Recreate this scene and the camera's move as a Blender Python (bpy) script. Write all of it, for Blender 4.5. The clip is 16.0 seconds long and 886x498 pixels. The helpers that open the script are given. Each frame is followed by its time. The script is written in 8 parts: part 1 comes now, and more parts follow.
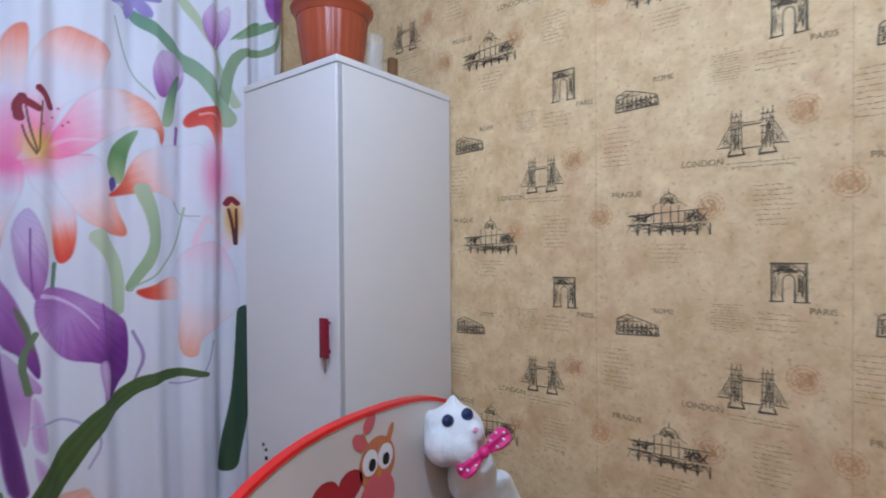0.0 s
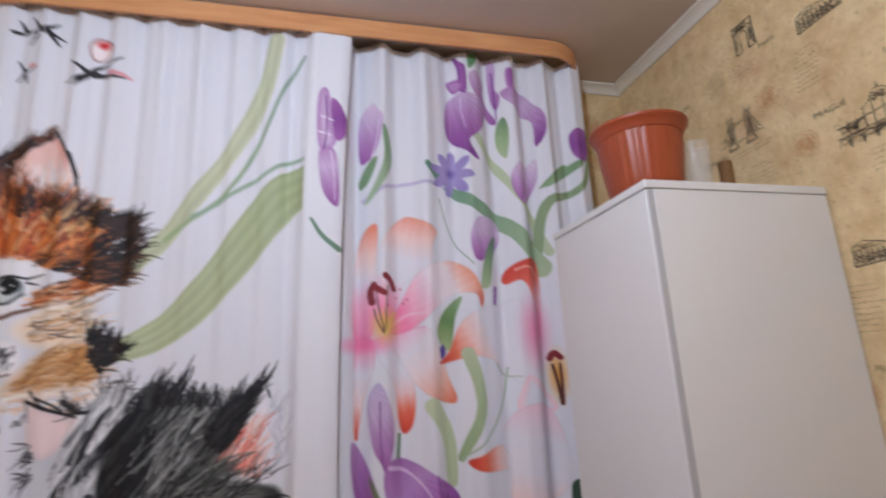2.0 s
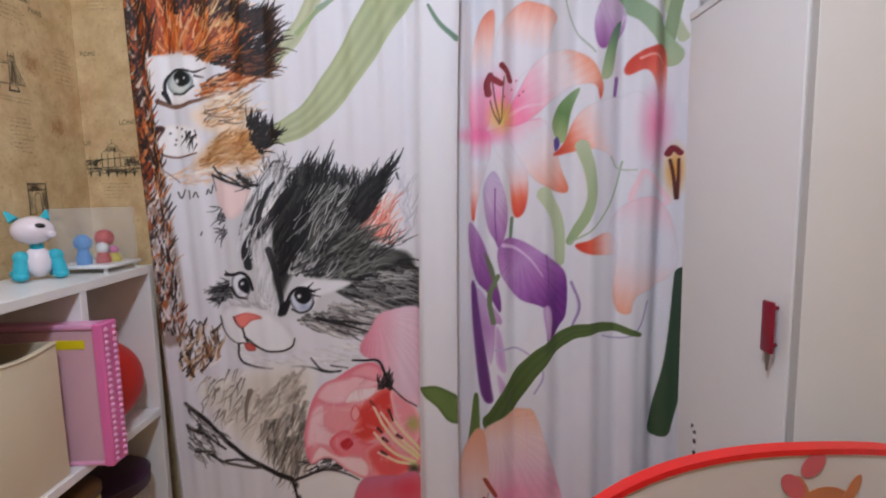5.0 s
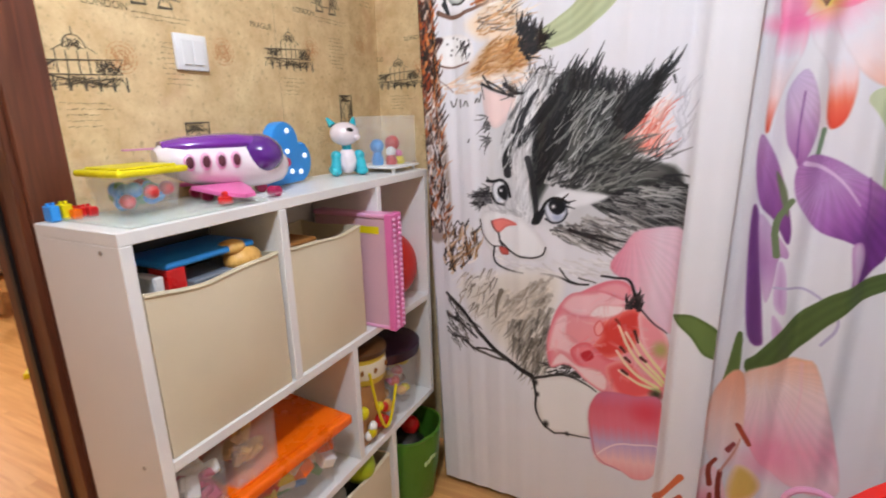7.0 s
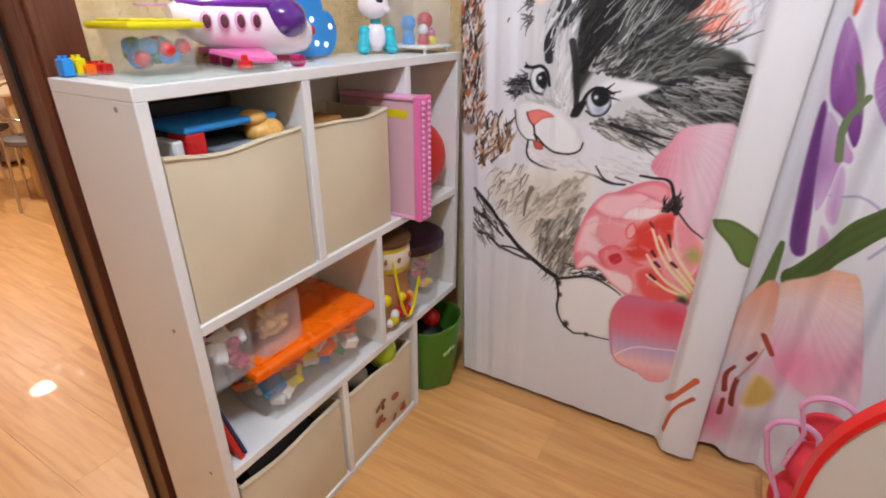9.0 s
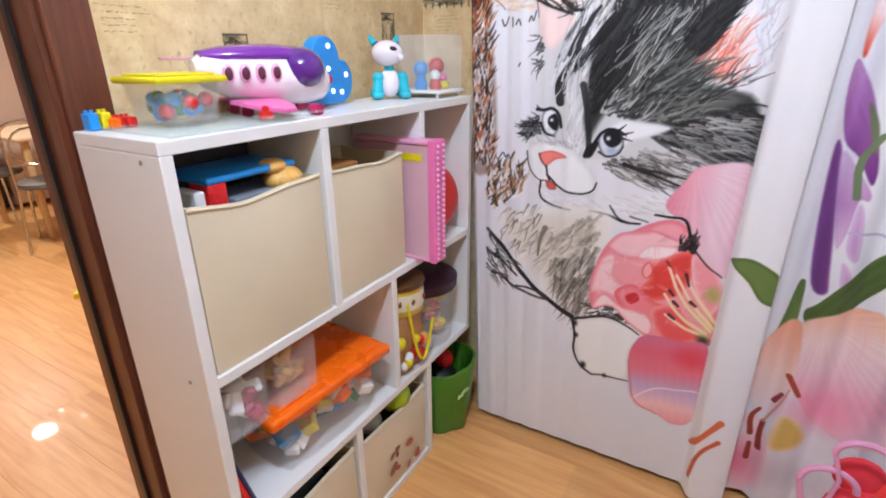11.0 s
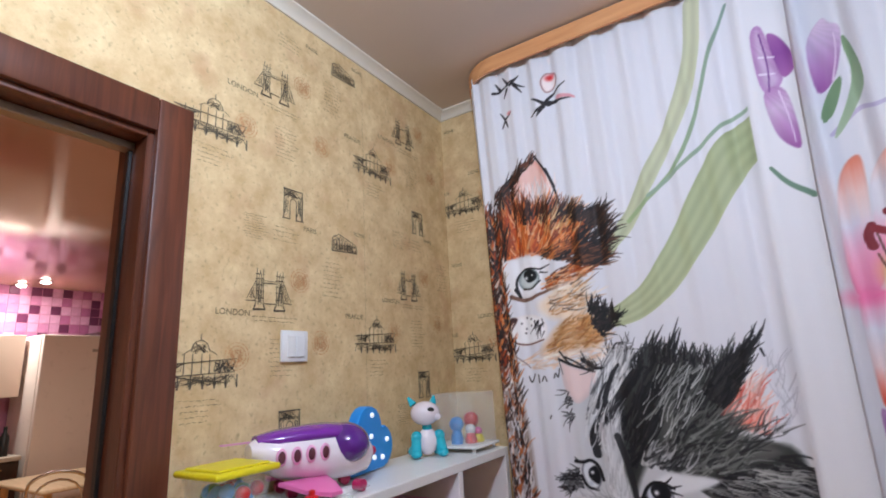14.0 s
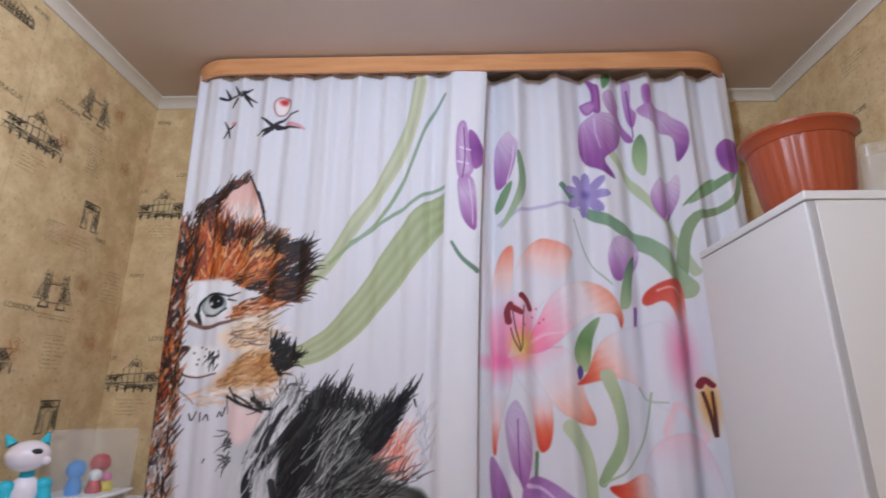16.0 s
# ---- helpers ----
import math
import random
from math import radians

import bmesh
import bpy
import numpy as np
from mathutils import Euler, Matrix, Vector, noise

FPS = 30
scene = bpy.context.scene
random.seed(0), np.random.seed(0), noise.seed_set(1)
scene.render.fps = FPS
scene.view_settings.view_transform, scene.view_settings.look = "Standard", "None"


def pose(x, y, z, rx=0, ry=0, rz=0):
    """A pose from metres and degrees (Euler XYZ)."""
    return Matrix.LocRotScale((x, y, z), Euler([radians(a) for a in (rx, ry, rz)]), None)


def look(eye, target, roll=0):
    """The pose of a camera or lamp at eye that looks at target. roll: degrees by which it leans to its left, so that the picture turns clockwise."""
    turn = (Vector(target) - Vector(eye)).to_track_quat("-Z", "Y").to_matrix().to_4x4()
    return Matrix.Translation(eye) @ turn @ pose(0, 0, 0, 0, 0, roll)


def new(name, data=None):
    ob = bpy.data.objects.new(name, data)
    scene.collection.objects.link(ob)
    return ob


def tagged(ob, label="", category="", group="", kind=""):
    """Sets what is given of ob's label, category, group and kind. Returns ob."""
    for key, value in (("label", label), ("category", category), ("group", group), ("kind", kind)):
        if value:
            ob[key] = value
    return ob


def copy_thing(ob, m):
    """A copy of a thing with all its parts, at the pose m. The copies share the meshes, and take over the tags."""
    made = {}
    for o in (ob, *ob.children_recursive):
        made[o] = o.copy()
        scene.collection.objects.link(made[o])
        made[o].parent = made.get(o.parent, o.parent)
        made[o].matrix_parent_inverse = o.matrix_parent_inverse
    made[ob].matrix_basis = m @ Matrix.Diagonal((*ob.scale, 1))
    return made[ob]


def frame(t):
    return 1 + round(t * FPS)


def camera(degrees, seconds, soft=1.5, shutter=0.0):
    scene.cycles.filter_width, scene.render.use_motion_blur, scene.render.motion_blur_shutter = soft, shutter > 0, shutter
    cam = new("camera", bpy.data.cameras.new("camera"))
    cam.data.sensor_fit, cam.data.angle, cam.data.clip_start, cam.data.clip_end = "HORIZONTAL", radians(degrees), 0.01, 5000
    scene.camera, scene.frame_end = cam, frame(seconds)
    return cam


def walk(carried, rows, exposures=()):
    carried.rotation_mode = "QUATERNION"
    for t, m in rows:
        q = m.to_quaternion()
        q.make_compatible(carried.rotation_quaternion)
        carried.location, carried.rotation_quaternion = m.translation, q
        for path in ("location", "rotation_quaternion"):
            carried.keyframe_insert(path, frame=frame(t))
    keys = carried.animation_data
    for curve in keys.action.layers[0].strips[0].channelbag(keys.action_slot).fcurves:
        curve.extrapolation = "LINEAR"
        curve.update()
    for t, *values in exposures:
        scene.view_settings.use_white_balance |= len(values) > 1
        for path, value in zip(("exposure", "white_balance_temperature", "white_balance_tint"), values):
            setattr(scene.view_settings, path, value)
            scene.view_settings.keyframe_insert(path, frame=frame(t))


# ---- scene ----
# Camera: eye, target and roll by seconds
EXPOSURES = [(0, -0.06, 5350, 10), (0.5, -0.04, 5400, 10), (1.0, -0.12, 5800, 10), (1.5, -0.15, 6300, 12), (2.0, -0.22, 6450, 14), (4.2, -0.22, 6450, 14), (6.3, 0.3, 6800, 12), (8.7, 0.5, 6700, 10), (11, 0.7, 6150, 10), (11.5, 0.45, 6050, 10), (12.5, 0.18, 5950, 10), (14, -0.1, 6200, 12), (15, -0.17, 6350, 13), (16, -0.2, 6350, 14)]
PATH = [
    (0, (0.415, 0.124, 1.297), (1.995, 1.351, 1.274), -0.4),
    (0.5, (0.467, 0.230, 1.319), (1.973, 1.545, 1.299), -0.6),
    (1, (0.495, 0.322, 1.348), (1.836, 1.804, 1.428), -1.6),
    (1.5, (0.482, 0.353, 1.398), (1.527, 2.046, 1.599), -3.3),
    (2, (0.603, 0.257, 1.417), (1.072, 2.146, 1.878), -3.0),
    (2.5, (0.617, 0.204, 1.424), (0.794, 2.128, 1.943), -2.4),
    (3, (0.617, 0.163, 1.408), (0.684, 2.112, 1.852), -0.9),
    (3.5, (0.630, 0.154, 1.375), (0.667, 2.128, 1.691), -0.7),
    (4, (0.636, 0.178, 1.381), (0.655, 2.176, 1.448), -1.8),
    (4.2, (0.633, 0.190, 1.365), (0.670, 2.190, 1.371), -1.3),
    (6.3, (0.542, 0.192, 1.318), (0.096, 2.075, 0.816), -0.6),
    (6.5, (0.549, 0.200, 1.313), (-0.066, 2.036, 0.811), -1.3),
    (7, (0.544, 0.183, 1.302), (-0.329, 1.908, 0.791), -1.4),
    (7.5, (0.544, 0.180, 1.314), (-0.422, 1.838, 0.751), -0.5),
    (8, (0.555, 0.199, 1.291), (-0.400, 1.834, 0.648), -0.3),
    (8.5, (0.531, 0.201, 1.251), (-0.389, 1.798, 0.474), 0.5),
    (8.7, (0.529, 0.203, 1.238), (-0.377, 1.773, 0.393), 0.5),
    (11, (0.492, 0.203, 1.256), (-0.454, 1.811, 0.533), -0.4),
    (11.5, (0.497, 0.195, 1.270), (-0.502, 1.859, 0.786), -1.0),
    (12, (0.501, 0.182, 1.300), (-0.524, 1.879, 1.042), -1.5),
    (12.5, (0.499, 0.176, 1.314), (-0.545, 1.880, 1.233), -1.7),
    (13, (0.501, 0.156, 1.344), (-0.570, 1.833, 1.543), -2.5),
    (13.5, (0.498, 0.142, 1.370), (-0.526, 1.802, 1.812), -2.7),
    (14, (0.502, 0.142, 1.374), (-0.534, 1.785, 1.849), -3.2),
    (14.5, (0.514, 0.155, 1.373), (-0.416, 1.860, 1.851), -1.8),
    (15, (0.508, 0.157, 1.378), (-0.005, 2.022, 1.889), 0.4),
    (15.5, (0.560, 0.169, 1.392), (0.341, 2.082, 1.933), 0.6),
    (16, (0.600, 0.203, 1.397), (0.530, 2.121, 1.959), 0.4),
]
cam = camera(83.0, 16.0, soft=1.8, shutter=0.4)
walk(cam, [(t, look(eye, target, roll)) for t, eye, target, roll in PATH], EXPOSURES)

# ---- light ----
XL, XR, YB, YF, CEIL = -0.52, 1.72, 1.80, -2.2, 2.44
world = bpy.data.worlds.new("night")
scene.world = world
world.use_nodes = True
world.node_tree.nodes["Background"].inputs[0].default_value = (0.02, 0.025, 0.04, 1)
world.node_tree.nodes["Background"].inputs[1].default_value = 0.3
scene.view_settings.exposure = 0.0


def lamp(name, place, watts, size, colour, kind="AREA", target=None, spread=180):
    data = bpy.data.lights.new(name, kind)
    data.energy, data.color = watts, colour
    if kind == "AREA":
        data.shape, data.size, data.spread = "DISK", size, radians(spread)
    else:
        data.shadow_soft_size = size
    ob = new(name, data)
    ob.matrix_world = look(place, target or (place[0], place[1] + 0.001, place[2] - 1))
    return ob


# the room's ceiling lamp, behind the camera, and the kitchen's spots
lamp("ceiling_lamp_light", (0.43, 0.24, 2.30), 53, 0.07, (0.68, 0.82, 1.0), "POINT")
lamp("kitchen_light", (-2.6, 1.2, 2.36), 29, 0.5, (0.95, 0.9, 0.80))
lamp("kitchen_spot_light", (-5.2, 1.7, 2.36), 24, 0.2, (0.95, 0.9, 0.80))

# ---- materials ----
def srgb(r, g, b):
    return tuple((c / 255 / 12.92 if c <= 10 else ((c / 255 + 0.055) / 1.055) ** 2.4) for c in (r, g, b))


def material(name, colour, rough=0.5, metal=0.0, vary=0.08, scale=18.0, bump=0.02, bump_scale=120.0, coat=0.0, transmission=0.0, alpha=1.0, spec=0.5):
    """A plain surface with stains at a large scale and grain at a small one."""
    m = bpy.data.materials.new(name)
    m.use_nodes = True
    nt = m.node_tree
    b = nt.nodes["Principled BSDF"]
    co = nt.nodes.new("ShaderNodeTexCoord")
    n1 = nt.nodes.new("ShaderNodeTexNoise")
    n1.inputs["Scale"].default_value, n1.inputs["Detail"].default_value = scale, 5
    n2 = nt.nodes.new("ShaderNodeTexNoise")
    n2.inputs["Scale"].default_value, n2.inputs["Detail"].default_value = bump_scale, 3
    nt.links.new(co.outputs["Object"], n1.inputs["Vector"])
    nt.links.new(co.outputs["Object"], n2.inputs["Vector"])
    mix = nt.nodes.new("ShaderNodeMix")
    mix.data_type = "RGBA"
    mix.inputs[6].default_value = (*[c * (1 - vary) for c in colour], 1)
    mix.inputs[7].default_value = (*[min(1, c * (1 + vary)) for c in colour], 1)
    nt.links.new(n1.outputs["Fac"], mix.inputs[0])
    nt.links.new(mix.outputs[2], b.inputs["Base Color"])
    rr = nt.nodes.new("ShaderNodeMapRange")
    rr.inputs[3].default_value, rr.inputs[4].default_value = max(0, rough - 0.08), min(1, rough + 0.08)
    nt.links.new(n1.outputs["Fac"], rr.inputs[0])
    nt.links.new(rr.outputs[0], b.inputs["Roughness"])
    if bump:
        bp = nt.nodes.new("ShaderNodeBump")
        bp.inputs["Strength"].default_value, bp.inputs["Distance"].default_value = bump * 10, 0.001
        nt.links.new(n2.outputs["Fac"], bp.inputs["Height"])
        nt.links.new(bp.outputs[0], b.inputs["Normal"])
    b.inputs["Metallic"].default_value = metal
    b.inputs["Coat Weight"].default_value = coat
    b.inputs["Transmission Weight"].default_value = transmission
    b.inputs["Alpha"].default_value = alpha
    b.inputs["Specular IOR Level"].default_value = spec
    return m


def wood(name, dark, light, scale=6.0, rough=0.35, axis=1, stretch=12.0, coat=0.1):
    m = material(name, dark, rough, bump=0.01, coat=coat)
    nt = m.node_tree
    b = nt.nodes["Principled BSDF"]
    co = nt.nodes.new("ShaderNodeTexCoord")
    mp = nt.nodes.new("ShaderNodeMapping")
    sc = [stretch, stretch, stretch]
    sc[axis] = 1.0
    mp.inputs["Scale"].default_value = sc
    info = nt.nodes.new("ShaderNodeObjectInfo")
    add = nt.nodes.new("ShaderNodeVectorMath")
    mul = nt.nodes.new("ShaderNodeMath")
    mul.operation, mul.inputs[1].default_value = "MULTIPLY", 37.0
    nt.links.new(info.outputs["Random"], mul.inputs[0])
    nt.links.new(co.outputs["Object"], add.inputs[0])
    nt.links.new(mul.outputs[0], add.inputs[1])
    nt.links.new(add.outputs[0], mp.inputs["Vector"])
    n = nt.nodes.new("ShaderNodeTexNoise")
    n.inputs["Scale"].default_value, n.inputs["Detail"].default_value, n.inputs["Distortion"].default_value = scale, 6, 0.6
    nt.links.new(mp.outputs[0], n.inputs["Vector"])
    r = nt.nodes.new("ShaderNodeValToRGB")
    r.color_ramp.elements[0].position, r.color_ramp.elements[1].position = 0.3, 0.72
    r.color_ramp.elements[0].color, r.color_ramp.elements[1].color = (*dark, 1), (*light, 1)
    nt.links.new(n.outputs["Fac"], r.inputs[0])
    hs = nt.nodes.new("ShaderNodeHueSaturation")
    vr = nt.nodes.new("ShaderNodeMapRange")
    vr.inputs[3].default_value, vr.inputs[4].default_value = 0.92, 1.08
    nt.links.new(info.outputs["Random"], vr.inputs[0])
    nt.links.new(vr.outputs[0], hs.inputs["Value"])
    nt.links.new(r.outputs[0], hs.inputs["Color"])
    nt.links.new(hs.outputs[0], b.inputs["Base Color"])
    return m


def wallpaper(name, base, pale, warm):
    """Mottled parchment paper with a fine woven grain."""
    m = material(name, base, 0.75, bump=0.04, bump_scale=260, spec=0.3)
    nt = m.node_tree
    b = nt.nodes["Principled BSDF"]
    co = nt.nodes.new("ShaderNodeTexCoord")
    big = nt.nodes.new("ShaderNodeTexNoise")
    big.inputs["Scale"].default_value, big.inputs["Detail"].default_value, big.inputs["Roughness"].default_value = 16, 8, 0.7
    fine = nt.nodes.new("ShaderNodeTexNoise")
    fine.inputs["Scale"].default_value, fine.inputs["Detail"].default_value = 90, 5
    warmn = nt.nodes.new("ShaderNodeTexNoise")
    warmn.inputs["Scale"].default_value, warmn.inputs["Detail"].default_value = 9.0, 5
    for n in (big, fine, warmn):
        nt.links.new(co.outputs["Object"], n.inputs["Vector"])

    def ramp(src, a, c):
        r = nt.nodes.new("ShaderNodeMapRange")
        r.inputs[1].default_value, r.inputs[2].default_value = a, c
        nt.links.new(src.outputs["Fac"], r.inputs[0])
        return r.outputs[0]

    def mix(fac, a, c):
        x = nt.nodes.new("ShaderNodeMix")
        x.data_type = "RGBA"
        nt.links.new(fac, x.inputs[0])
        for i, v in ((6, a), (7, c)):
            if isinstance(v, tuple):
                x.inputs[i].default_value = (*v, 1)
            else:
                nt.links.new(v, x.inputs[i])
        return x.outputs[2]

    c = mix(ramp(big, 0.35, 0.68), base, pale)
    c = mix(ramp(warmn, 0.58, 0.82), c, warm)
    c = mix(ramp(fine, 0.58, 0.80), c, tuple(v * 0.72 for v in base))
    nt.links.new(c, b.inputs["Base Color"])
    return m


def printed(name, rough=0.5, sheen=0.3):
    """Cloth whose printed colours are stored on the mesh."""
    m = material(name, (0.8, 0.8, 0.8), rough, bump=0.015, bump_scale=700, spec=0.35)
    nt = m.node_tree
    b = nt.nodes["Principled BSDF"]
    a = nt.nodes.new("ShaderNodeVertexColor")
    a.layer_name = "print"
    nt.links.new(a.outputs["Color"], b.inputs["Base Color"])
    b.inputs["Sheen Weight"].default_value = sheen
    return m


def clear(name, tint, rough=0.12, alpha=0.25):
    """Thin clear plastic."""
    m = bpy.data.materials.new(name)
    m.use_nodes = True
    nt = m.node_tree
    b = nt.nodes["Principled BSDF"]
    b.inputs["Base Color"].default_value = (*tint, 1)
    b.inputs["Roughness"].default_value = rough
    b.inputs["Alpha"].default_value = alpha
    b.inputs["Specular IOR Level"].default_value = 0.6
    return m


def glowing(name, colour, strength):
    m = bpy.data.materials.new(name)
    m.use_nodes = True
    b = m.node_tree.nodes["Principled BSDF"]
    b.inputs["Emission Color"].default_value = (*colour, 1)
    b.inputs["Emission Strength"].default_value = strength
    return m


PAPER = wallpaper("parchment_wallpaper", srgb(212, 180, 132), srgb(238, 214, 168), srgb(206, 162, 122))
INK = material("faded_ink", srgb(98, 87, 70), 0.8, vary=0.35, scale=60, bump=0)
INK_PALE = material("pale_ink", srgb(150, 126, 92), 0.8, vary=0.25, scale=60, bump=0)
INK_ROSE = material("rose_ink", srgb(208, 156, 108), 0.8, vary=0.12, scale=40, bump=0)
CEILING_WHITE = material("ceiling_paint", srgb(212, 198, 188), 0.8, vary=0.04, scale=3, bump=0.03)
MOULD = material("white_moulding", srgb(228, 220, 206), 0.6, vary=0.04)
FLOOR = wood("laminate", srgb(208, 146, 84), srgb(232, 178, 112), 3.0, 0.38, 0, 14.0, 0.15)
BROWN = wood("dark_door_wood", srgb(76, 38, 24), srgb(112, 60, 38), 5.0, 0.4, 2, 14.0, 0.15)
PELMET = wood("beech_pelmet", srgb(206, 140, 90), srgb(228, 168, 116), 4.0, 0.4, 0, 10.0)
WHITE = material("white_laminate", srgb(232, 230, 228), 0.35, vary=0.03, scale=5, bump=0.006)
WHITE_EDGE = material("white_edging", srgb(240, 239, 238), 0.35, vary=0.02, bump=0)
WHITE_PLASTIC = material("white_plastic", srgb(236, 236, 236), 0.3, vary=0.02, bump=0)
RED_HANDLE = material("dark_red_plastic", srgb(138, 16, 40), 0.35, vary=0.06, bump=0)
GREY_METAL = material("brushed_metal", srgb(165, 160, 155), 0.35, 0.9, bump=0.01)
CHROME = material("chrome", srgb(200, 196, 190), 0.18, 1.0, bump=0)
BLANKET = material("rose_blanket", srgb(128, 78, 86), 0.95, vary=0.15, scale=12, bump=0.1, bump_scale=150)
LINEN = material("beige_linen", srgb(214, 200, 172), 0.85, vary=0.06, scale=9, bump=0.06, bump_scale=420)
TERRACOTTA = material("terracotta_plastic", srgb(164, 74, 42), 0.4, vary=0.1, scale=9, bump=0.02)
CLOTH = printed("printed_cloth", 0.6, 0.02)
SATIN = material("white_satin", srgb(226, 224, 232), 0.3, vary=0.03, scale=8, bump=0.02, bump_scale=90)
PINK_WALL = material("pink_tile_paper", srgb(196, 130, 160), 0.6, vary=0.3, scale=9)
CREAM = material("cream_paint", srgb(226, 206, 190), 0.7, vary=0.05, scale=4)
PEACH_GLOSS = material("glossy_stretch_ceiling", srgb(186, 146, 124), 0.12, vary=0.02, bump=0, coat=0.3)
FRIDGE = material("fridge_white", srgb(226, 212, 204), 0.3, vary=0.02, bump=0)
ESPRESSO = wood("espresso_front", srgb(34, 18, 14), srgb(56, 30, 22), 5, 0.35, 2)
BLACK = material("black_plastic", srgb(22, 20, 20), 0.4, vary=0.1, bump=0)
LEATHERETTE = material("grey_leatherette", srgb(96, 88, 84), 0.5, vary=0.1)
YELLOW = material("yellow_plastic", srgb(224, 206, 20), 0.35, vary=0.05, bump=0)
LIME = material("lime_plastic", srgb(160, 180, 30), 0.35, vary=0.08, bump=0)
BLUE = material("sky_blue_plastic", srgb(36, 142, 222), 0.35, vary=0.05, bump=0)
TEAL = material("teal_plastic", srgb(40, 186, 206), 0.22, vary=0.06, bump=0, coat=0.4)
PURPLE = material("purple_plastic", srgb(118, 42, 158), 0.18, vary=0.06, bump=0, coat=0.5)
VIOLET_GLASS = material("violet_windscreen", srgb(86, 28, 130), 0.06, vary=0.05, bump=0, coat=0.8)
GLOSS_WHITE = material("glossy_white", srgb(240, 228, 234), 0.2, vary=0.02, bump=0, coat=0.5)
PINK = material("pink_plastic", srgb(228, 112, 172), 0.35, vary=0.06, bump=0)
PALE_PINK = material("pale_pink_plastic", srgb(232, 164, 200), 0.35, vary=0.05, bump=0)
MAGENTA = material("magenta_plastic", srgb(176, 30, 86), 0.3, vary=0.08, bump=0)
RED = material("red_plastic", srgb(206, 30, 30), 0.3, vary=0.06, bump=0)
RED_BALL = material("red_rubber", srgb(196, 34, 22), 0.45, vary=0.1, scale=6)
ORANGE = material("orange_plastic", srgb(244, 106, 8), 0.28, vary=0.04, bump=0)
GREEN = material("green_plastic", srgb(42, 140, 70), 0.35, vary=0.08, bump=0)
GREEN_BAG = material("green_nonwoven", srgb(70, 122, 34), 0.3, vary=0.12, scale=14, bump=0.08, bump_scale=160)
WOOD_TOY = wood("toy_wood", srgb(206, 150, 70), srgb(228, 180, 100), 9, 0.5, 2)
BROWN_TOY = material("brown_plush", srgb(150, 96, 40), 0.9, vary=0.2)
CLEAR = clear("clear_plastic", (0.9, 0.92, 0.94), 0.12, 0.12)
CLEAR_GREEN = clear("tinted_plastic", (0.75, 0.88, 0.8), 0.15, 0.28)
CLEAR_PINK = clear("pink_film", srgb(232, 186, 200), 0.3, 0.8)
PLUSH = material("white_plush", srgb(232, 236, 240), 0.95, vary=0.05, scale=30, bump=0.15, bump_scale=220)
PINK_BOW = material("pink_satin", srgb(226, 48, 134), 0.35, vary=0.25, scale=70)
RED_PLUSH = material("coral_plush", srgb(236, 62, 78), 0.95, vary=0.08, scale=30, bump=0.15, bump_scale=220)
PANEL = material("cream_panel", srgb(214, 206, 196), 0.4, vary=0.03, bump=0)
RED_EDGE = material("red_edging", srgb(226, 36, 30), 0.35, vary=0.05, bump=0)
EYE_BLUE = material("blue_glass", srgb(20, 40, 90), 0.08, vary=0.3, bump=0, coat=0.8)

# ---- mesh helpers ----
def box(bm, x0, y0, z0, x1, y1, z1, bevel=0.0, seg=1):
    m = Matrix.Translation(((x0 + x1) / 2, (y0 + y1) / 2, (z0 + z1) / 2)) @ Matrix.Diagonal((abs(x1 - x0), abs(y1 - y0), abs(z1 - z0), 1))
    made = bmesh.ops.create_cube(bm, size=1, matrix=m)["verts"]
    if bevel:
        edges = list({e for v in made for e in v.link_edges})
        bmesh.ops.bevel(bm, geom=edges, offset=bevel, segments=seg, profile=0.5, affect="EDGES")
    return bm


def ball(bm, c, r, seg=20, rings=12, squash=(1, 1, 1), turn=None):
    m = Matrix.Translation(c) @ (turn or Matrix()) @ Matrix.Diagonal((r * squash[0], r * squash[1], r * squash[2], 1))
    bmesh.ops.create_uvsphere(bm, u_segments=seg, v_segments=rings, radius=1, matrix=m)
    return bm


def rod(bm, a, b, r0, r1=None, seg=12):
    a, b = Vector(a), Vector(b)
    d = b - a
    m = Matrix.Translation((a + b) / 2) @ d.to_track_quat("Z", "Y").to_matrix().to_4x4()
    bmesh.ops.create_cone(bm, cap_ends=True, segments=seg, radius1=r0, radius2=r0 if r1 is None else r1, depth=d.length, matrix=m)
    return bm


def pipe(bm, pts, r, seg=10, closed=False):
    """One connected round tube along points."""
    pts = [Vector(p) for p in pts]
    n = len(pts)
    up, rings = None, []
    for i, p in enumerate(pts):
        if closed:
            d = pts[(i + 1) % n] - pts[i - 1]
        else:
            d = pts[min(i + 1, n - 1)] - pts[max(i - 1, 0)]
        d.normalize()
        if up is None:
            up = d.orthogonal().normalized()
        up = (up - d * up.dot(d)).normalized()
        side = d.cross(up)
        rings.append([bm.verts.new(p + r * (math.cos(a) * up + math.sin(a) * side)) for a in [2 * math.pi * k / seg for k in range(seg)]])
    for i in range(n if closed else n - 1):
        a, b = rings[i], rings[(i + 1) % n]
        for k in range(seg):
            bm.faces.new((a[k], a[(k + 1) % seg], b[(k + 1) % seg], b[k]))
    if not closed:
        bm.faces.new(rings[0][::-1])
        bm.faces.new(rings[-1])
    return bm


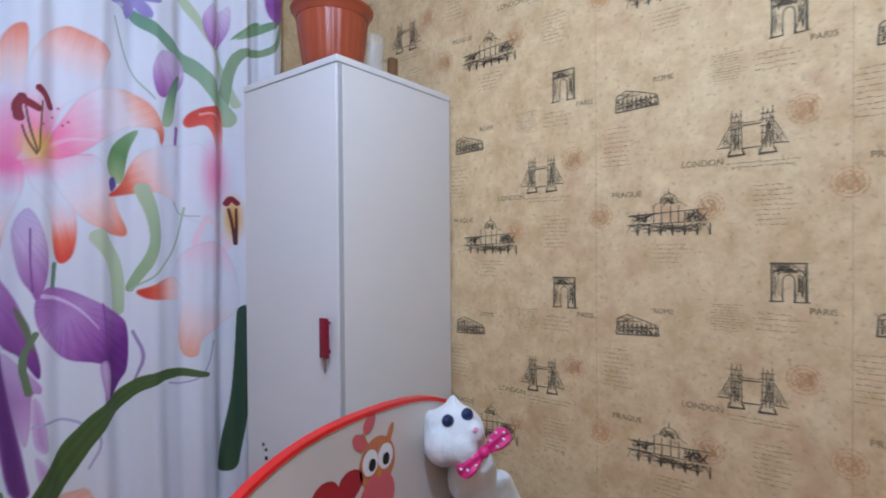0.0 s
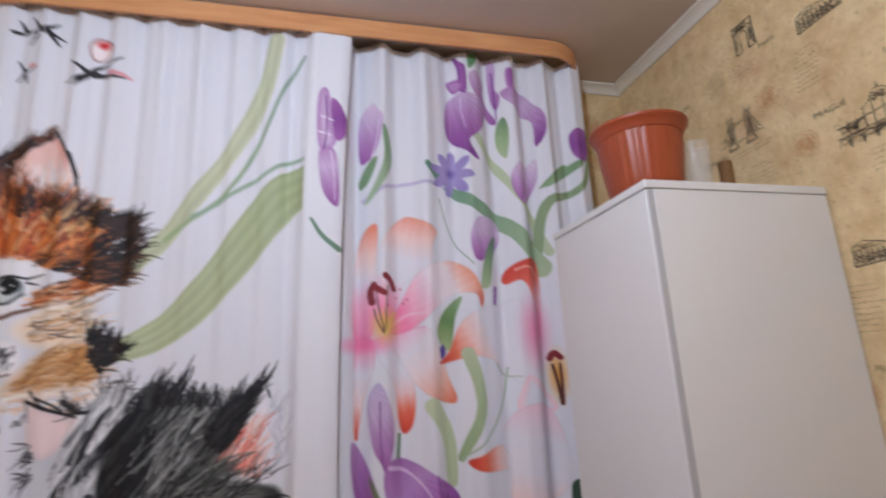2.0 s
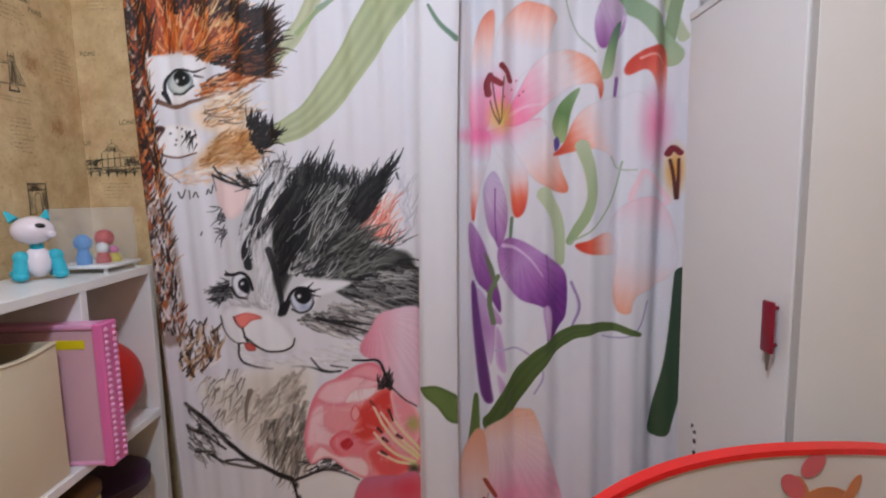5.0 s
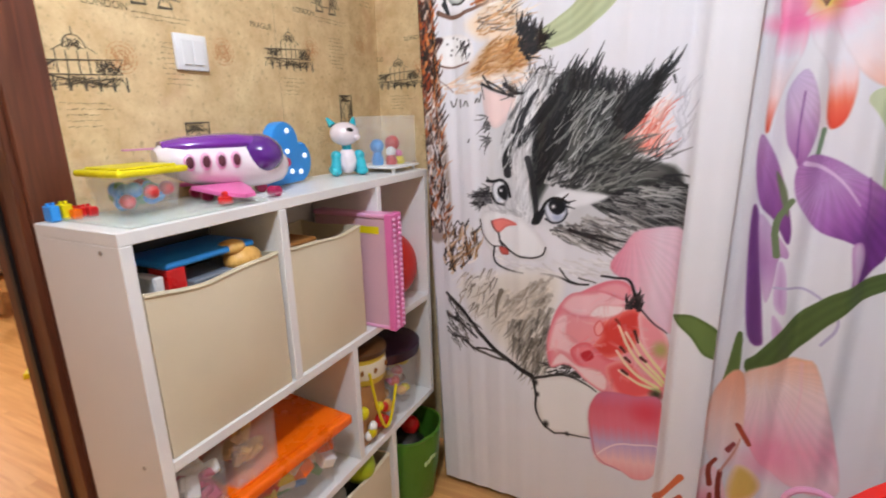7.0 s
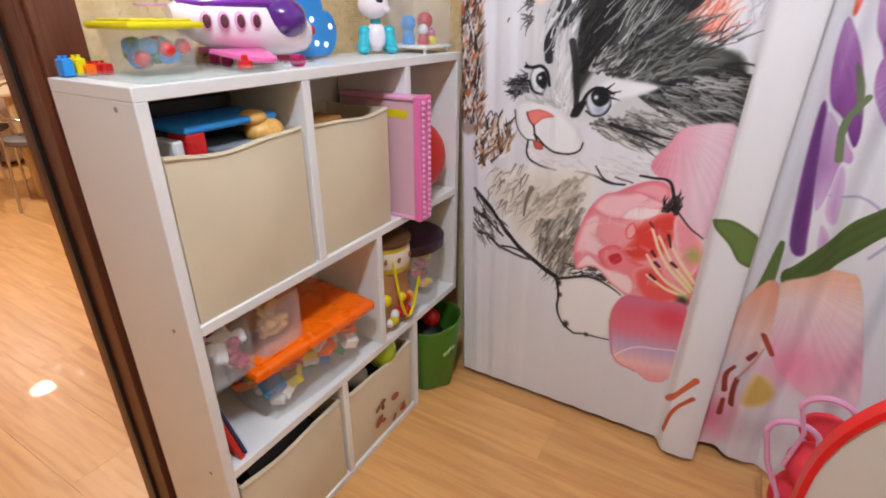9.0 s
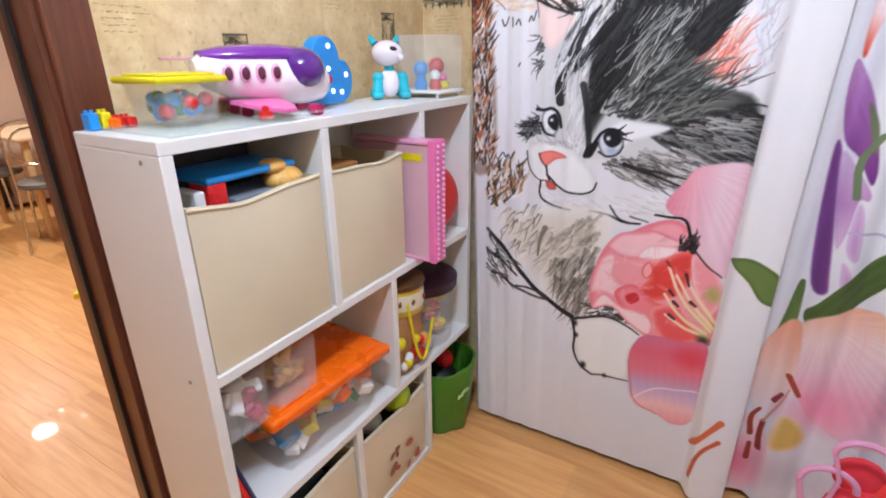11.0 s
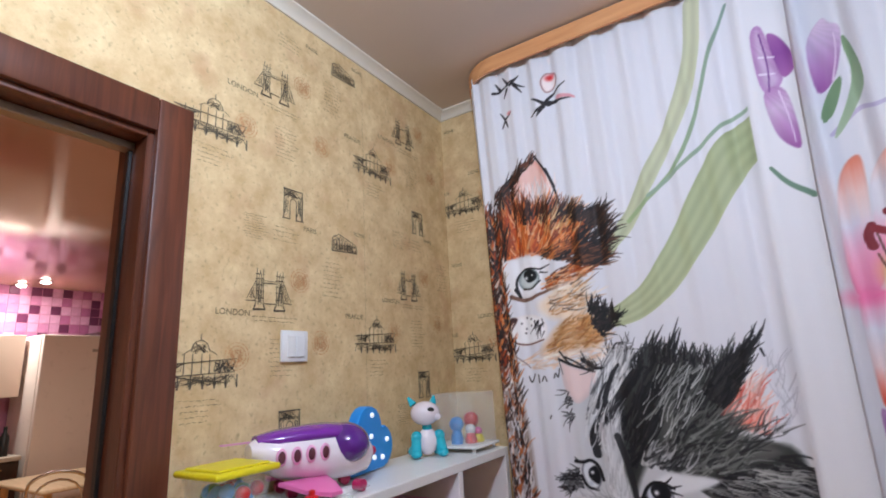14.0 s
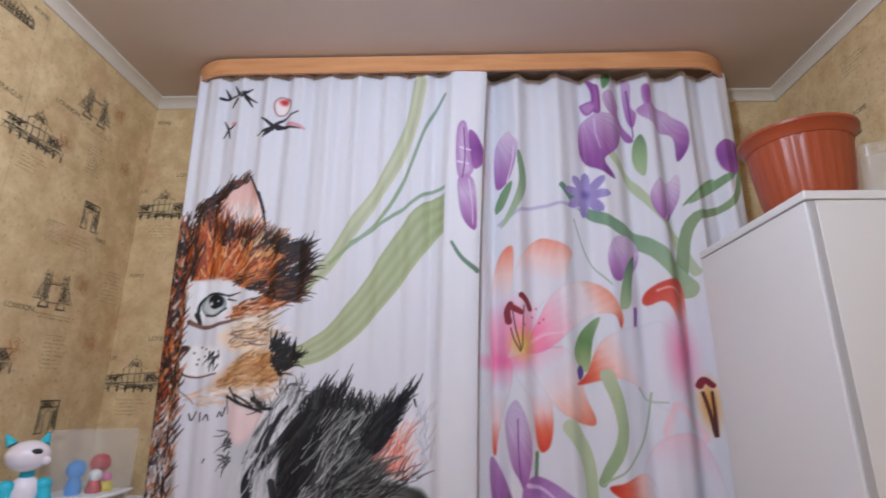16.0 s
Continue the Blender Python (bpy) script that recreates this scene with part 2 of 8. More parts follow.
def lathe(bm, c, profile, seg=40, flute=0.0, n=0, squash=(1, 1)):
    """A turned shape: profile of (radius, height); flute waves its wall n times round."""
    rings = []
    for r, z in profile:
        ring = []
        for i in range(seg):
            a = 2 * math.pi * i / seg
            k = r * (1 + flute * math.cos(n * a))
            ring.append(bm.verts.new((c[0] + k * math.cos(a) * squash[0], c[1] + k * math.sin(a) * squash[1], c[2] + z)))
        rings.append(ring)
    for a, b in zip(rings, rings[1:]):
        for i in range(seg):
            bm.faces.new((a[i], a[(i + 1) % seg], b[(i + 1) % seg], b[i]))
    if profile[0][0] > 0.001:
        bm.faces.new(rings[0][::-1])
    if profile[-1][0] > 0.001:
        bm.faces.new(rings[-1])
    return bm


def slab(bm, outline, depth, m, bevel=0.0):
    """An outline in (u, v) given a thickness along w, laid by the matrix m."""
    a = [bm.verts.new(m @ Vector((u, v, 0))) for u, v in outline]
    b = [bm.verts.new(m @ Vector((u, v, depth))) for u, v in outline]
    n = len(a)
    bm.faces.new(a[::-1])
    f = bm.faces.new(b)
    for i in range(n):
        bm.faces.new((a[i], a[(i + 1) % n], b[(i + 1) % n], b[i]))
    if bevel:
        bmesh.ops.bevel(bm, geom=list(f.edges), offset=bevel, segments=2, profile=0.5, affect="EDGES")
    return bm


def mesh_of(bm, name, mat, smooth=True):
    bmesh.ops.recalc_face_normals(bm, faces=bm.faces[:])
    me = bpy.data.meshes.new(name)
    bm.to_mesh(me)
    bm.free()
    me.materials.append(mat)
    if smooth:
        me.polygons.foreach_set("use_smooth", [True] * len(me.polygons))
        me.set_sharp_from_angle(angle=radians(35))
    return me


def part(name, bm, mat, parent, label="", smooth=True):
    ob = new(name, mesh_of(bm, name, mat, smooth))
    ob.parent = parent
    if label:
        tagged(ob, label)
    return ob


def thing(name, label, category, place=(0, 0, 0), group="", turn=0.0):
    ob = new(name)
    ob.empty_display_size = 0.05
    ob.matrix_world = pose(*place, 0, 0, turn)
    return tagged(ob, label, category, group)


def solid(name, bm, mat, label, category, kind="", smooth=True, group=""):
    return tagged(new(name, mesh_of(bm, name, mat, smooth)), label, category, group, kind)


def nb():
    return bmesh.new()


# ---- the room's shell ----
DY0, DY1, DZ = -0.15, 0.648, 1.907  # doorway in the left wall
WT = 0.11


def wall(name, parts, mat, label):
    bm = nb()
    for p in parts:
        box(bm, *p)
    return solid(name, bm, mat, label, "wall", "structure", False)


wall_west = wall("wall_west", [(XL - WT, YF, 0, XL, DY0, CEIL), (XL - WT, DY1, 0, XL, YB + WT, CEIL), (XL - WT, DY0, DZ, XL, DY1, CEIL)], PAPER, "parchment wallpaper wall with city sketches and a doorway")
wall_north = wall("wall_north", [(XL, YB, 0, XR, YB + WT, CEIL)], PAPER, "parchment wallpaper wall behind the long curtains")
wall_east = wall("wall_east", [(XR, YF, 0, XR + WT, YB + WT, CEIL)], PAPER, "parchment wallpaper wall with city sketches")
wall_south = wall("wall_south", [(XL, YF - WT, 0, XR, YF, CEIL)], PAPER, "plain parchment wallpaper wall")
ceiling = wall("ceiling", [(XL - WT, YF - WT, CEIL, XR + WT, YB + WT, CEIL + 0.1)], CEILING_WHITE, "matt off-white plaster ceiling")
ceiling["category"] = "ceiling"

KX, KY0, KY1, KC = -6.8, -0.8, 3.6, 2.42  # the kitchen beyond the doorway
bm = nb()
box(bm, KX, KY0, -0.12, XR + WT, max(KY1, YB + WT), -0.010)
floor = solid("floor", bm, material("floor_base", srgb(120, 76, 40), 0.6), "honey-coloured laminate floor running through both rooms", "floor", "structure", False)
wall("wall_kitchen_west", [(KX - WT, KY0, 0, KX, KY1, KC)], CREAM, "cream kitchen wall with a pink patterned band")
wall("wall_kitchen_north", [(KX, KY1, 0, XL - WT, KY1 + WT, KC)], CREAM, "cream kitchen wall")
wall("wall_kitchen_south", [(KX, KY0 - WT, 0, XL - WT, KY0, KC)], CREAM, "cream kitchen wall")
wall("wall_kitchen_east", [(XL - WT - 0.02, YB + WT, 0, XL - WT, KY1, KC)], CREAM, "cream kitchen wall")
kc = wall("ceiling_kitchen", [(KX, KY0, KC, XL - WT, KY1, KC + 0.1)], PEACH_GLOSS, "glossy peach stretch ceiling in the kitchen")
kc["category"] = "ceiling"


def coving(name, a, b, inward):
    """A hollow moulding along a ceiling edge."""
    a, b, n = Vector(a), Vector(b), Vector(inward)
    prof = [(0, 0), (0, -0.034), (0.006, -0.034), (0.009, -0.026), (0.018, -0.014), (0.028, -0.009), (0.034, -0.006), (0.034, 0)]
    bm = nb()
    rings = [[bm.verts.new(p + n * u + Vector((0, 0, v))) for u, v in prof] for p in (a, b)]
    for i in range(len(prof) - 1):
        bm.faces.new((rings[0][i], rings[0][i + 1], rings[1][i + 1], rings[1][i]))
    bm.faces.new(rings[0])
    bm.faces.new(rings[1][::-1])
    return solid(name, bm, MOULD, "white foam coving along the ceiling edge", "coving", "structure")


coving("trim_west", (XL, YF, CEIL), (XL, YB, CEIL), (1, 0, 0))
coving("trim_north", (XL, YB, CEIL), (XR, YB, CEIL), (0, -1, 0))
coving("trim_east", (XR, YB, CEIL), (XR, YF, CEIL), (-1, 0, 0))

bm = nb()
box(bm, XR - 0.014, YF, 0, XR, 1.1, 0.06, 0.003)
solid("baseboard", bm, BROWN, "brown wooden skirting board", "baseboard", "structure")

# door frame: lining, casings and the metal strip of the sliding door
door_frame = tagged(thing("door_1", "dark brown wooden door frame with an open passage", "door frame"), kind="structure")
CW = 0.067
for nm, b in (("jamb", (XL - WT - 0.004, DY1 - 0.022, 0, XL + 0.004, DY1 - 0.001, DZ)), ("jamb", (XL - WT - 0.004, DY0 + 0.001, 0, XL + 0.004, DY0 + 0.022, DZ)), ("head", (XL - WT - 0.004, DY0 + 0.022, DZ - 0.022, XL + 0.004, DY1 - 0.022, DZ - 0.001))):
    part(nm, box(nb(), *b, 0.002), BROWN, door_frame)
for x0, x1 in ((XL + 0.001, XL + 0.020), (XL - WT - 0.020, XL - WT - 0.001)):
    for nm, b in (("casing", (x0, DY1 - 0.010, 0, x1, DY1 + CW, DZ + CW)), ("casing", (x0, DY0 - CW, 0, x1, DY0 + 0.010, DZ + CW)), ("head_casing", (x0, DY0 + 0.010, DZ - 0.010, x1, DY1 - 0.010, DZ + CW))):
        part(nm, box(nb(), *b, 0.005, 2), BROWN, door_frame)
part("track", box(nb(), XL - 0.075, DY0 + 0.022, DZ - 0.040, XL - 0.045, DY1 - 0.022, DZ - 0.023, 0.002), GREY_METAL, door_frame, "grey metal sliding track")
part("gap_strip", box(nb(), XL - 0.068, DY1 - 0.030, 0, XL - 0.052, DY1 - 0.0225, DZ - 0.04, 0.001), BLACK, door_frame, "dark rubber strip in the jamb")

# light switch
sw = thing("light_switch", "white double light switch on the wallpaper", "light switch", (XL + 0.001, 1.022, 1.457))
part("frame", box(nb(), 0, -0.042, -0.039, 0.009, 0.042, 0.039, 0.003, 2), WHITE_PLASTIC, sw)
for k in (-1, 1):
    part("rocker", box(nb(), 0.009, 0.001 + (k - 1) * 0.0145 - 0.0, -0.028, 0.013, 0.028 + (k - 1) * 0.0145, 0.028, 0.002), WHITE_PLASTIC, sw)

# curtain pelmet: a bent wooden band under the ceiling
PX0, PX1, PYF, PZ0, PZ1, PR = -0.305, 1.475, 1.555, 2.378, 2.434, 0.16


def pelmet_line(off, n=10):
    r = PR - off
    pts = [(PX0 + off, YB)]
    for i in range(n + 1):
        a = math.pi + i / n * math.pi / 2
        pts.append((PX0 + PR + r * math.cos(a), PYF + PR + r * math.sin(a)))
    for i in range(n + 1):
        a = 1.5 * math.pi + i / n * math.pi / 2
        pts.append((PX1 - PR + r * math.cos(a), PYF + PR + r * math.sin(a)))
    return pts + [(PX1 - off, YB)]


pelmet = thing("curtain_pelmet", "bent beech-coloured curtain pelmet under the ceiling", "pelmet")
bm = nb()
o, i2 = pelmet_line(0), pelmet_line(0.009)
cols = [[bm.verts.new((x, y, z)) for (x, y), z in ((o[k], PZ0), (o[k], PZ1), (i2[k], PZ1), (i2[k], PZ0))] for k in range(len(o))]
for a, b in zip(cols, cols[1:]):
    for q in range(4):
        bm.faces.new((a[q], a[(q + 1) % 4], b[(q + 1) % 4], b[q]))
part("band", bm, PELMET, pelmet)
bm = nb()
box(bm, PX0 + 0.16, PYF + 0.02, PZ1 - 0.004, PX1 - 0.16, YB, CEIL - 0.001)
part("rail_board", bm, WHITE, pelmet, "white ceiling rail board")

# lamp on the ceiling behind the walk
cl = thing("ceiling_lamp", "white ceiling lamp with one bare bulb", "lamp", (0.43, 0.24, CEIL))
part("base", lathe(nb(), (0, 0, 0), [(0.035, -0.03), (0.06, -0.02), (0.062, -0.001)]), WHITE_PLASTIC, cl)
part("socket", rod(nb(), (0, 0, -0.052), (0, 0, -0.03), 0.02, 0.024), WHITE_PLASTIC, cl)

# ---- tall white cupboard in the corner ----
CX0, CX1, CY0, CY1, CH = 1.245, 1.712, 1.100, 1.525, 1.772
cup = thing("cupboard", "tall white cupboard with a dark red handle in the corner", "cupboard")
bm = nb()
box(bm, CX0 + 0.018, CY0, 0.0, CX1, CY0 + 0.018, CH - 0.019, 0.0015)
part("side_panel", bm, WHITE, cup)
part("side_panel", box(nb(), CX0 + 0.018, CY1 - 0.018, 0.0, CX1, CY1, CH - 0.019, 0.0015), WHITE, cup)
part("top_panel", box(nb(), CX0 - 0.002, CY0 - 0.002, CH - 0.018, CX1, CY1 + 0.002, CH, 0.0015), WHITE, cup)
part("back_panel", box(nb(), CX1 - 0.006, CY0 + 0.018, 0.0, CX1, CY1 - 0.018, CH - 0.019), WHITE, cup)
part("plinth", box(nb(), CX0 + 0.03, CY0 + 0.018, 0.0, CX0 + 0.046, CY1 - 0.018, 0.06), WHITE, cup)
cdoor = part("door", box(nb(), CX0, CY0 + 0.003, 0.065, CX0 + 0.0165, CY1 - 0.001, CH - 0.020, 0.0015), WHITE, cup)
bm = nb()
box(bm, CX0 - 0.022, 1.121, 1.008, CX0 - 0.014, 1.153, 1.110, 0.003, 2)
for z in (1.022, 1.096):
    rod(bm, (CX0 - 0.016, 1.137, z), (CX0 + 0.001, 1.137, z), 0.004)
part("handle", bm, RED_HANDLE, cdoor, "dark red plastic handle")
bm = rod(nb(), (CX0 - 0.016, 1.137, 0.972), (CX0 - 0.016, 1.137, 1.008), 0.002, 0.006)
part("handle_tip", bm, GREY_METAL, cdoor, "grey metal tip under the handle")
bm = nb()
box(bm, CX0 + 0.004, CY0 - 0.0008, 0.065, CX0 + 0.0175, CY0 + 0.0026, CH - 0.0205, 0.0005)
part("hinge_strip", bm, material("pale_grey_strip", srgb(186, 184, 184), 0.5), cup, "thin grey gap strip beside the door")
# sticker of a striped cane on the door's lower part
st = thing("sticker", "small black and white striped cane sticker", "sticker", (CX0 - 0.001, 1.425, 0.615))
for k in range(9):
    a = k / 8 * math.pi
    y, z = (0.022 - 0.022 * math.cos(a), 0.075 + 0.022 * math.sin(a)) if k < 5 else (0.0, 0.075 - (k - 4) * 0.016)
    part("stripe", box(nb(), -0.0006, y - 0.005, z - 0.005, 0.0, y + 0.005, z + 0.005, 0.002), BLACK if k % 2 else WHITE_PLASTIC, st)

# ---- flower pot and jug on the cupboard ----
fp = thing("flower_pot", "terracotta plastic flower pot standing on the white cupboard", "flower pot", (1.365, 1.258, CH))
part("bowl", lathe(nb(), (0, 0, 0), [(0.074, 0.001), (0.079, 0.006), (0.087, 0.05), (0.095, 0.11), (0.101, 0.172)], 96, 0.014, 28), TERRACOTTA, fp)
part("rim", lathe(nb(), (0, 0, 0), [(0.096, 0.160), (0.102, 0.161), (0.105, 0.168), (0.109, 0.178), (0.116, 0.185), (0.117, 0.191), (0.112, 0.193), (0.104, 0.190), (0.098, 0.15), (0.090, 0.09), (0.001, 0.085)], 72), TERRACOTTA, fp)
part("saucer", lathe(nb(), (0, 0, 0), [(0.085, 0.0), (0.098, 0.002), (0.102, 0.010), (0.098, 0.011), (0.085, 0.005), (0.001, 0.004)], 48), TERRACOTTA, fp)
jug = thing("plastic_cup", "clear plastic cup standing on the white cupboard", "cup", (1.492, 1.225, CH))
part("cup_wall", lathe(nb(), (0, 0, 0), [(0.028, 0.0), (0.030, 0.002), (0.036, 0.145), (0.038, 0.148), (0.035, 0.147), (0.028, 0.006), (0.001, 0.005)], 32), CLEAR, jug)
can = thing("cardboard_tube", "small brown cardboard tube on the cupboard", "tube", (1.552, 1.20, CH))
part("tube_wall", lathe(nb(), (0, 0, 0), [(0.016, 0.0), (0.016, 0.095), (0.013, 0.095), (0.013, 0.004), (0.001, 0.004)], 24), material("brown_card", srgb(120, 84, 46), 0.8), can)

# ---- stepped toy shelf ----
SX0, SX1, SY0, SY1, SH, T = -0.462, -0.230, 0.620, 1.612, 1.142, 0.022
Z1, Z2 = 0.724, 0.362  # upper faces of the two middle boards
shelf = thing("toy_shelf", "white open toy shelf with staggered compartments beside the doorway", "shelf")
e = 0.0015
boards = [
    ("top_board", (SX0, SY0, SH - T, SX1, SY1, SH)),
    ("side_panel", (SX0, SY0, 0, SX1, SY0 + T, SH - T)),
    ("side_panel", (SX0, SY1 - T, Z2, SX1, SY1, SH - T)),
    ("shelf_board", (SX0, SY0 + T, Z1 - T, SX1, SY1 - T, Z1)),
    ("shelf_board", (SX0, SY0 + T, Z2 - T, SX1, SY1, Z2)),
    ("divider", (SX0, 0.955, Z1, SX1, 0.955 + T, SH - T)),
    ("divider", (SX0, 1.318, Z1, SX1, 1.318 + T, SH - T)),
    ("divider", (SX0, 1.165, Z2, SX1, 1.165 + T, Z1 - T)),
    ("divider", (SX0, 0.985, 0.02, SX1, 0.985 + T, Z2 - T)),
    ("side_panel", (SX0, 1.330, 0, SX1, 1.330 + T, Z2 - T)),
    ("bottom_board", (SX0, SY0 + T, 0.0, SX1, 1.330, 0.020)),
]
for nm, b in boards:
    part(nm, box(nb(), *b, e), WHITE, shelf)
part("back_panel", box(nb(), SX0 - 0.004, SY0 + 0.002, Z2 - T, SX0 - 0.0005, SY1 - 0.002, SH - 0.002), WHITE, shelf)
part("back_panel", box(nb(), SX0 - 0.004, SY0 + 0.002, 0.0, SX0 - 0.0005, 1.350, Z2 - T - 0.0005), WHITE, shelf)
for z in (SH - 0.035, Z1 - 0.012, Z2 - 0.012):
    part("screw_cap", rod(nb(), (SX1 - 0.05, SY0 - 0.0012, z), (SX1 - 0.05, SY0 + 0.001, z), 0.004, seg=10), GREY_METAL, shelf)


def fabric_bin(name, label, x0, y0, z0, x1, y1, z1, sag=0.012, group="fabric bins"):
    """An open soft cube: front, back, sides and bottom with a drooping rim."""
    ob = thing(name, label, "storage bin", (0, 0, 0), group)
    rnd = random.Random(name + str(y0))
    n, t = 14, 0.006

    def panel(a, b, droop):
        bm = nb()
        a, b = Vector((*a, 0)), Vector((*b, 0))
        d = (b - a).normalized()
        nrm = Vector((-d.y, d.x, 0))
        cols = []
        for i in range(n + 1):
            p = a.lerp(b, i / n)
            s = math.sin(math.pi * i / n)
            col = []
            for k in range(7):
                f = k / 6
                z = z0 + (z1 - z0 - droop * s * (0.7 + 0.3 * math.sin(7 * i / n + y0 * 9))) * f
                bulge = nrm * (-0.012 * s * math.sin(math.pi * f) + rnd.uniform(-0.0006, 0.0006))
                col.append((p + bulge + Vector((0, 0, z)), p + bulge + nrm * t + Vector((0, 0, z))))
            cols.append([[bm.verts.new(c[0]) for c in col], [bm.verts.new(c[1]) for c in col]])
        for c0, c1 in zip(cols, cols[1:]):
            for k in range(6):
                bm.faces.new((c0[0][k], c1[0][k], c1[0][k + 1], c0[0][k + 1]))
                bm.faces.new((c0[1][k], c0[1][k + 1], c1[1][k + 1], c1[1][k]))
            bm.faces.new((c0[0][6], c1[0][6], c1[1][6], c0[1][6]))
            bm.faces.new((c0[0][0], c0[1][0], c1[1][0], c1[0][0]))
        for c in (cols[0], cols[-1]):
            for k in range(6):
                bm.faces.new((c[0][k], c[0][k + 1], c[1][k + 1], c[1][k]))
        return bm

    part("front_panel", panel((x1, y0), (x1, y1), sag), LINEN, ob)
    part("back_panel", panel((x0, y1), (x0, y0), sag * 0.3), LINEN, ob)
    part("side_panel", panel((x0, y0), (x1, y0), sag * 0.6), LINEN, ob)
    part("side_panel", panel((x1, y1), (x0, y1), sag * 0.6), LINEN, ob)
    part("base", box(nb(), x0 + 0.007, y0 + 0.007, z0, x1 - 0.007, y1 - 0.007, z0 + 0.004), LINEN, ob)
    bm = nb()
    pipe(bm, [(x1 + 0.001, y0 + (y1 - y0) * i / 12, z1 - 0.004 - sag * math.sin(math.pi * i / 12) * (0.7 + 0.3 * math.sin(7 * i / 12 + y0 * 9))) for i in range(13)], 0.0025, 6)
    part("hem", bm, LINEN, ob)
    return ob


fabric_bin("fabric_bin", "beige linen storage bin full of toys on the shelf", SX0 + 0.02, 0.648, Z1 + 0.001, -0.236, 0.945, 1.034, 0.016)
fabric_bin("fabric_bin", "beige linen storage bin with a creased front on the shelf", SX0 + 0.02, 0.983, Z1 + 0.001, -0.240, 1.245, 1.030, 0.012)
fabric_bin("fabric_bin", "beige linen storage bin with dark toys on the lowest board", SX0 + 0.02, 0.650, 0.021, -0.236, 0.975, 0.300, 0.015)
pb = fabric_bin("fabric_bin", "beige fabric bin printed with brown flowers on the lowest board", SX0 + 0.02, 1.015, 0.021, -0.238, 1.318, 0.282, 0.012)
rnd = random.Random(5)
for k in range(9):
    cy, cz = 1.17 + rnd.uniform(-0.05, 0.09), 0.12 + rnd.uniform(-0.06, 0.05)
    bm = nb()
    ball(bm, (-0.2235, cy, cz), rnd.uniform(0.012, 0.024), 10, 6, (0.06, 1, 0.6), Matrix.Rotation(rnd.uniform(0, 3), 4, "X"))
    part("printed_flower", bm, material("brown_print", srgb(rnd.randint(130, 180), rnd.randint(80, 110), 70), 0.9), pb)


def toy(name, bm, mat, label, category="toy", group="loose toys"):
    return solid(name, bm, mat, label, category, group=group)


# toys in the first bin
toy("blue_tray", box(nb(), -0.395, 0.71, 1.052, -0.262, 0.91, 1.066, 0.006, 3), BLUE, "flat blue plastic tray lying in the bin", "tray")
bm = ball(nb(), (-0.275, 0.885, 1.03), 0.034, squash=(1, 1.2, 0.8))
ball(bm, (-0.28, 0.865, 1.058), 0.026, squash=(1, 1.1, 0.6))
toy("toy_animal", bm, WOOD_TOY, "small tan toy figure in the linen bin")
toy("toy_block", box(nb(), -0.32, 0.712, 0.99, -0.262, 0.748, 1.055, 0.004), RED, "red toy box in the linen bin")
toy("toy_block", box(nb(), -0.33, 0.69, 0.98, -0.27, 0.709, 1.045, 0.003), WHITE_PLASTIC, "white toy card box in the linen bin")
toy("toy_book", box(nb(), -0.36, 0.76, 0.99, -0.262, 0.90, 1.02, 0.003), material("grey_card", srgb(120, 126, 136), 0.6), "grey flat toy in the linen bin")
# the tall second box is added at the back to blacken the shaded cavity
toy("dark_filling", box(box(nb(), -0.46, 0.67, 0.75, -0.27, 0.93, 0.99, 0.03), -0.46, 0.66, 0.95, -0.40, 0.93, 1.108, 0.02), BLACK, "dark toys in the linen bin, with an added black block for the cavity's shade")
toy("dark_filling", box(nb(), -0.46, 1.0, 0.74, -0.27, 1.23, 0.98, 0.02), material("mixed_cloth", srgb(96, 74, 58), 0.9, vary=0.3), "brown cloth toys inside the linen bin")
toy("toy_book", box(nb(), -0.45, 1.0, 1.00, -0.26, 1.10, 1.03, 0.004), BROWN_TOY, "brown flat box in the linen bin")
toy("dark_filling", box(nb(), -0.46, 0.68, 0.03, -0.27, 0.94, 0.26, 0.03), BLACK, "dark toys inside the lowest linen bin")
for k in range(4):
    toy("toy_block", box(nb(), -0.40 + 0.03 * k, 0.69 + 0.06 * k, 0.26, -0.30, 0.73 + 0.06 * k, 0.29 + 0.008 * k, 0.004), (BROWN_TOY, BLACK, MAGENTA, WOOD_TOY)[k], "small dark toy block in the lowest bin")
bm = ball(nb(), (-0.280, 1.215, 0.292), 0.050)
toy("toy_ball", bm, LIME, "lime green ball in the flowered bin", "ball")
toy("toy_ball", ball(nb(), (-0.29, 1.10, 0.27), 0.040, squash=(1, 1, 0.8)), material("grey_toy", srgb(150, 150, 140), 0.6), "pale grey round toy in the flowered bin")
toy("dark_filling", box(nb(), -0.46, 1.03, 0.03, -0.29, 1.30, 0.235, 0.03), material("dark_cloth", srgb(70, 64, 50), 0.9, vary=0.3), "dark soft toys in the flowered bin")

# pink box file with a studded spine
pf = thing("pink_case", "pale pink toy case with a studded bright pink spine", "case", (-0.155, 1.262, Z1 + 0.0), turn=0)
M = Matrix.Rotation(radians(16), 4, "X")
bm = box(nb(), -0.27, 0.02, 0.003, -0.028, 0.060, 0.318, 0.004)
part("body", bm, CLEAR_PINK, pf, "pale pink translucent body")
part("lid_edge", box(nb(), -0.27, 0.016, 0.318, -0.010, 0.064, 0.330, 0.003), PALE_PINK, pf)
part("foot_edge", box(nb(), -0.27, 0.016, 0.0, -0.010, 0.064, 0.010, 0.003), PALE_PINK, pf)
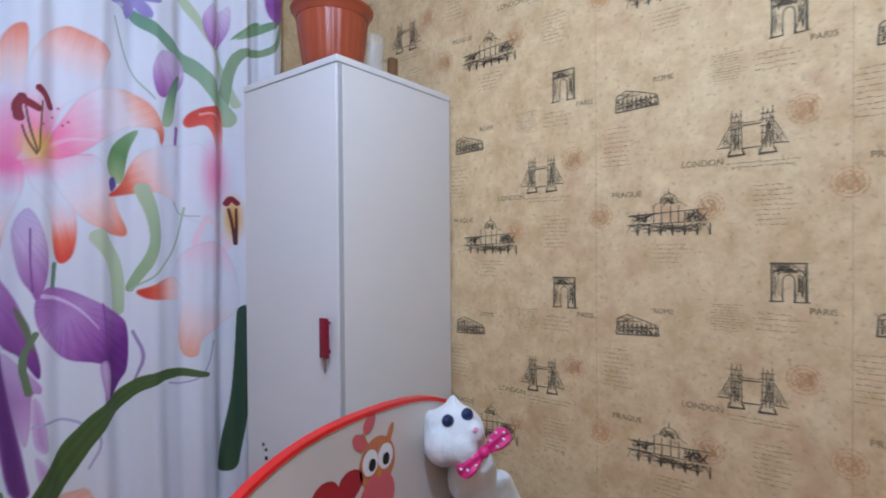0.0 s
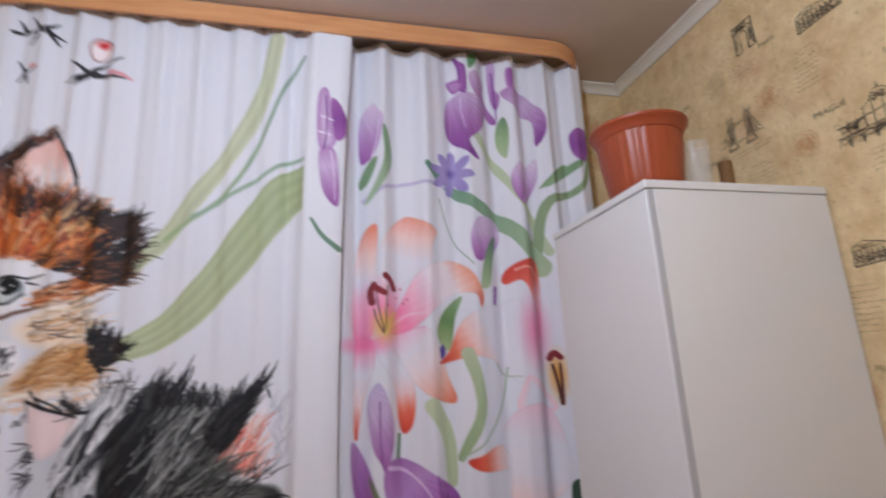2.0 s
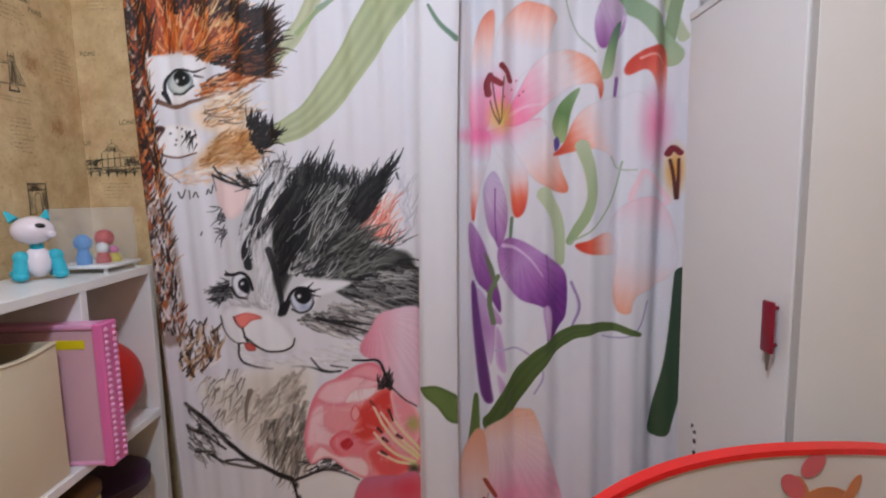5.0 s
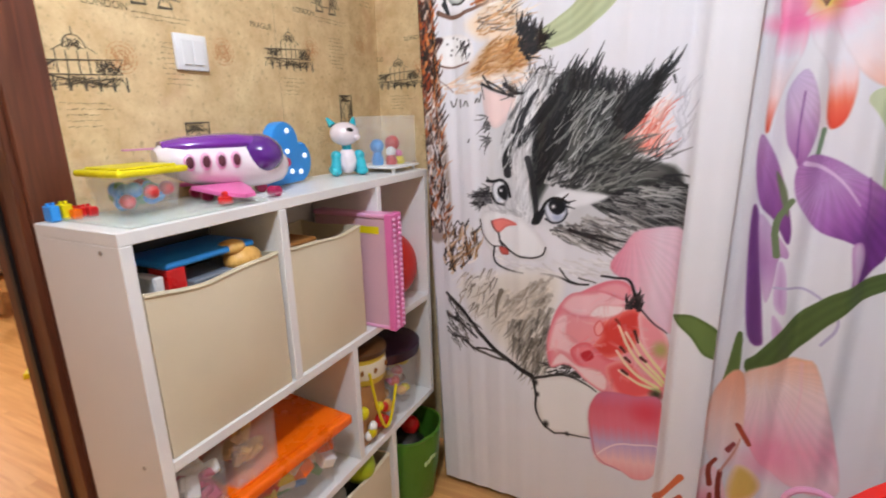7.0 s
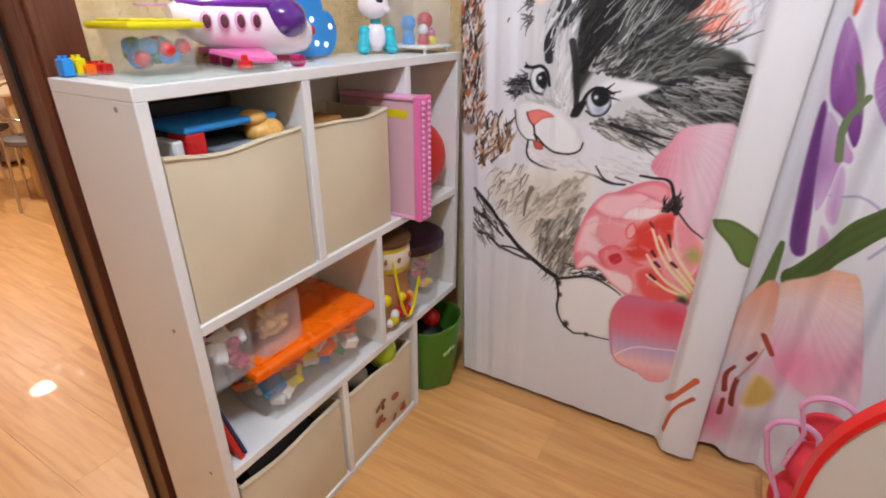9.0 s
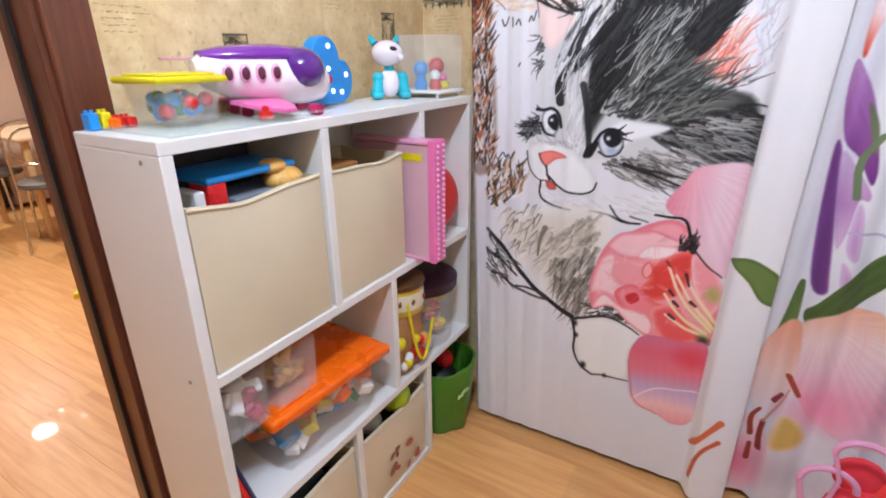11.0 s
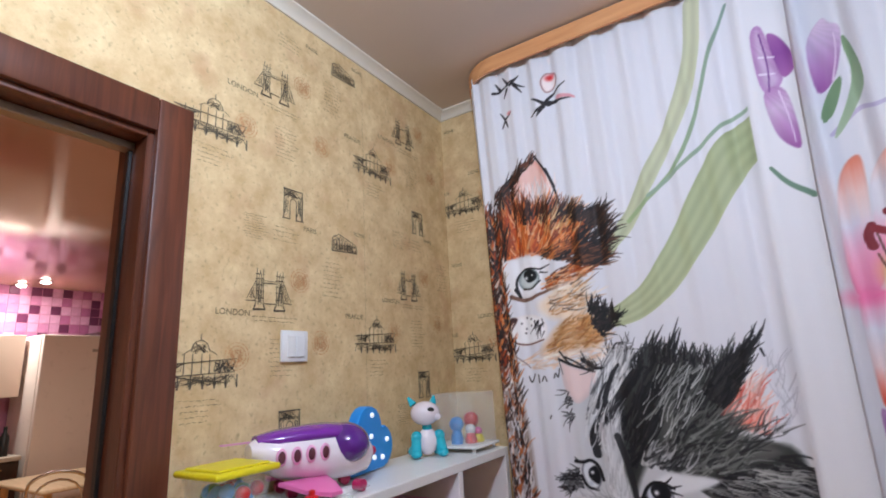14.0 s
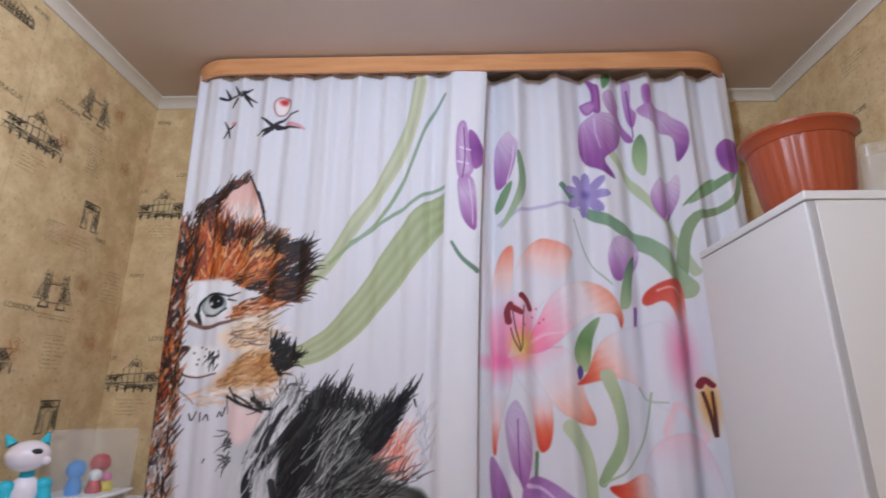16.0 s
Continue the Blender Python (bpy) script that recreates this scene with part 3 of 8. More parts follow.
part("spine", box(nb(), -0.028, 0.012, 0.0, -0.006, 0.068, 0.332, 0.003), PINK, pf, "bright pink spine")
for k in range(22):
    for j in (0, 1):
        part("stud", ball(nb(), (-0.005, 0.026 + 0.028 * j, 0.012 + 0.0145 * k), 0.0055, 8, 6), PALE_PINK, pf)
part("sticker", box(nb(), -0.12, 0.0185, 0.275, -0.05, 0.0202, 0.295), YELLOW, pf, "yellow title strip")

# red ball in the third compartment
bl = thing("rubber_ball", "large red rubber ball with orange and green top on the shelf", "ball", (-0.340, 1.478, Z1 + 0.119))
part("skin", ball(nb(), (0, 0, 0), 0.119, 40, 24), RED_BALL, bl)
bm = nb()
ball(bm, (-0.01, -0.035, 0.03), 0.112, 24, 14)
part("patch", ball(nb(), (0.012, -0.045, 0.050), 0.066, 24, 12), ORANGE, bl, "orange patch")
part("patch", ball(nb(), (0.010, -0.058, 0.062), 0.046, 24, 12), GREEN, bl, "green patch")

# ---- second row: lidded box, small clear boxes, bucket ----
lb = thing("lidded_box", "clear plastic box of toy bricks with an orange lid", "storage box", (-0.345, 0.935, Z2 + 0.001))
lb.matrix_world = pose(-0.345, 0.935, Z2 + 0.001, 0, 0, -4)


def tub(bm, w, d, h, taper=0.9, t=0.003):
    """An open tapered tub, w by d at its rim."""
    rings = []
    for kk, z, ins in ((taper, 0, 0), (1, h, 0), (1, h, t), (taper, t, t)):
        ring = []
        for i in range(24):
            a = 2 * math.pi * i / 24
            cx, cy = math.cos(a), math.sin(a)
            q = max(abs(cx), abs(cy)) ** 0.75
            ring.append(bm.verts.new(((w / 2 * kk - ins) * cx / q, (d / 2 * kk - ins) * cy / q, z)))
        rings.append(ring)
    for a, b in zip(rings, rings[1:]):
        for i in range(24):
            bm.faces.new((a[i], a[(i + 1) % 24], b[(i + 1) % 24], b[i]))
    bm.faces.new(rings[0][::-1])
    bm.faces.new(rings[-1])
    return bm


part("tub", tub(nb(), 0.215, 0.33, 0.165), CLEAR, lb, "clear plastic tub")
bm = box(nb(), -0.125, -0.19, 0.156, 0.125, 0.19, 0.184, 0.009, 3)
box(bm, -0.105, -0.17, 0.181, 0.105, 0.17, 0.190, 0.004, 2)
part("lid", bm, ORANGE, lb, "bright orange lid")
rnd = random.Random(11)
cols = (RED, BLUE, GREEN, WHITE_PLASTIC, YELLOW, ORANGE, RED, WHITE_PLASTIC)
for k in range(76):
    s = rnd.uniform(0.017, 0.030)
    bm = box(nb(), -s, -s * 0.7, -s * 0.5, s, s * 0.7, s * 0.5, 0.002)
    bmesh.ops.transform(bm, matrix=pose(rnd.uniform(-0.065, 0.076), rnd.uniform(-0.128, 0.128), 0.024 + rnd.random() * 0.105, rnd.uniform(-40, 40), rnd.uniform(-40, 40), rnd.uniform(0, 180)), verts=bm.verts[:])
    ob = new("toy_brick", mesh_of(bm, "toy_brick", cols[k % 8]))
    ob.matrix_world = lb.matrix_world.copy()
    tagged(ob, "small coloured plastic toy brick in the clear box", "toy brick", "bricks in the box")
for y0, y1, cs in ((0.652, 0.760, (WHITE_PLASTIC, MAGENTA)), (0.772, 0.900, (WOOD_TOY, WOOD_TOY))):
    top = Z2 + 0.192
    cb = thing("clear_box", "small clear plastic box standing on the orange lid" if y0 > 0.7 else "small clear plastic box with grey toys", "storage box", (-0.305, (y0 + y1) / 2, top))
    part("tub", tub(nb(), 0.12, y1 - y0, 0.125, 0.96), CLEAR, cb)
    for k in range(16):
        s = 0.014
        bm = box(nb(), -s, -s * 1.6, -s * 0.6, s, s * 1.6, s * 0.6, 0.004)
        bmesh.ops.transform(bm, matrix=pose(-0.305 + rnd.uniform(-0.03, 0.035), (y0 + y1) / 2 + rnd.uniform(-0.025, 0.025), top + 0.025 + rnd.random() * 0.075, rnd.uniform(-60, 60), rnd.uniform(-60, 60), rnd.uniform(0, 180)), verts=bm.verts[:])
        toy("toy_piece", bm, cs[k % 2], "small toy piece in the clear box", "toy", "pieces in clear boxes")
M = pose(-0.27, 0.668, Z2 + 0.001, 14, 0, 0)
bm = box(nb(), -0.16, 0.0, 0.0, 0.03, 0.012, 0.20, 0.002)
bmesh.ops.transform(bm, matrix=M, verts=bm.verts[:])
toy("picture_book", bm, RED, "thin red picture book leaning against the shelf side", "book")
bm = box(nb(), -0.16, 0.014, 0.0, 0.028, 0.022, 0.18, 0.002)
bmesh.ops.transform(bm, matrix=M, verts=bm.verts[:])
toy("picture_book", bm, material("navy_card", srgb(36, 50, 96), 0.5), "thin navy picture book leaning against the shelf side", "book")

# bucket of toys with a yellow strap
bk = thing("toy_bucket", "round yellow and brown toy drum with a yellow strap", "toy bucket", (-0.300, 1.285, Z2 + 0.192))
part("wall", lathe(nb(), (0, 0, 0), [(0.070, 0.0), (0.074, 0.006), (0.074, 0.085), (0.078, 0.09), (0.070, 0.092), (0.066, 0.02), (0.001, 0.018)], 32), material("yellow_tin", srgb(214, 184, 60), 0.4, vary=0.12, scale=30), bk)
part("band", lathe(nb(), (0, 0, 0), [(0.0755, 0.02), (0.0762, 0.022), (0.0762, 0.066), (0.0755, 0.068)], 32), material("white_tin", srgb(226, 214, 190), 0.4, vary=0.1, scale=40), bk, "pale printed band")
part("lid", lathe(nb(), (0, 0, 0), [(0.079, 0.084), (0.080, 0.098), (0.07, 0.104), (0.001, 0.106)], 32), material("brown_tin", srgb(88, 54, 26), 0.4), bk, "brown lid")
for a in (-50, -20, 20):
    part("spot", ball(nb(), (0.077 * math.cos(radians(a)), 0.077 * math.sin(radians(a)), 0.045), 0.009, 10, 6, (0.3, 1, 1)), BROWN_TOY, bk)
pipe_pts = [(0.079, -0.06 + 0.012 * i, 0.055 - 0.16 * math.sin(math.pi * i / 10) - 0.01 * i) for i in range(11)]
part("strap", pipe(nb(), [(x, y * 1.1, z) for x, y, z in pipe_pts], 0.0045, 8), YELLOW, bk, "yellow strap")
tb = thing("toy_tub", "purple-lidded clear tub of small toys on the shelf", "storage box", (-0.335, 1.455, Z2 + 0.001))
part("tub", lathe(nb(), (0, 0, 0), [(0.098, 0.0), (0.105, 0.004), (0.118, 0.20), (0.115, 0.20), (0.10, 0.008), (0.001, 0.007)], 36), CLEAR, tb)
part("lid", lathe(nb(), (0, 0, 0), [(0.122, 0.195), (0.124, 0.225), (0.116, 0.230), (0.001, 0.230)], 36), material("aubergine_lid", srgb(52, 20, 44), 0.35), tb, "aubergine lid")
bm = box(nb(), -0.46, 1.20, Z2 + 0.001, -0.25, 1.335, Z2 + 0.19, 0.006, 2)
toy("toy_carton", bm, material("printed_carton", srgb(170, 120, 70), 0.5, vary=0.5, scale=22), "printed toy carton under the yellow drum", "carton")
for k in range(26):
    s = rnd.uniform(0.014, 0.026)
    bm = ball(nb(), (-0.335 + rnd.uniform(-0.06, 0.07), 1.455 + rnd.uniform(-0.065, 0.065), Z2 + 0.03 + rnd.random() * 0.13), s, 10, 7, (1, 0.8, 0.7), Matrix.Rotation(rnd.uniform(0, 3), 4, "X"))
    toy("toy_piece", bm, (WOOD_TOY, RED, YELLOW, WOOD_TOY, PINK, BROWN_TOY)[k % 6], "small toy figure in the clear tub", "toy", "toys in the tub")
for k in range(10):
    s = rnd.uniform(0.013, 0.022)
    bm = ball(nb(), (-0.238 + rnd.uniform(-0.008, 0.004), 1.215 + rnd.uniform(-0.01, 0.12), Z2 + 0.024 + rnd.random() * 0.10), s, 10, 7, (0.8, 1, 1.1))
    toy("toy_figure", bm, (RED, YELLOW, RED, WHITE_PLASTIC, YELLOW, WOOD_TOY)[k % 6], "small red and yellow toy figure before the carton", "toy", "figures before the carton")

# green bag of toys on the floor
gb = thing("green_bag", "shiny green fabric bag of toys on the floor under the shelf", "bag", (-0.300, 1.500, 0.0))
bm = nb()
lathe(bm, (0, 0, 0), [(0.095, 0.0), (0.104, 0.02), (0.112, 0.12), (0.120, 0.22), (0.124, 0.265), (0.121, 0.268), (0.112, 0.2), (0.10, 0.03), (0.001, 0.025)], 48, 0.018, 5, (1.12, 0.92))
for v in bm.verts:
    v.co.z += 0.014 * math.sin(math.atan2(v.co.y, v.co.x) * 2 + 0.6) * (v.co.z > 0.2)
    v.co += noise.noise_vector(v.co * 22) * 0.014
part("bag_wall", bm, GREEN_BAG, gb)
bm = nb()
pipe(bm, [(0.138 * math.cos(a), 0.114 * math.sin(a), 0.266 + 0.014 * math.sin(2 * a + 0.6)) for a in [2 * math.pi * i / 36 for i in range(36)]], 0.004, 6, True)
part("hem", bm, GREEN_BAG, gb)
for k in range(5):
    part("letter_bar", box(nb(), 0.127 + 0.002 * (k % 2), -0.075 + 0.018 * k, 0.172, 0.131 + 0.002 * (k % 2), -0.062 + 0.018 * k, 0.184), material("pale_print", srgb(190, 214, 150), 0.6), gb)
toy("toy_ball", ball(nb(), (-0.285, 1.525, 0.240), 0.034), RED, "small red toy lying in the green bag")
toy("dark_filling", ball(nb(), (-0.300, 1.500, 0.15), 0.088, squash=(1.1, 0.9, 0.9)), BLACK, "dark toys inside the green bag")

# ---- on top of the shelf ----
TOP = SH + 0.0005
bo = thing("clear_tray", "flat clear plastic tray on the shelf top", "tray", (-0.352, 0.772, TOP))
part("plate", box(nb(), -0.09, -0.125, 0, 0.115, 0.165, 0.006, 0.002), CLEAR_GREEN, bo)
tubx = thing("food_tub", "tinted plastic tub of beads with a lime yellow lid", "storage box", (-0.375, 0.752, TOP + 0.006))
part("tub", tub(nb(), 0.12, 0.120, 0.068, 0.84), CLEAR, tubx, "tinted clear tub")
bm = box(nb(), -0.066, -0.067, 0.066, 0.066, 0.067, 0.078, 0.005, 3)
box(bm, -0.052, -0.054, 0.077, 0.052, 0.054, 0.082, 0.003)
part("lid", bm, YELLOW, tubx, "lime yellow lid")
for k in range(36):
    bm = ball(nb(), (-0.375 + rnd.uniform(-0.042, 0.045), 0.752 + rnd.uniform(-0.036, 0.036), TOP + 0.022 + rnd.random() * 0.026), 0.0135, 12, 8)
    toy("bead", bm, (BLUE, GREEN, BLUE, GREEN, RED, BLUE, GREEN, MAGENTA)[k % 8], "small coloured bead in the tub", "bead", "beads in the tub")
for k, (y, m) in enumerate(((0.640, BLUE), (0.660, YELLOW), (0.680, RED), (0.695, RED), (0.668, ORANGE))):
    bm = box(nb(), -0.450 + 0.012 * (k > 2), y - 0.008, TOP + 0.001, -0.425 + 0.012 * (k > 2), y + 0.008, TOP + (0.028 if k < 2 else 0.018), 0.002)
    for j in (-1, 1):
        rod(bm, (-0.438, y + 0.004 * j, TOP + 0.018), (-0.438, y + 0.004 * j, TOP + (0.033 if k < 2 else 0.022)), 0.003)
    toy("toy_brick", bm, m, "small coloured building brick on the shelf top", "toy brick", "bricks on the shelf top")

# toy aeroplane
ap = thing("toy_plane", "white and purple toy aeroplane with pink wings on the shelf", "toy plane", (-0.385, 0.955, TOP))
ap.matrix_world = pose(-0.375, 0.958, TOP, 0, 0, -20) @ Matrix.Diagonal((1.18, 0.98, 1.04, 1))


def hull(bm, stations, seg=28, top=None):
    """A lengthwise body along y: stations of (y, half width, bottom, top)."""
    rings = []
    for y, w, z0, z1 in stations:
        rings.append([bm.verts.new((w * math.cos(a), y, (z0 + z1) / 2 + (z1 - z0) / 2 * math.sin(a))) for a in [2 * math.pi * i / seg for i in range(seg)]])
    for a, b in zip(rings, rings[1:]):
        for i in range(seg):
            bm.faces.new((a[i], a[(i + 1) % seg], b[(i + 1) % seg], b[i]))
    bm.faces.new(rings[0][::-1])
    bm.faces.new(rings[-1])
    return bm


part("body", hull(nb(), [(-0.140, 0.020, 0.075, 0.105), (-0.125, 0.036, 0.055, 0.115), (-0.08, 0.048, 0.035, 0.120), (-0.02, 0.052, 0.022, 0.122), (0.04, 0.053, 0.016, 0.122), (0.085, 0.048, 0.016, 0.112), (0.12, 0.036, 0.022, 0.092), (0.138, 0.018, 0.034, 0.074), (0.143, 0.004, 0.045, 0.060)]), GLOSS_WHITE, ap, "glossy white body")
part("roof", hull(nb(), [(-0.128, 0.020, 0.096, 0.120), (-0.09, 0.038, 0.092, 0.127), (-0.03, 0.044, 0.092, 0.131), (0.02, 0.045, 0.092, 0.132), (0.06, 0.042, 0.090, 0.128), (0.085, 0.032, 0.088, 0.118)]), PURPLE, ap, "purple roof")
part("windscreen", ball(nb(), (0.010, 0.070, 0.084), 0.053, 28, 16, (1.04, 1.04, 0.84)), VIOLET_GLASS, ap, "violet windscreen")
part("nose_ring", ball(nb(), (0.0, 0.112, 0.062), 0.034, 24, 14, (0.95, 1.0, 0.85)), GLOSS_WHITE, ap)
part("nose", ball(nb(), (0.012, 0.138, 0.062), 0.011, 14, 8), MAGENTA, ap, "dark pink nose")
for k in range(4):
    w = part("porthole", ball(nb(), (0.0485 + 0.003 * (k > 0), -0.092 + 0.031 * k, 0.080), 0.0135, 18, 10, (0.35, 0.85, 1.25)), PALE_PINK, ap, "pink porthole ring")
    part("pane", ball(nb(), (0.0515 + 0.003 * (k > 0), -0.092 + 0.031 * k, 0.080), 0.0098, 16, 10, (0.38, 0.8, 1.2)), material("dark_pane", srgb(96, 50, 62), 0.15, bump=0), w)
bm = slab(nb(), [(0.0, -0.07), (0.07, -0.045), (0.105, -0.01), (0.10, 0.015), (0.05, 0.03), (0.0, 0.035)], 0.008, pose(0.03, -0.02, 0.026, 0, 6, 0), 0.003)
part("wing", bm, PINK, ap, "pink wing")
bm = slab(nb(), [(0.0, 0.035), (-0.05, 0.03), (-0.10, 0.015), (-0.105, -0.01), (-0.07, -0.045), (0.0, -0.07)], 0.008, pose(-0.03, -0.02, 0.026, 0, -6, 0), 0.003)
part("wing", bm, PINK, ap)
part("tail", slab(nb(), [(-0.055, 0), (-0.050, 0.004), (0.02, 0.004), (0.03, 0)], 0.004, pose(-0.025, -0.135, 0.108, 90, 0, 90) @ Matrix.Rotation(math.pi / 2, 4, "X"), 0.002), PALE_PINK, ap, "pale pink tail wing")
for x, y in ((0.03, -0.06), (-0.03, -0.06), (0.0, 0.075)):
    part("wheel", rod(nb(), (x - 0.006, y, 0.0125), (x + 0.006, y, 0.0125), 0.012, seg=18), MAGENTA, ap)
rv = thing("toy_vehicle", "small red and violet toy trolley on the shelf top", "toy", (-0.272, 0.905, TOP))
part("base", box(nb(), -0.02, -0.06, 0.006, 0.02, 0.10, 0.012, 0.004, 2), CLEAR, rv, "clear base")
part("knob", lathe(nb(), (0.0, -0.045, 0.006), [(0.014, 0.0), (0.013, 0.012), (0.006, 0.014), (0.006, 0.022), (0.001, 0.024)], 16), RED, rv, "red knob")
part("knob", rod(nb(), (-0.01, 0.085, 0.012), (0.012, 0.085, 0.012), 0.0115, seg=16), MAGENTA, rv, "violet wheel")

# blue cloud lamp
cloud = thing("cloud_lamp", "sky blue cloud-shaped marquee lamp with small bulbs", "lamp", (-0.430, 1.150, TOP))
cloud.matrix_world = pose(-0.405, 1.145, TOP, 0, 0, 6)
pts = []
for (cy, cz, r, a0, a1) in ((0.048, 0.056, 0.052, -80, 68), (-0.002, 0.105, 0.052, -15, 195), (-0.060, 0.052, 0.050, 110, 262)):
    for i in range(13):
        a = radians(a0 + (a1 - a0) * i / 12)
        pts.append((cy + r * math.cos(a), max(0.001, cz + r * math.sin(a))))
m_yz = Matrix(((0, 0, 1, 0), (1, 0, 0, 0), (0, 1, 0, 0), (0, 0, 0, 1)))
part("body", slab(nb(), pts, 0.030, m_yz, 0.004), BLUE, cloud)
for y, z in ((0.048, 0.030), (0.070, 0.070), (0.005, 0.135), (0.000, 0.085), (-0.04, 0.105), (-0.065, 0.06), (0.012, 0.034), (-0.035, 0.03)):
    part("bulb", ball(nb(), (0.031, y, z), 0.0065, 12, 8, (0.8, 1, 1)), glowing("warm_bulb", (0.9, 0.95, 1.0), 0.6), cloud, "small white bulb")

# toy robot dog
dg = thing("toy_robot_dog", "white toy robot dog with turquoise legs and ears", "toy", (-0.385, 1.385, TOP))
dg.matrix_world = pose(-0.370, 1.385, TOP, 0, 0, -42) @ Matrix.Diagonal((0.92, 0.92, 0.88, 1))
part("torso", ball(nb(), (0.0, 0, 0.048), 0.034, 24, 16, (0.85, 0.95, 1.25)), GLOSS_WHITE, dg)
part("neck", rod(nb(), (0, 0, 0.082), (0, 0, 0.104), 0.016, 0.014, 18), TEAL, dg, "turquoise neck ring")
part("head", ball(nb(), (0.008, -0.006, 0.135), 0.041, 28, 18, (1.0, 1.12, 0.92)), GLOSS_WHITE, dg)
part("visor", ball(nb(), (0.040, 0.002, 0.146), 0.012, 20, 12, (0.7, 1.2, 0.75)), BLACK, dg, "black shiny visor")
part("muzzle", ball(nb(), (0.036, 0.026, 0.124), 0.011, 18, 12), GLOSS_WHITE, dg)
for y in (-0.040, 0.022):
    part("ear", rod(nb(), (-0.004, y, 0.162), (-0.014, y * 1.35, 0.186), 0.013, 0.004, 14), TEAL, dg, "turquoise ear")
for y in (-0.036, 0.036):
    leg = nb()
    rod(leg, (0.008, y, 0.062), (0.018, y * 1.15, 0.016), 0.015, 0.017, 16)
    ball(leg, (0.008, y, 0.064), 0.018, 16, 10)
    ball(leg, (0.022, y * 1.15, 0.014), 0.018, 16, 10, (1.3, 1, 0.75))
    part("leg", leg, TEAL, dg, "turquoise leg")
    part("hind_leg", ball(nb(), (-0.018, y * 1.1, 0.018), 0.019, 16, 10, (1.3, 1, 0.9)), TEAL, dg)

# clear display box with small figures
dc = thing("display_box", "clear plastic display box with small figures inside", "display case", (-0.335, 1.520, TOP))
part("base", box(nb(), -0.075, -0.070, 0.012, 0.085, 0.080, 0.020, 0.004, 2), WHITE_PLASTIC, dc, "white base plate")
for x in (-0.06, 0.07):
    for y in (-0.055, 0.065):
        part("foot", rod(nb(), (x, y, 0), (x, y, 0.0125), 0.005), WHITE_PLASTIC, dc)
for b in ((-0.068, -0.062, 0.0205, -0.066, 0.072, 0.165), (0.076, -0.062, 0.0205, 0.078, 0.072, 0.165), (-0.066, -0.062, 0.0205, 0.076, -0.060, 0.165), (-0.066, 0.070, 0.0205, 0.076, 0.072, 0.165), (-0.068, -0.062, 0.165, 0.078, 0.072, 0.167)):
    part("pane", box(nb(), *b), CLEAR, dc, "clear plastic cover pane")
for k, (x, y, h, m1, m2) in enumerate(((0.0, -0.030, 0.072, BLUE, WHITE_PLASTIC), (0.03, 0.0, 0.05, RED, WHITE_PLASTIC), (0.01, 0.040, 0.08, GREEN, RED), (0.04, 0.028, 0.04, YELLOW, PINK))):
    fg = thing("toy_figure", "tiny painted toy figure inside the clear box", "toy", (-0.335 + x, 1.520 + y, TOP + 0.0203), "figures in the display box")
    part("body", lathe(nb(), (0, 0, 0), [(0.017, 0.0), (0.019, h * 0.2), (0.012, h * 0.55), (0.006, h * 0.6)], 14), m1, fg)
    part("head", ball(nb(), (0, 0, h * 0.78), h * 0.30, 14, 10), m2 if k else BLUE, fg)

# ---- child's bed: rounded headboard with a red edge ----
bed = thing("child_bed", "child's bed with a rounded cream headboard and red edging", "bed")
HB = 0.872


def arc(inset=0.0, n=40):
    cx, rx, rz, zb = 1.135, 0.425 - inset, 0.300 - inset, 0.655
    return [(cx + rx * math.copysign(abs(math.cos(a)) ** 0.82, math.cos(a)), zb + rz * math.sin(a) ** 0.9) for a in [math.pi * i / n for i in range(n + 1)]]


m_xz = Matrix(((1, 0, 0, 0), (0, 0, -1, 0), (0, 1, 0, 0), (0, 0, 0, 1)))
outl = arc(0.004) + [(0.714, 0.12), (1.556, 0.12)]
bm = nb()
slab(bm, outl, 0.016, Matrix.Translation((0, HB + 0.016, 0)) @ m_xz)
hb = part("headboard", bm, PANEL, bed, "cream panel printed with a bird and a heart", smooth=False)
bm = nb()
o, i2 = arc(0.0), arc(0.009)
line = [(0.710, 0.12)] + o[::-1] + [(1.560, 0.12)]
lin2 = [(0.719, 0.12)] + i2[::-1] + [(1.551, 0.12)]
cc = [[bm.verts.new(p) for p in ((a[0], HB - 0.003, a[1]), (a[0], HB + 0.019, a[1]), (b[0], HB + 0.019, b[1]), (b[0], HB - 0.003, b[1]))] for a, b in zip(line, lin2)]
for a, b in zip(cc, cc[1:]):
    for q in range(4):
        bm.faces.new((a[q], a[(q + 1) % 4], b[(q + 1) % 4], b[q]))
part("edging", bm, RED_EDGE, hb, "bright red plastic edging")


def decal(name, pts, mat, lift, label=""):
    bm = nb()
    slab(bm, pts, 0.0006, Matrix.Translation((0, HB - lift, 0)) @ m_xz)
    return part(name, bm, mat, hb, label, smooth=False)


def oval(cx, cz, rx, rz, n=24, turn=0.0):
    c, s = math.cos(turn), math.sin(turn)
    return [(cx + rx * math.cos(a) * c - rz * math.sin(a) * s, cz + rx * math.cos(a) * s + rz * math.sin(a) * c) for a in [2 * math.pi * i / n for i in range(n)]]


def heart(cx, cz, r, n=36):
    return [(cx + r * math.sin(a) ** 3, cz + r * 0.82 * (0.8125 * math.cos(a) - 0.3125 * math.cos(2 * a) - 0.125 * math.cos(3 * a) - 0.0625 * math.cos(4 * a))) for a in [2 * math.pi * i / n for i in range(n)]][::-1]


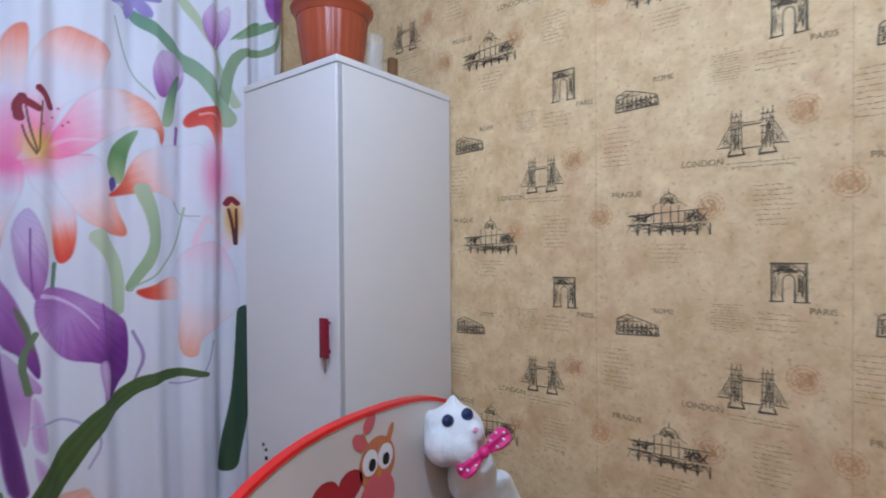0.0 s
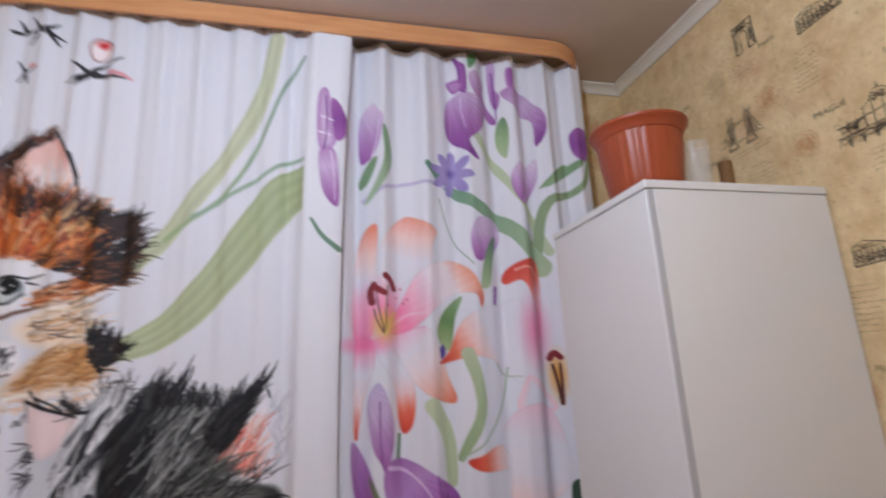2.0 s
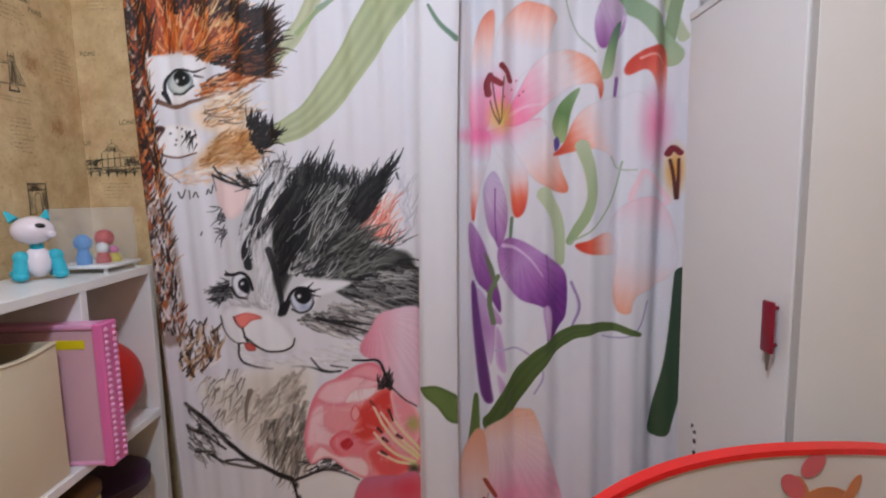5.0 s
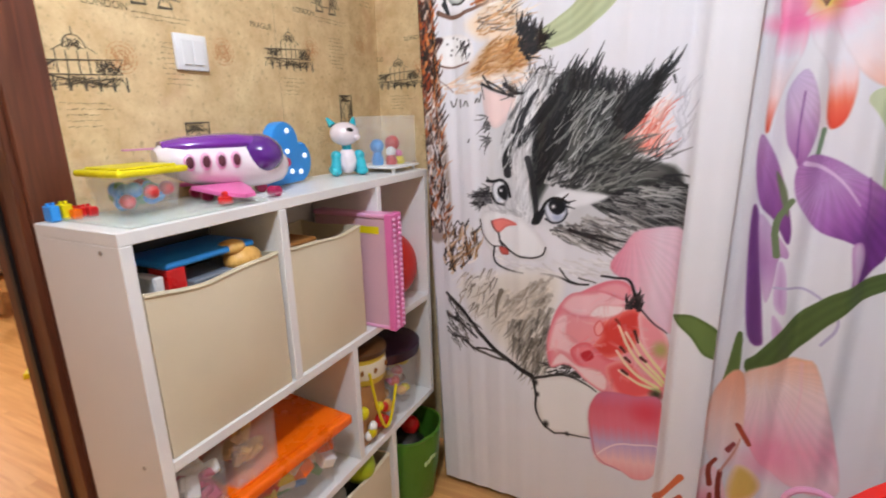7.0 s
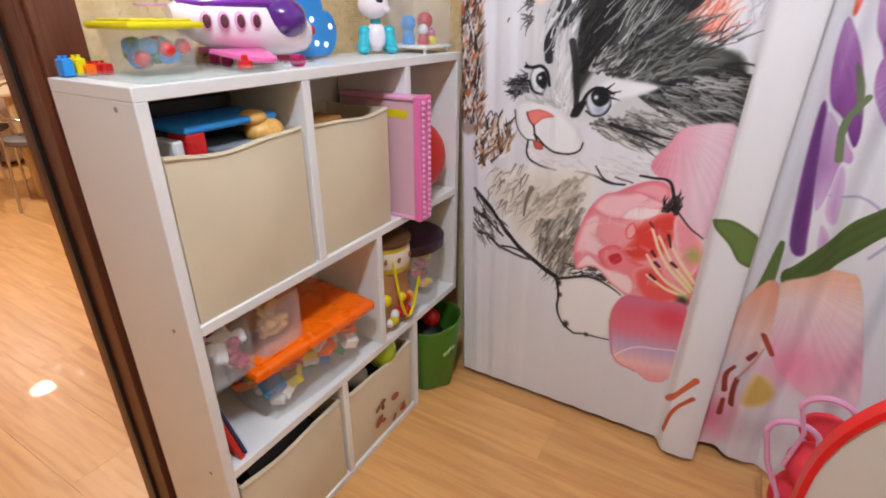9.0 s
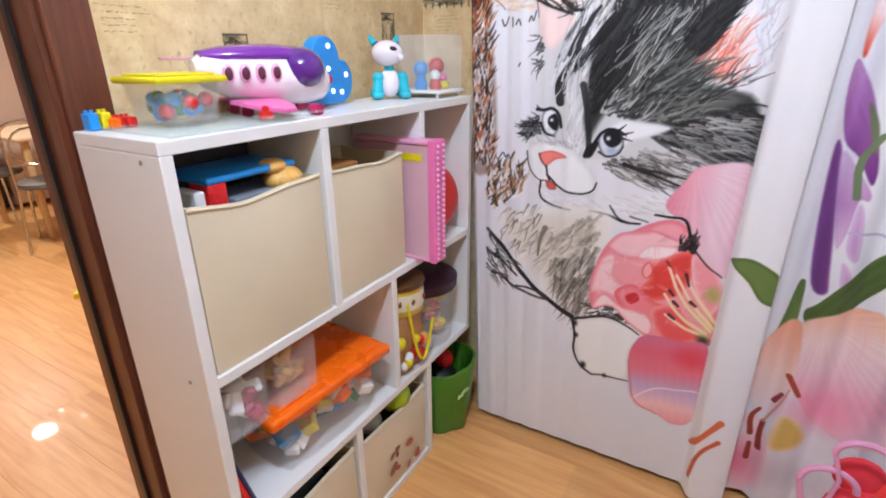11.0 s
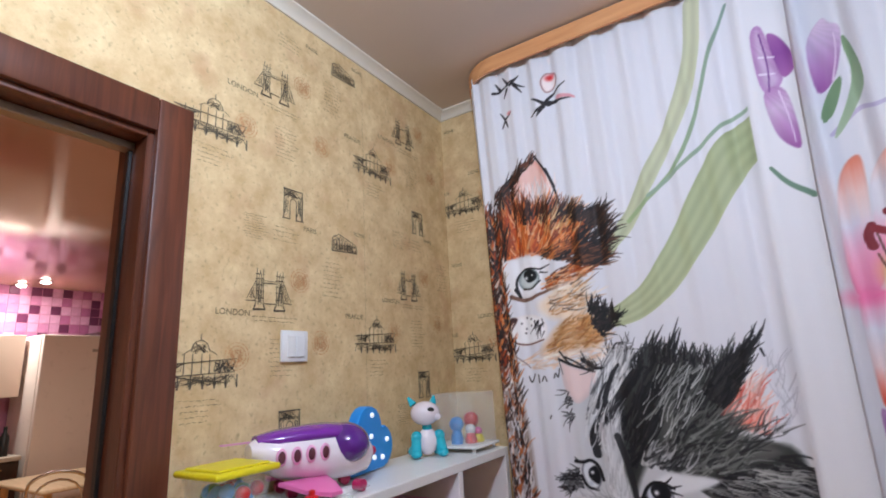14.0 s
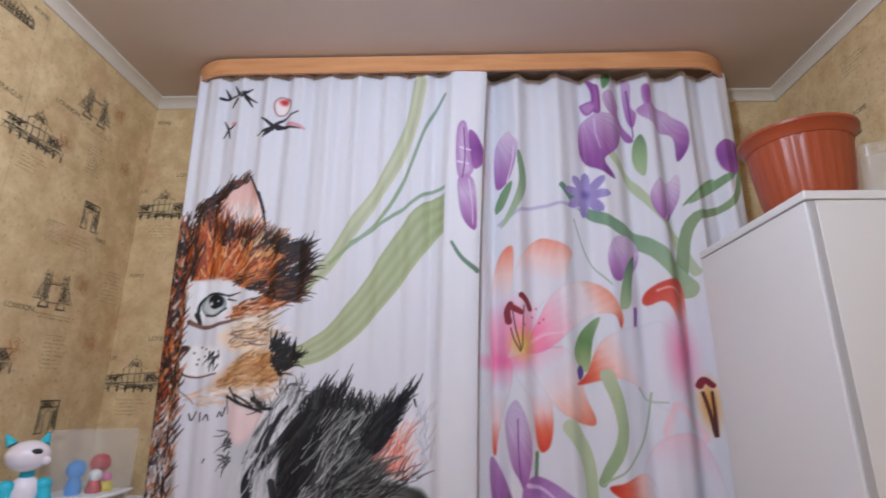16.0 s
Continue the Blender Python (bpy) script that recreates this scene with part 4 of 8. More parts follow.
OWL = material("orange_print", srgb(196, 120, 74), 0.5)
ROSE = material("rose_print", srgb(206, 96, 100), 0.5)
decal("printed_heart", heart(1.045, 0.812, 0.064), material("red_print", srgb(170, 34, 44), 0.45), 0.0006)
decal("printed_body", oval(1.150, 0.840, 0.052, 0.056), OWL, 0.0006)
decal("printed_wing", oval(1.150, 0.770, 0.050, 0.050), ROSE, 0.0013)
for s in (-1, 1):
    decal("printed_ear", oval(1.150 + 0.036 * s, 0.890, 0.008, 0.026, 14, -0.4 * s), OWL, 0.0013)
    decal("printed_eye", oval(1.150 + 0.022 * s, 0.848, 0.022, 0.027), WHITE_PLASTIC, 0.0019)
    decal("printed_pupil", oval(1.153 + 0.020 * s, 0.842, 0.010, 0.013), BLACK, 0.0026)
    decal("printed_bow", oval(1.112 + 0.014 * s, 0.898 + 0.016 * (s + 1), 0.022, 0.014, 18, 0.9 * s), ROSE, 0.0019)
decal("printed_beak", oval(1.152, 0.822, 0.007, 0.011), material("beak_print", srgb(206, 140, 40), 0.5), 0.0031)
part("side_rail", box(nb(), 0.712, -1.0, 0.16, 0.730, HB - 0.001, 0.36, 0.003), PANEL, bed)
part("side_rail", box(nb(), 1.540, -1.0, 0.16, 1.558, HB - 0.001, 0.36, 0.003), PANEL, bed)
part("mattress", box(nb(), 0.732, -0.98, 0.20, 1.538, HB - 0.004, 0.44, 0.04, 4), BLANKET, bed, "rose-brown blanket over the mattress")
part("footboard", box(nb(), 0.712, -1.018, 0.0, 1.558, -1.001, 0.5, 0.004), PANEL, bed)
for x in (0.722, 1.548):
    part("leg", box(nb(), x - 0.02, HB - 0.0, 0.0, x + 0.02, HB + 0.016, 0.12), PANEL, bed)

# white plush cat with a pink bow, leaning in the corner of the bed
bm = nb()
PC = Vector((1.425, 0.795, 0.440))
ball(bm, PC + Vector((0, 0, 0.12)), 0.105, 28, 18, (0.95, 0.75, 1.2))
ball(bm, PC + Vector((-0.025, 0.01, 0.30)), 0.070, 24, 16, (0.95, 0.8, 1.0))
HC = PC + Vector((-0.080, 0.022, 0.414))  # head, turned up and aside
FR, FU, FO = Vector((0.533, -0.846, 0.0)), Vector((0.350, 0.221, 0.910)), Vector((-0.770, -0.485, 0.414))


def on_face(r, u, o):
    return HC + FR * r + FU * u + FO * o


ball(bm, HC, 0.072, 32, 20, (1.0, 1.0, 0.95))
ball(bm, on_face(-0.020, -0.025, 0.030), 0.048, 20, 12)
ball(bm, on_face(0.020, -0.030, 0.038), 0.040, 20, 12)
ball(bm, on_face(0.046, 0.002, 0.052), 0.026, 18, 12)
for base, tip in (((-0.052, 0.030), (-0.082, 0.046)), ((-0.004, 0.058), (-0.006, 0.088))):
    rod(bm, on_face(*base, 0.005), on_face(*tip, 0.0), 0.026, 0.005, 14)
for s in (-1, 1):
    rod(bm, PC + Vector((0.05 * s, -0.05, 0.22)), PC + Vector((0.06 * s, -0.10, 0.02)), 0.036, 0.042, 16)
    ball(bm, PC + Vector((0.06 * s, -0.11, 0.03)), 0.040, 16, 10)
rod(bm, PC + Vector((0.05, 0, 0.26)), PC + Vector((0.145, -0.04, 0.05)), 0.045, 0.05, 16)
for v in bm.verts:
    v.co += noise.noise_vector(v.co * 90) * 0.0022
bmesh.ops.recalc_face_normals(bm, faces=bm.faces[:])
plush = solid("plush_cat", bm, PLUSH, "white plush toy cat with blue glass eyes on the bed", "plush toy")
rm = plush.modifiers.new("one_skin", "REMESH")
rm.mode, rm.voxel_size, rm.use_smooth_shade = "VOXEL", 0.004, True
sm = plush.modifiers.new("soften", "SMOOTH")
sm.factor, sm.iterations = 0.5, 14
for off in ((-0.010, 0.022, 0.066), (0.032, 0.038, 0.054)):
    solid("plush_eye", ball(nb(), on_face(*off), 0.0145, 18, 12), EYE_BLUE, "shiny dark blue eye of the plush toy", "eye")
solid("plush_nose", ball(nb(), on_face(0.052, 0.004, 0.076), 0.007, 12, 8, (1.2, 0.7, 0.8)), PALE_PINK, "small pink nose of the plush toy", "nose")
bow = thing("pink_bow", "sparkling pink satin bow on the white plush toy", "bow", tuple(on_face(0.070, -0.040, 0.050)))
BD = (FR * 0.74 + FU * 0.62).normalized()
BP = (FU * 0.74 - FR * 0.62).normalized()
m_bow = Matrix((BD, BP, FO)).transposed().to_4x4()
for s in (-1, 1):
    bm = ball(nb(), (0, 0, 0), 0.031, 24, 14, (1.15, 0.85, 0.42))
    for v in bm.verts:
        v.co.y *= 0.55 + 0.5 * abs(v.co.x * s + 0.02) / 0.05
        v.co.z += 0.004 * math.sin(v.co.y * 260)
        v.co.x += 0.036 * s
    bmesh.ops.transform(bm, matrix=m_bow, verts=bm.verts[:])
    part("loop", bm, PINK_BOW, bow)
    for u, w in ((0.026, 0.010), (0.046, 0.014), (0.050, -0.006), (0.030, -0.010), (0.060, 0.004)):
        part("dot", ball(nb(), m_bow @ Vector((u * s, w, 0.0125)), 0.0034, 10, 6), WHITE_PLASTIC, bow, "white dot")
part("knot", ball(nb(), FO * 0.006, 0.013, 14, 10), PINK_BOW, bow)

# coral plush toy with pink hoops on the floor by the bed
bm = nb()
PB = Vector((0.905, 1.455, 0.0))
ball(bm, PB + Vector((0, 0, 0.10)), 0.095, 24, 16, (1.0, 0.9, 1.05))
ball(bm, PB + Vector((-0.005, -0.02, 0.235)), 0.078, 24, 16, (1.1, 0.95, 0.9))
ball(bm, PB + Vector((-0.03, 0.02, 0.325)), 0.050, 20, 14, (1.05, 0.45, 1.0))
ball(bm, PB + Vector((0.075, 0.02, 0.290)), 0.042, 20, 14, (1.0, 0.45, 1.0))
for v in bm.verts:
    v.co += noise.noise_vector(v.co * 80) * 0.002
solid("plush_mouse", bm, RED_PLUSH, "coral red round plush toy on the floor by the bed", "plush toy")
solid("plush_eye", ball(nb(), PB + Vector((-0.045, -0.082, 0.250)), 0.008, 12, 8), BLACK, "black bead eye of the coral plush toy", "eye")
hoop = thing("headband", "pale pink plastic headband hanging over the coral plush toy", "headband", tuple(PB))
for cx, cz, r in ((-0.10, 0.335, 0.052), (-0.055, 0.425, 0.052)):
    part("hoop", pipe(nb(), [(cx + r * math.cos(a), -0.06, cz + r * 0.85 * math.sin(a)) for a in [math.pi * i / 14 for i in range(15)]], 0.0075, 8), PALE_PINK, hoop)
part("band", pipe(nb(), [(-0.155, -0.06, 0.335), (-0.13, -0.065, 0.24), (-0.09, -0.07, 0.16), (-0.07, -0.07, 0.05), (-0.075, -0.07, 0.008)], 0.0065, 8), PALE_PINK, hoop)
part("band", pipe(nb(), [(-0.105, -0.06, 0.425), (-0.085, -0.065, 0.36), (-0.10, -0.065, 0.25)], 0.0055, 8), PALE_PINK, hoop)

# ---- kitchen ----
fr = thing("fridge", "tall off-white fridge against the kitchen wall", "fridge", (-5.25, 2.02, 0))
part("body", box(nb(), -0.30, 0, 0.02, 0.24, 0.50, 1.90, 0.008, 2), FRIDGE, fr)
for z0, z1 in ((0.04, 0.68), (0.69, 1.89)):
    dd = part("door", box(nb(), 0.242, 0.004, z0, 0.295, 0.496, z1, 0.01, 3), FRIDGE, fr)
    part("handle", box(nb(), 0.296, 0.445, z1 - 0.4, 0.310, 0.465, z1 - 0.1, 0.004), GREY_METAL, dd)
part("badge", box(nb(), 0.2955, 0.40, 1.74, 0.297, 0.47, 1.765), GREY_METAL, fr, "small grey plate")
for x in (-0.25, 0.2):
    for y in (0.05, 0.45):
        part("foot", rod(nb(), (x, y, 0), (x, y, 0.021), 0.02), BLACK, fr)
tc = thing("tall_cabinet", "tall dark grey cabinet beside the fridge", "cabinet", (-5.25, 2.54, 0))
part("body", box(nb(), -0.30, 0, 0.0, 0.20, 0.50, 1.95, 0.004), ESPRESSO, tc)
part("door", box(nb(), 0.201, 0.003, 0.08, 0.220, 0.497, 1.945, 0.003), ESPRESSO, tc)
for k in range(4):
    y0 = 1.99 - 0.52 * (k + 1)
    kb = thing("base_cabinet", "dark espresso kitchen base cabinet", "cabinet", (-5.3, y0, 0), "kitchen base cabinets")
    part("body", box(nb(), -0.28, 0.002, 0.08, 0.26, 0.518, 0.84), ESPRESSO, kb)
    part("plinth", box(nb(), -0.28, 0.002, 0, 0.20, 0.518, 0.08), BLACK, kb)
    d = part("door", box(nb(), 0.261, 0.005, 0.09, 0.279, 0.515, 0.83, 0.003), ESPRESSO, kb)
    part("handle", rod(nb(), (0.292, 0.1, 0.78), (0.292, 0.4, 0.78), 0.006), CHROME, d)
    uc = thing("wall_cabinet", "cream kitchen wall cabinet above the worktop", "cabinet", (-5.42, y0, 1.36), "kitchen wall cabinets")
    part("body", box(nb(), -0.16, 0.002, 0, 0.16, 0.518, 0.55), CREAM, uc)
    part("door", box(nb(), 0.161, 0.004, 0.003, 0.178, 0.516, 0.547, 0.003), CREAM, uc)
bm = box(nb(), -5.60, -0.1, 0.842, -5.0, 1.99, 0.878, 0.004)
solid("worktop", bm, material("grey_stone_top", srgb(190, 178, 164), 0.4, vary=0.15, scale=40), "pale grey kitchen worktop over dark cabinets", "worktop")
for y, r, h, m in ((1.90, 0.035, 0.24, BLACK), (1.80, 0.03, 0.30, BLACK), (1.70, 0.045, 0.16, material("sage_tin", srgb(120, 140, 120), 0.5)), (1.62, 0.03, 0.27, BLACK)):
    solid("bottle", lathe(nb(), (-5.15, y, 0.879), [(r, 0), (r, h * 0.65), (r * 0.4, h * 0.8), (r * 0.4, h), (0.001, h)], 18), m, "dark bottle on the kitchen worktop", "bottle", group="bottles on the worktop")
bm = nb()
box(bm, -5.62, -0.75, 0.0, -5.605, 3.55, KC)
solid("wall_kitchen_back", bm, PINK_WALL, "kitchen wall with a pink checked tile paper", "wall", "structure", False)
rnd = random.Random(3)
band = bpy.data.objects["wall_kitchen_back"]
tints = [material("tile_tint", srgb(*c), 0.5, vary=0.2, scale=30) for c in ((178, 104, 150), (206, 150, 186), (104, 46, 84), (196, 130, 172), (212, 158, 194))]
sq = mesh_of(box(nb(), 0, 0.003, 0.003, 0.005, 0.087, 0.087, 0.001), "tile", tints[0], False)
tile_meshes = []
for tm in tints:
    me = sq.copy()
    me.materials[0] = tm
    tile_meshes.append(me)
for j in range(6):
    for i in range(28):
        ob = new("tile", rnd.choice(tile_meshes))
        ob.parent = band
        ob.location = (-5.6045, 1.1 + 0.09 * i, 1.88 + 0.09 * j)

tbl = thing("kitchen_table", "pale wooden kitchen table with round legs", "table", (-4.2, 2.05, 0))
part("tabletop", box(nb(), -0.45, -0.35, 0.715, 0.45, 0.35, 0.745, 0.012, 3), wood("pale_table", srgb(206, 176, 140), srgb(226, 200, 166), 4, 0.35, 0), tbl)
for x in (-0.38, 0.38):
    for y in (-0.28, 0.28):
        part("leg", rod(nb(), (x, y, 0), (x, y, 0.715), 0.022, 0.026, 16), wood("table_leg", srgb(206, 170, 120), srgb(226, 190, 140), 6, 0.4, 2), tbl)


def kitchen_chair():
    ch = thing("kitchen_chair", "chrome kitchen chair with a grey padded seat", "chair", (0, 0, 0), "chairs round the kitchen table")
    part("seat", lathe(nb(), (0, 0, 0.43), [(0.18, 0), (0.195, 0.012), (0.19, 0.035), (0.15, 0.045), (0.001, 0.047)], 28), LEATHERETTE, ch)
    for y in (-0.16, 0.16):
        part("leg", pipe(nb(), [(0.17, y * 1.15, 0.0), (0.14, y, 0.43)], 0.010), CHROME, ch)
        part("back_leg", pipe(nb(), [(-0.20, y * 1.15, 0.0), (-0.15, y, 0.43), (-0.19, y, 0.80)], 0.010), CHROME, ch)
    part("back_arch", pipe(nb(), [(-0.19 - 0.02 * math.sin(a), 0.16 * math.cos(a), 0.80 + 0.09 * math.sin(a)) for a in [math.pi * i / 10 for i in range(11)]], 0.010), CHROME, ch)
    part("backrest", pipe(nb(), [(-0.185, 0.13 * math.cos(a), 0.72 + 0.12 * math.sin(a)) for a in [2 * math.pi * i / 16 for i in range(16)]], 0.007, closed=True), CHROME, ch, "chrome hoop")
    part("brace", pipe(nb(), [(-0.17, 0.155, 0.6), (-0.17, -0.155, 0.6)], 0.006), CHROME, ch)
    return ch


k0 = kitchen_chair()
k0.matrix_world = pose(-3.62, 1.78, 0, 0, 0, 150)
copy_thing(k0, pose(-4.35, 1.70, 0, 0, 0, 100))
copy_thing(k0, pose(-4.2, 2.75, 0, 0, 0, -90))
copy_thing(k0, pose(-3.45, 2.2, 0, 0, 0, 185))
solid("dustpan", slab(nb(), [(0, 0), (0.22, 0.02), (0.26, 0.10), (0.02, 0.16)], 0.03, pose(-2.55, 1.32, 0.001, 0, 0, 60), 0.006), YELLOW, "yellow plastic toy lying on the kitchen floor", "toy")
for x, y in ((-5.2, 2.06), (-5.5, 1.97), (-4.2, 2.9)):
    sp = thing("spot_lamp", "small recessed ceiling spot lamp, switched on", "lamp", (x, y, KC), "kitchen spots")
    part("ring", lathe(nb(), (0, 0, 0), [(0.055, -0.001), (0.055, -0.010), (0.04, -0.012), (0.04, -0.001)], 24), CHROME, sp)
    part("lens", ball(nb(), (0, 0, -0.012), 0.038, 18, 10, (1, 1, 0.5)), glowing("spot_glow", (1.0, 0.9, 0.75), 25), sp, "glowing lens")

# ---- curtains ----
def curtain(name, label, xl, xr, yb, z0, z1, amp, periods, side=0.0, step=0.0024, phase=0.0, hem=0.0):
    """A hanging cloth as a fine grid with wavy folds. Returns the object, its x and z, and the position along the wrapped side (0 on the front)."""
    nx, nz = int((xr(1) - xl(1)) / step), int((z1 - z0) / step)
    ns = int(side / step)
    S, Z = np.meshgrid(np.linspace(0, 1, nx), np.linspace(z0, z1, nz))
    F = (Z - z0) / (z1 - z0)
    X = xl(F) * (1 - S) + xr(F) * S
    W = 2 * math.pi * (periods * S + 0.22 * np.sin(5.1 * S + phase) + 0.03 * np.sin(9 * F + 7 * S)) + phase
    Y = yb(F, S) + amp(F, S) * (np.sin(W) + 0.25 * np.sin(2.3 * W + 4 * F))
    Q = np.zeros_like(X)
    if ns:
        q, zz = np.meshgrid(np.linspace(1, 0, ns, endpoint=False), np.linspace(z0, z1, nz))
        XS = X[:, :1] - 0.050 * np.sin(q * math.pi / 2) + 0.008 * np.sin(q * 22 + 3 * zz)
        X, Y, Z, Q = np.hstack([XS, X]), np.hstack([Y[:, :1] + side * q, Y]), np.hstack([zz, Z]), np.hstack([q, Q])
        nx += ns
    Z = Z + hem * np.sin(X * 21) * np.clip(1 - (Z - z0) / 0.2, 0, 1)
    co = np.stack([X, Y, Z], -1).reshape(-1, 3)
    i = np.arange(nx * nz).reshape(nz, nx)
    faces = np.stack([i[:-1, :-1], i[:-1, 1:], i[1:, 1:], i[1:, :-1]], -1).reshape(-1, 4)
    me = bpy.data.meshes.new(name)
    me.from_pydata(co.tolist(), [], faces.tolist())
    me.polygons.foreach_set("use_smooth", [True] * len(me.polygons))
    me.materials.append(CLOTH)
    return tagged(new(name, me), label, "curtain"), co[:, 0].copy(), co[:, 2].copy(), Q.ravel(), nx


class Dye:
    """Prints colours (0 to 255) on a cloth, shape by shape, in metres across and up."""

    def __init__(self, ob, x, z, base, nx, z0, z1):
        self.ob, self.x, self.z, self.nx = ob, x, z, nx
        self.rows = np.linspace(z0, z1, len(x) // nx)
        self.c = np.empty((len(x), 3))
        self.c[:] = base
        self.rnd = np.random.RandomState(7)

    def near(self, pts, pad):
        a, b = pts.min(0) - pad, pts.max(0) + pad
        r0 = int(np.clip(np.searchsorted(self.rows, a[1] - 0.014), 0, len(self.rows))) * self.nx
        r1 = int(np.clip(np.searchsorted(self.rows, b[1] + 0.014), 0, len(self.rows))) * self.nx
        x, z = self.x[r0:r1], self.z[r0:r1]
        return r0 + np.nonzero((x > a[0]) & (x < b[0]) & (z > a[1]) & (z < b[1]))[0]

    def lay(self, idx, colour, alpha):
        self.c[idx] += (colour - self.c[idx]) * alpha[:, None]

    @staticmethod
    def rounded(pts, times=2):
        """A smooth closed curve through the points."""
        p0, p2, p3 = np.roll(pts, 1, 0), np.roll(pts, -1, 0), np.roll(pts, -2, 0)
        out = []
        for k in range(2 * times):
            t = k / (2 * times)
            out.append(pts + 0.5 * t * (p2 - p0 + t * (2 * p0 - 5 * pts + 4 * p2 - p3 + t * (3 * (pts - p2) + p3 - p0))))
        return np.stack(out, 1).reshape(-1, 2)

    def inside(self, idx, pts):
        """Signed distance to a closed outline, positive inside."""
        p = np.stack([self.x[idx], self.z[idx]], -1)
        best, odd = np.full(len(idx), 9.0), np.zeros(len(idx), bool)
        for a, b in zip(pts, np.roll(pts, -1, 0)):
            d = b - a
            t = np.clip(((p - a) @ d) / (d @ d + 1e-12), 0, 1)
            best = np.minimum(best, np.hypot(*(p - a - t[:, None] * d).T))
            cross = (a[1] > p[:, 1]) != (b[1] > p[:, 1])
            odd ^= cross & (p[:, 0] < d[0] * (p[:, 1] - a[1]) / (d[1] if abs(d[1]) > 1e-9 else 1e-9) + a[0])
        return np.where(odd, best, -best)

    def blob(self, pts, inner, edge=None, width=0.02, alpha=1.0, soft=0.0025, tip=None, veins=0.0, raw=False, ramp=None):
        """A petal or patch: the edge colour runs into the inner one over width; tip = (x, z, colour, reach) tints one end;
        ramp = (start, end, colours) runs several colours along a line instead."""
        pts = np.array(pts, float) if raw else self.rounded(np.array(pts, float))
        idx = self.near(pts, soft * 2)
        if not len(idx):
            return
        d = self.inside(idx, pts)
        inner = np.array(inner, float)
        edge = inner if edge is None else np.array(edge, float)
        k = np.clip(d / width, 0, 1)[:, None]
        col = edge + (inner - edge) * k * k * (3 - 2 * k)
        if ramp is not None:
            a, e, cols = np.array(ramp[0]), np.array(ramp[1]), np.array(ramp[2], float)
            ax = e - a
            px, pz = self.x[idx] - a[0], self.z[idx] - a[1]
            side = (px * ax[1] - pz * ax[0]) / np.hypot(*ax)
            u = np.clip((px * ax[0] + pz * ax[1]) / (ax @ ax) + 0.012 * np.sin(side * 260) + 0.008 * np.sin(side * 610 + 1), 0, 1) * (len(cols) - 1)
            lo = np.minimum(u.astype(int), len(cols) - 2)
            f = (u - lo)[:, None]
            col = cols[lo] * (1 - f) + cols[lo + 1] * f
            col = col * (0.955 + 0.045 * np.clip(d / 0.006, 0, 1))[:, None]
        if veins:
            m = pts.mean(0)
            ang = np.arctan2(self.z[idx] - m[1] - 0.12, self.x[idx] - m[0] + 0.05)
            col = col * (1 - veins * (0.5 + 0.5 * np.sin(ang * 46 + 3 * np.sin(ang * 7)))[:, None] * 0.6)
        if tip is not None:
            r = np.hypot(self.x[idx] - tip[0], self.z[idx] - tip[1])
            f = np.clip(1 - r / tip[3], 0, 1)[:, None] ** 1.25
            col = col + (np.array(tip[2], float) - col) * f
        self.lay(idx, col, alpha * np.clip(d / soft + 0.5, 0, 1))

    def glow(self, x, z, rx, rz, colour, alpha=0.8):
        """A soft spot of dye."""
        c = np.array([[x - rx, z - rz], [x + rx, z + rz]])
        idx = self.near(c, 0)
        f = np.clip(1 - np.hypot((self.x[idx] - x) / rx, (self.z[idx] - z) / rz), 0, 1)
        self.lay(idx, np.array(colour, float), alpha * f * f * (3 - 2 * f))

    def line(self, pts, w0, w1, colour, end=None, alpha=1.0, lines=0, belly=False):
        """A brush stroke along points, w0 to w1 wide (radius)."""
        pts = np.array(pts, float)
        if len(pts) > 2:
            for _ in range(2):
                mid = np.stack([pts[:-1] * 0.75 + pts[1:] * 0.25, pts[:-1] * 0.25 + pts[1:] * 0.75], 1).reshape(-1, 2)
                pts = np.vstack([pts[:1], mid, pts[-1:]])
        idx = self.near(pts, max(w0, w1) + 0.003)
        if not len(idx):
            return
        p = np.stack([self.x[idx], self.z[idx]], -1)
        best, along, off = np.full(len(idx), 9.0), np.zeros(len(idx)), np.zeros(len(idx))
        n = len(pts) - 1
        for k in range(n):
            a, d = pts[k], pts[k + 1] - pts[k]
            t = np.clip(((p - a) @ d) / (d @ d + 1e-12), 0, 1)
            e = p - a - t[:, None] * d
            r = np.hypot(*e.T)
            use = r < best
            best, along = np.where(use, r, best), np.where(use, (k + t) / n, along)
            off = np.where(use, np.sign(d[0] * e[:, 1] - d[1] * e[:, 0]) * r, off)
        w = w0 + (w1 - w0) * along
        if belly:
            w = w * np.sin(np.pi * np.clip(along, 0.04, 0.97)) ** 0.6
        c0 = np.array(colour, float)
        c1 = c0 if end is None else np.array(end, float)
        col = c0 + (c1 - c0) * along[:, None]
        if lines:
            col = col * (1 - 0.07 * (0.5 + 0.5 * np.sin(off / np.maximum(w, 1e-4) * lines))[:, None])
        self.lay(idx, col, alpha * np.clip((w - best) / 0.002 + 0.5, 0, 1))

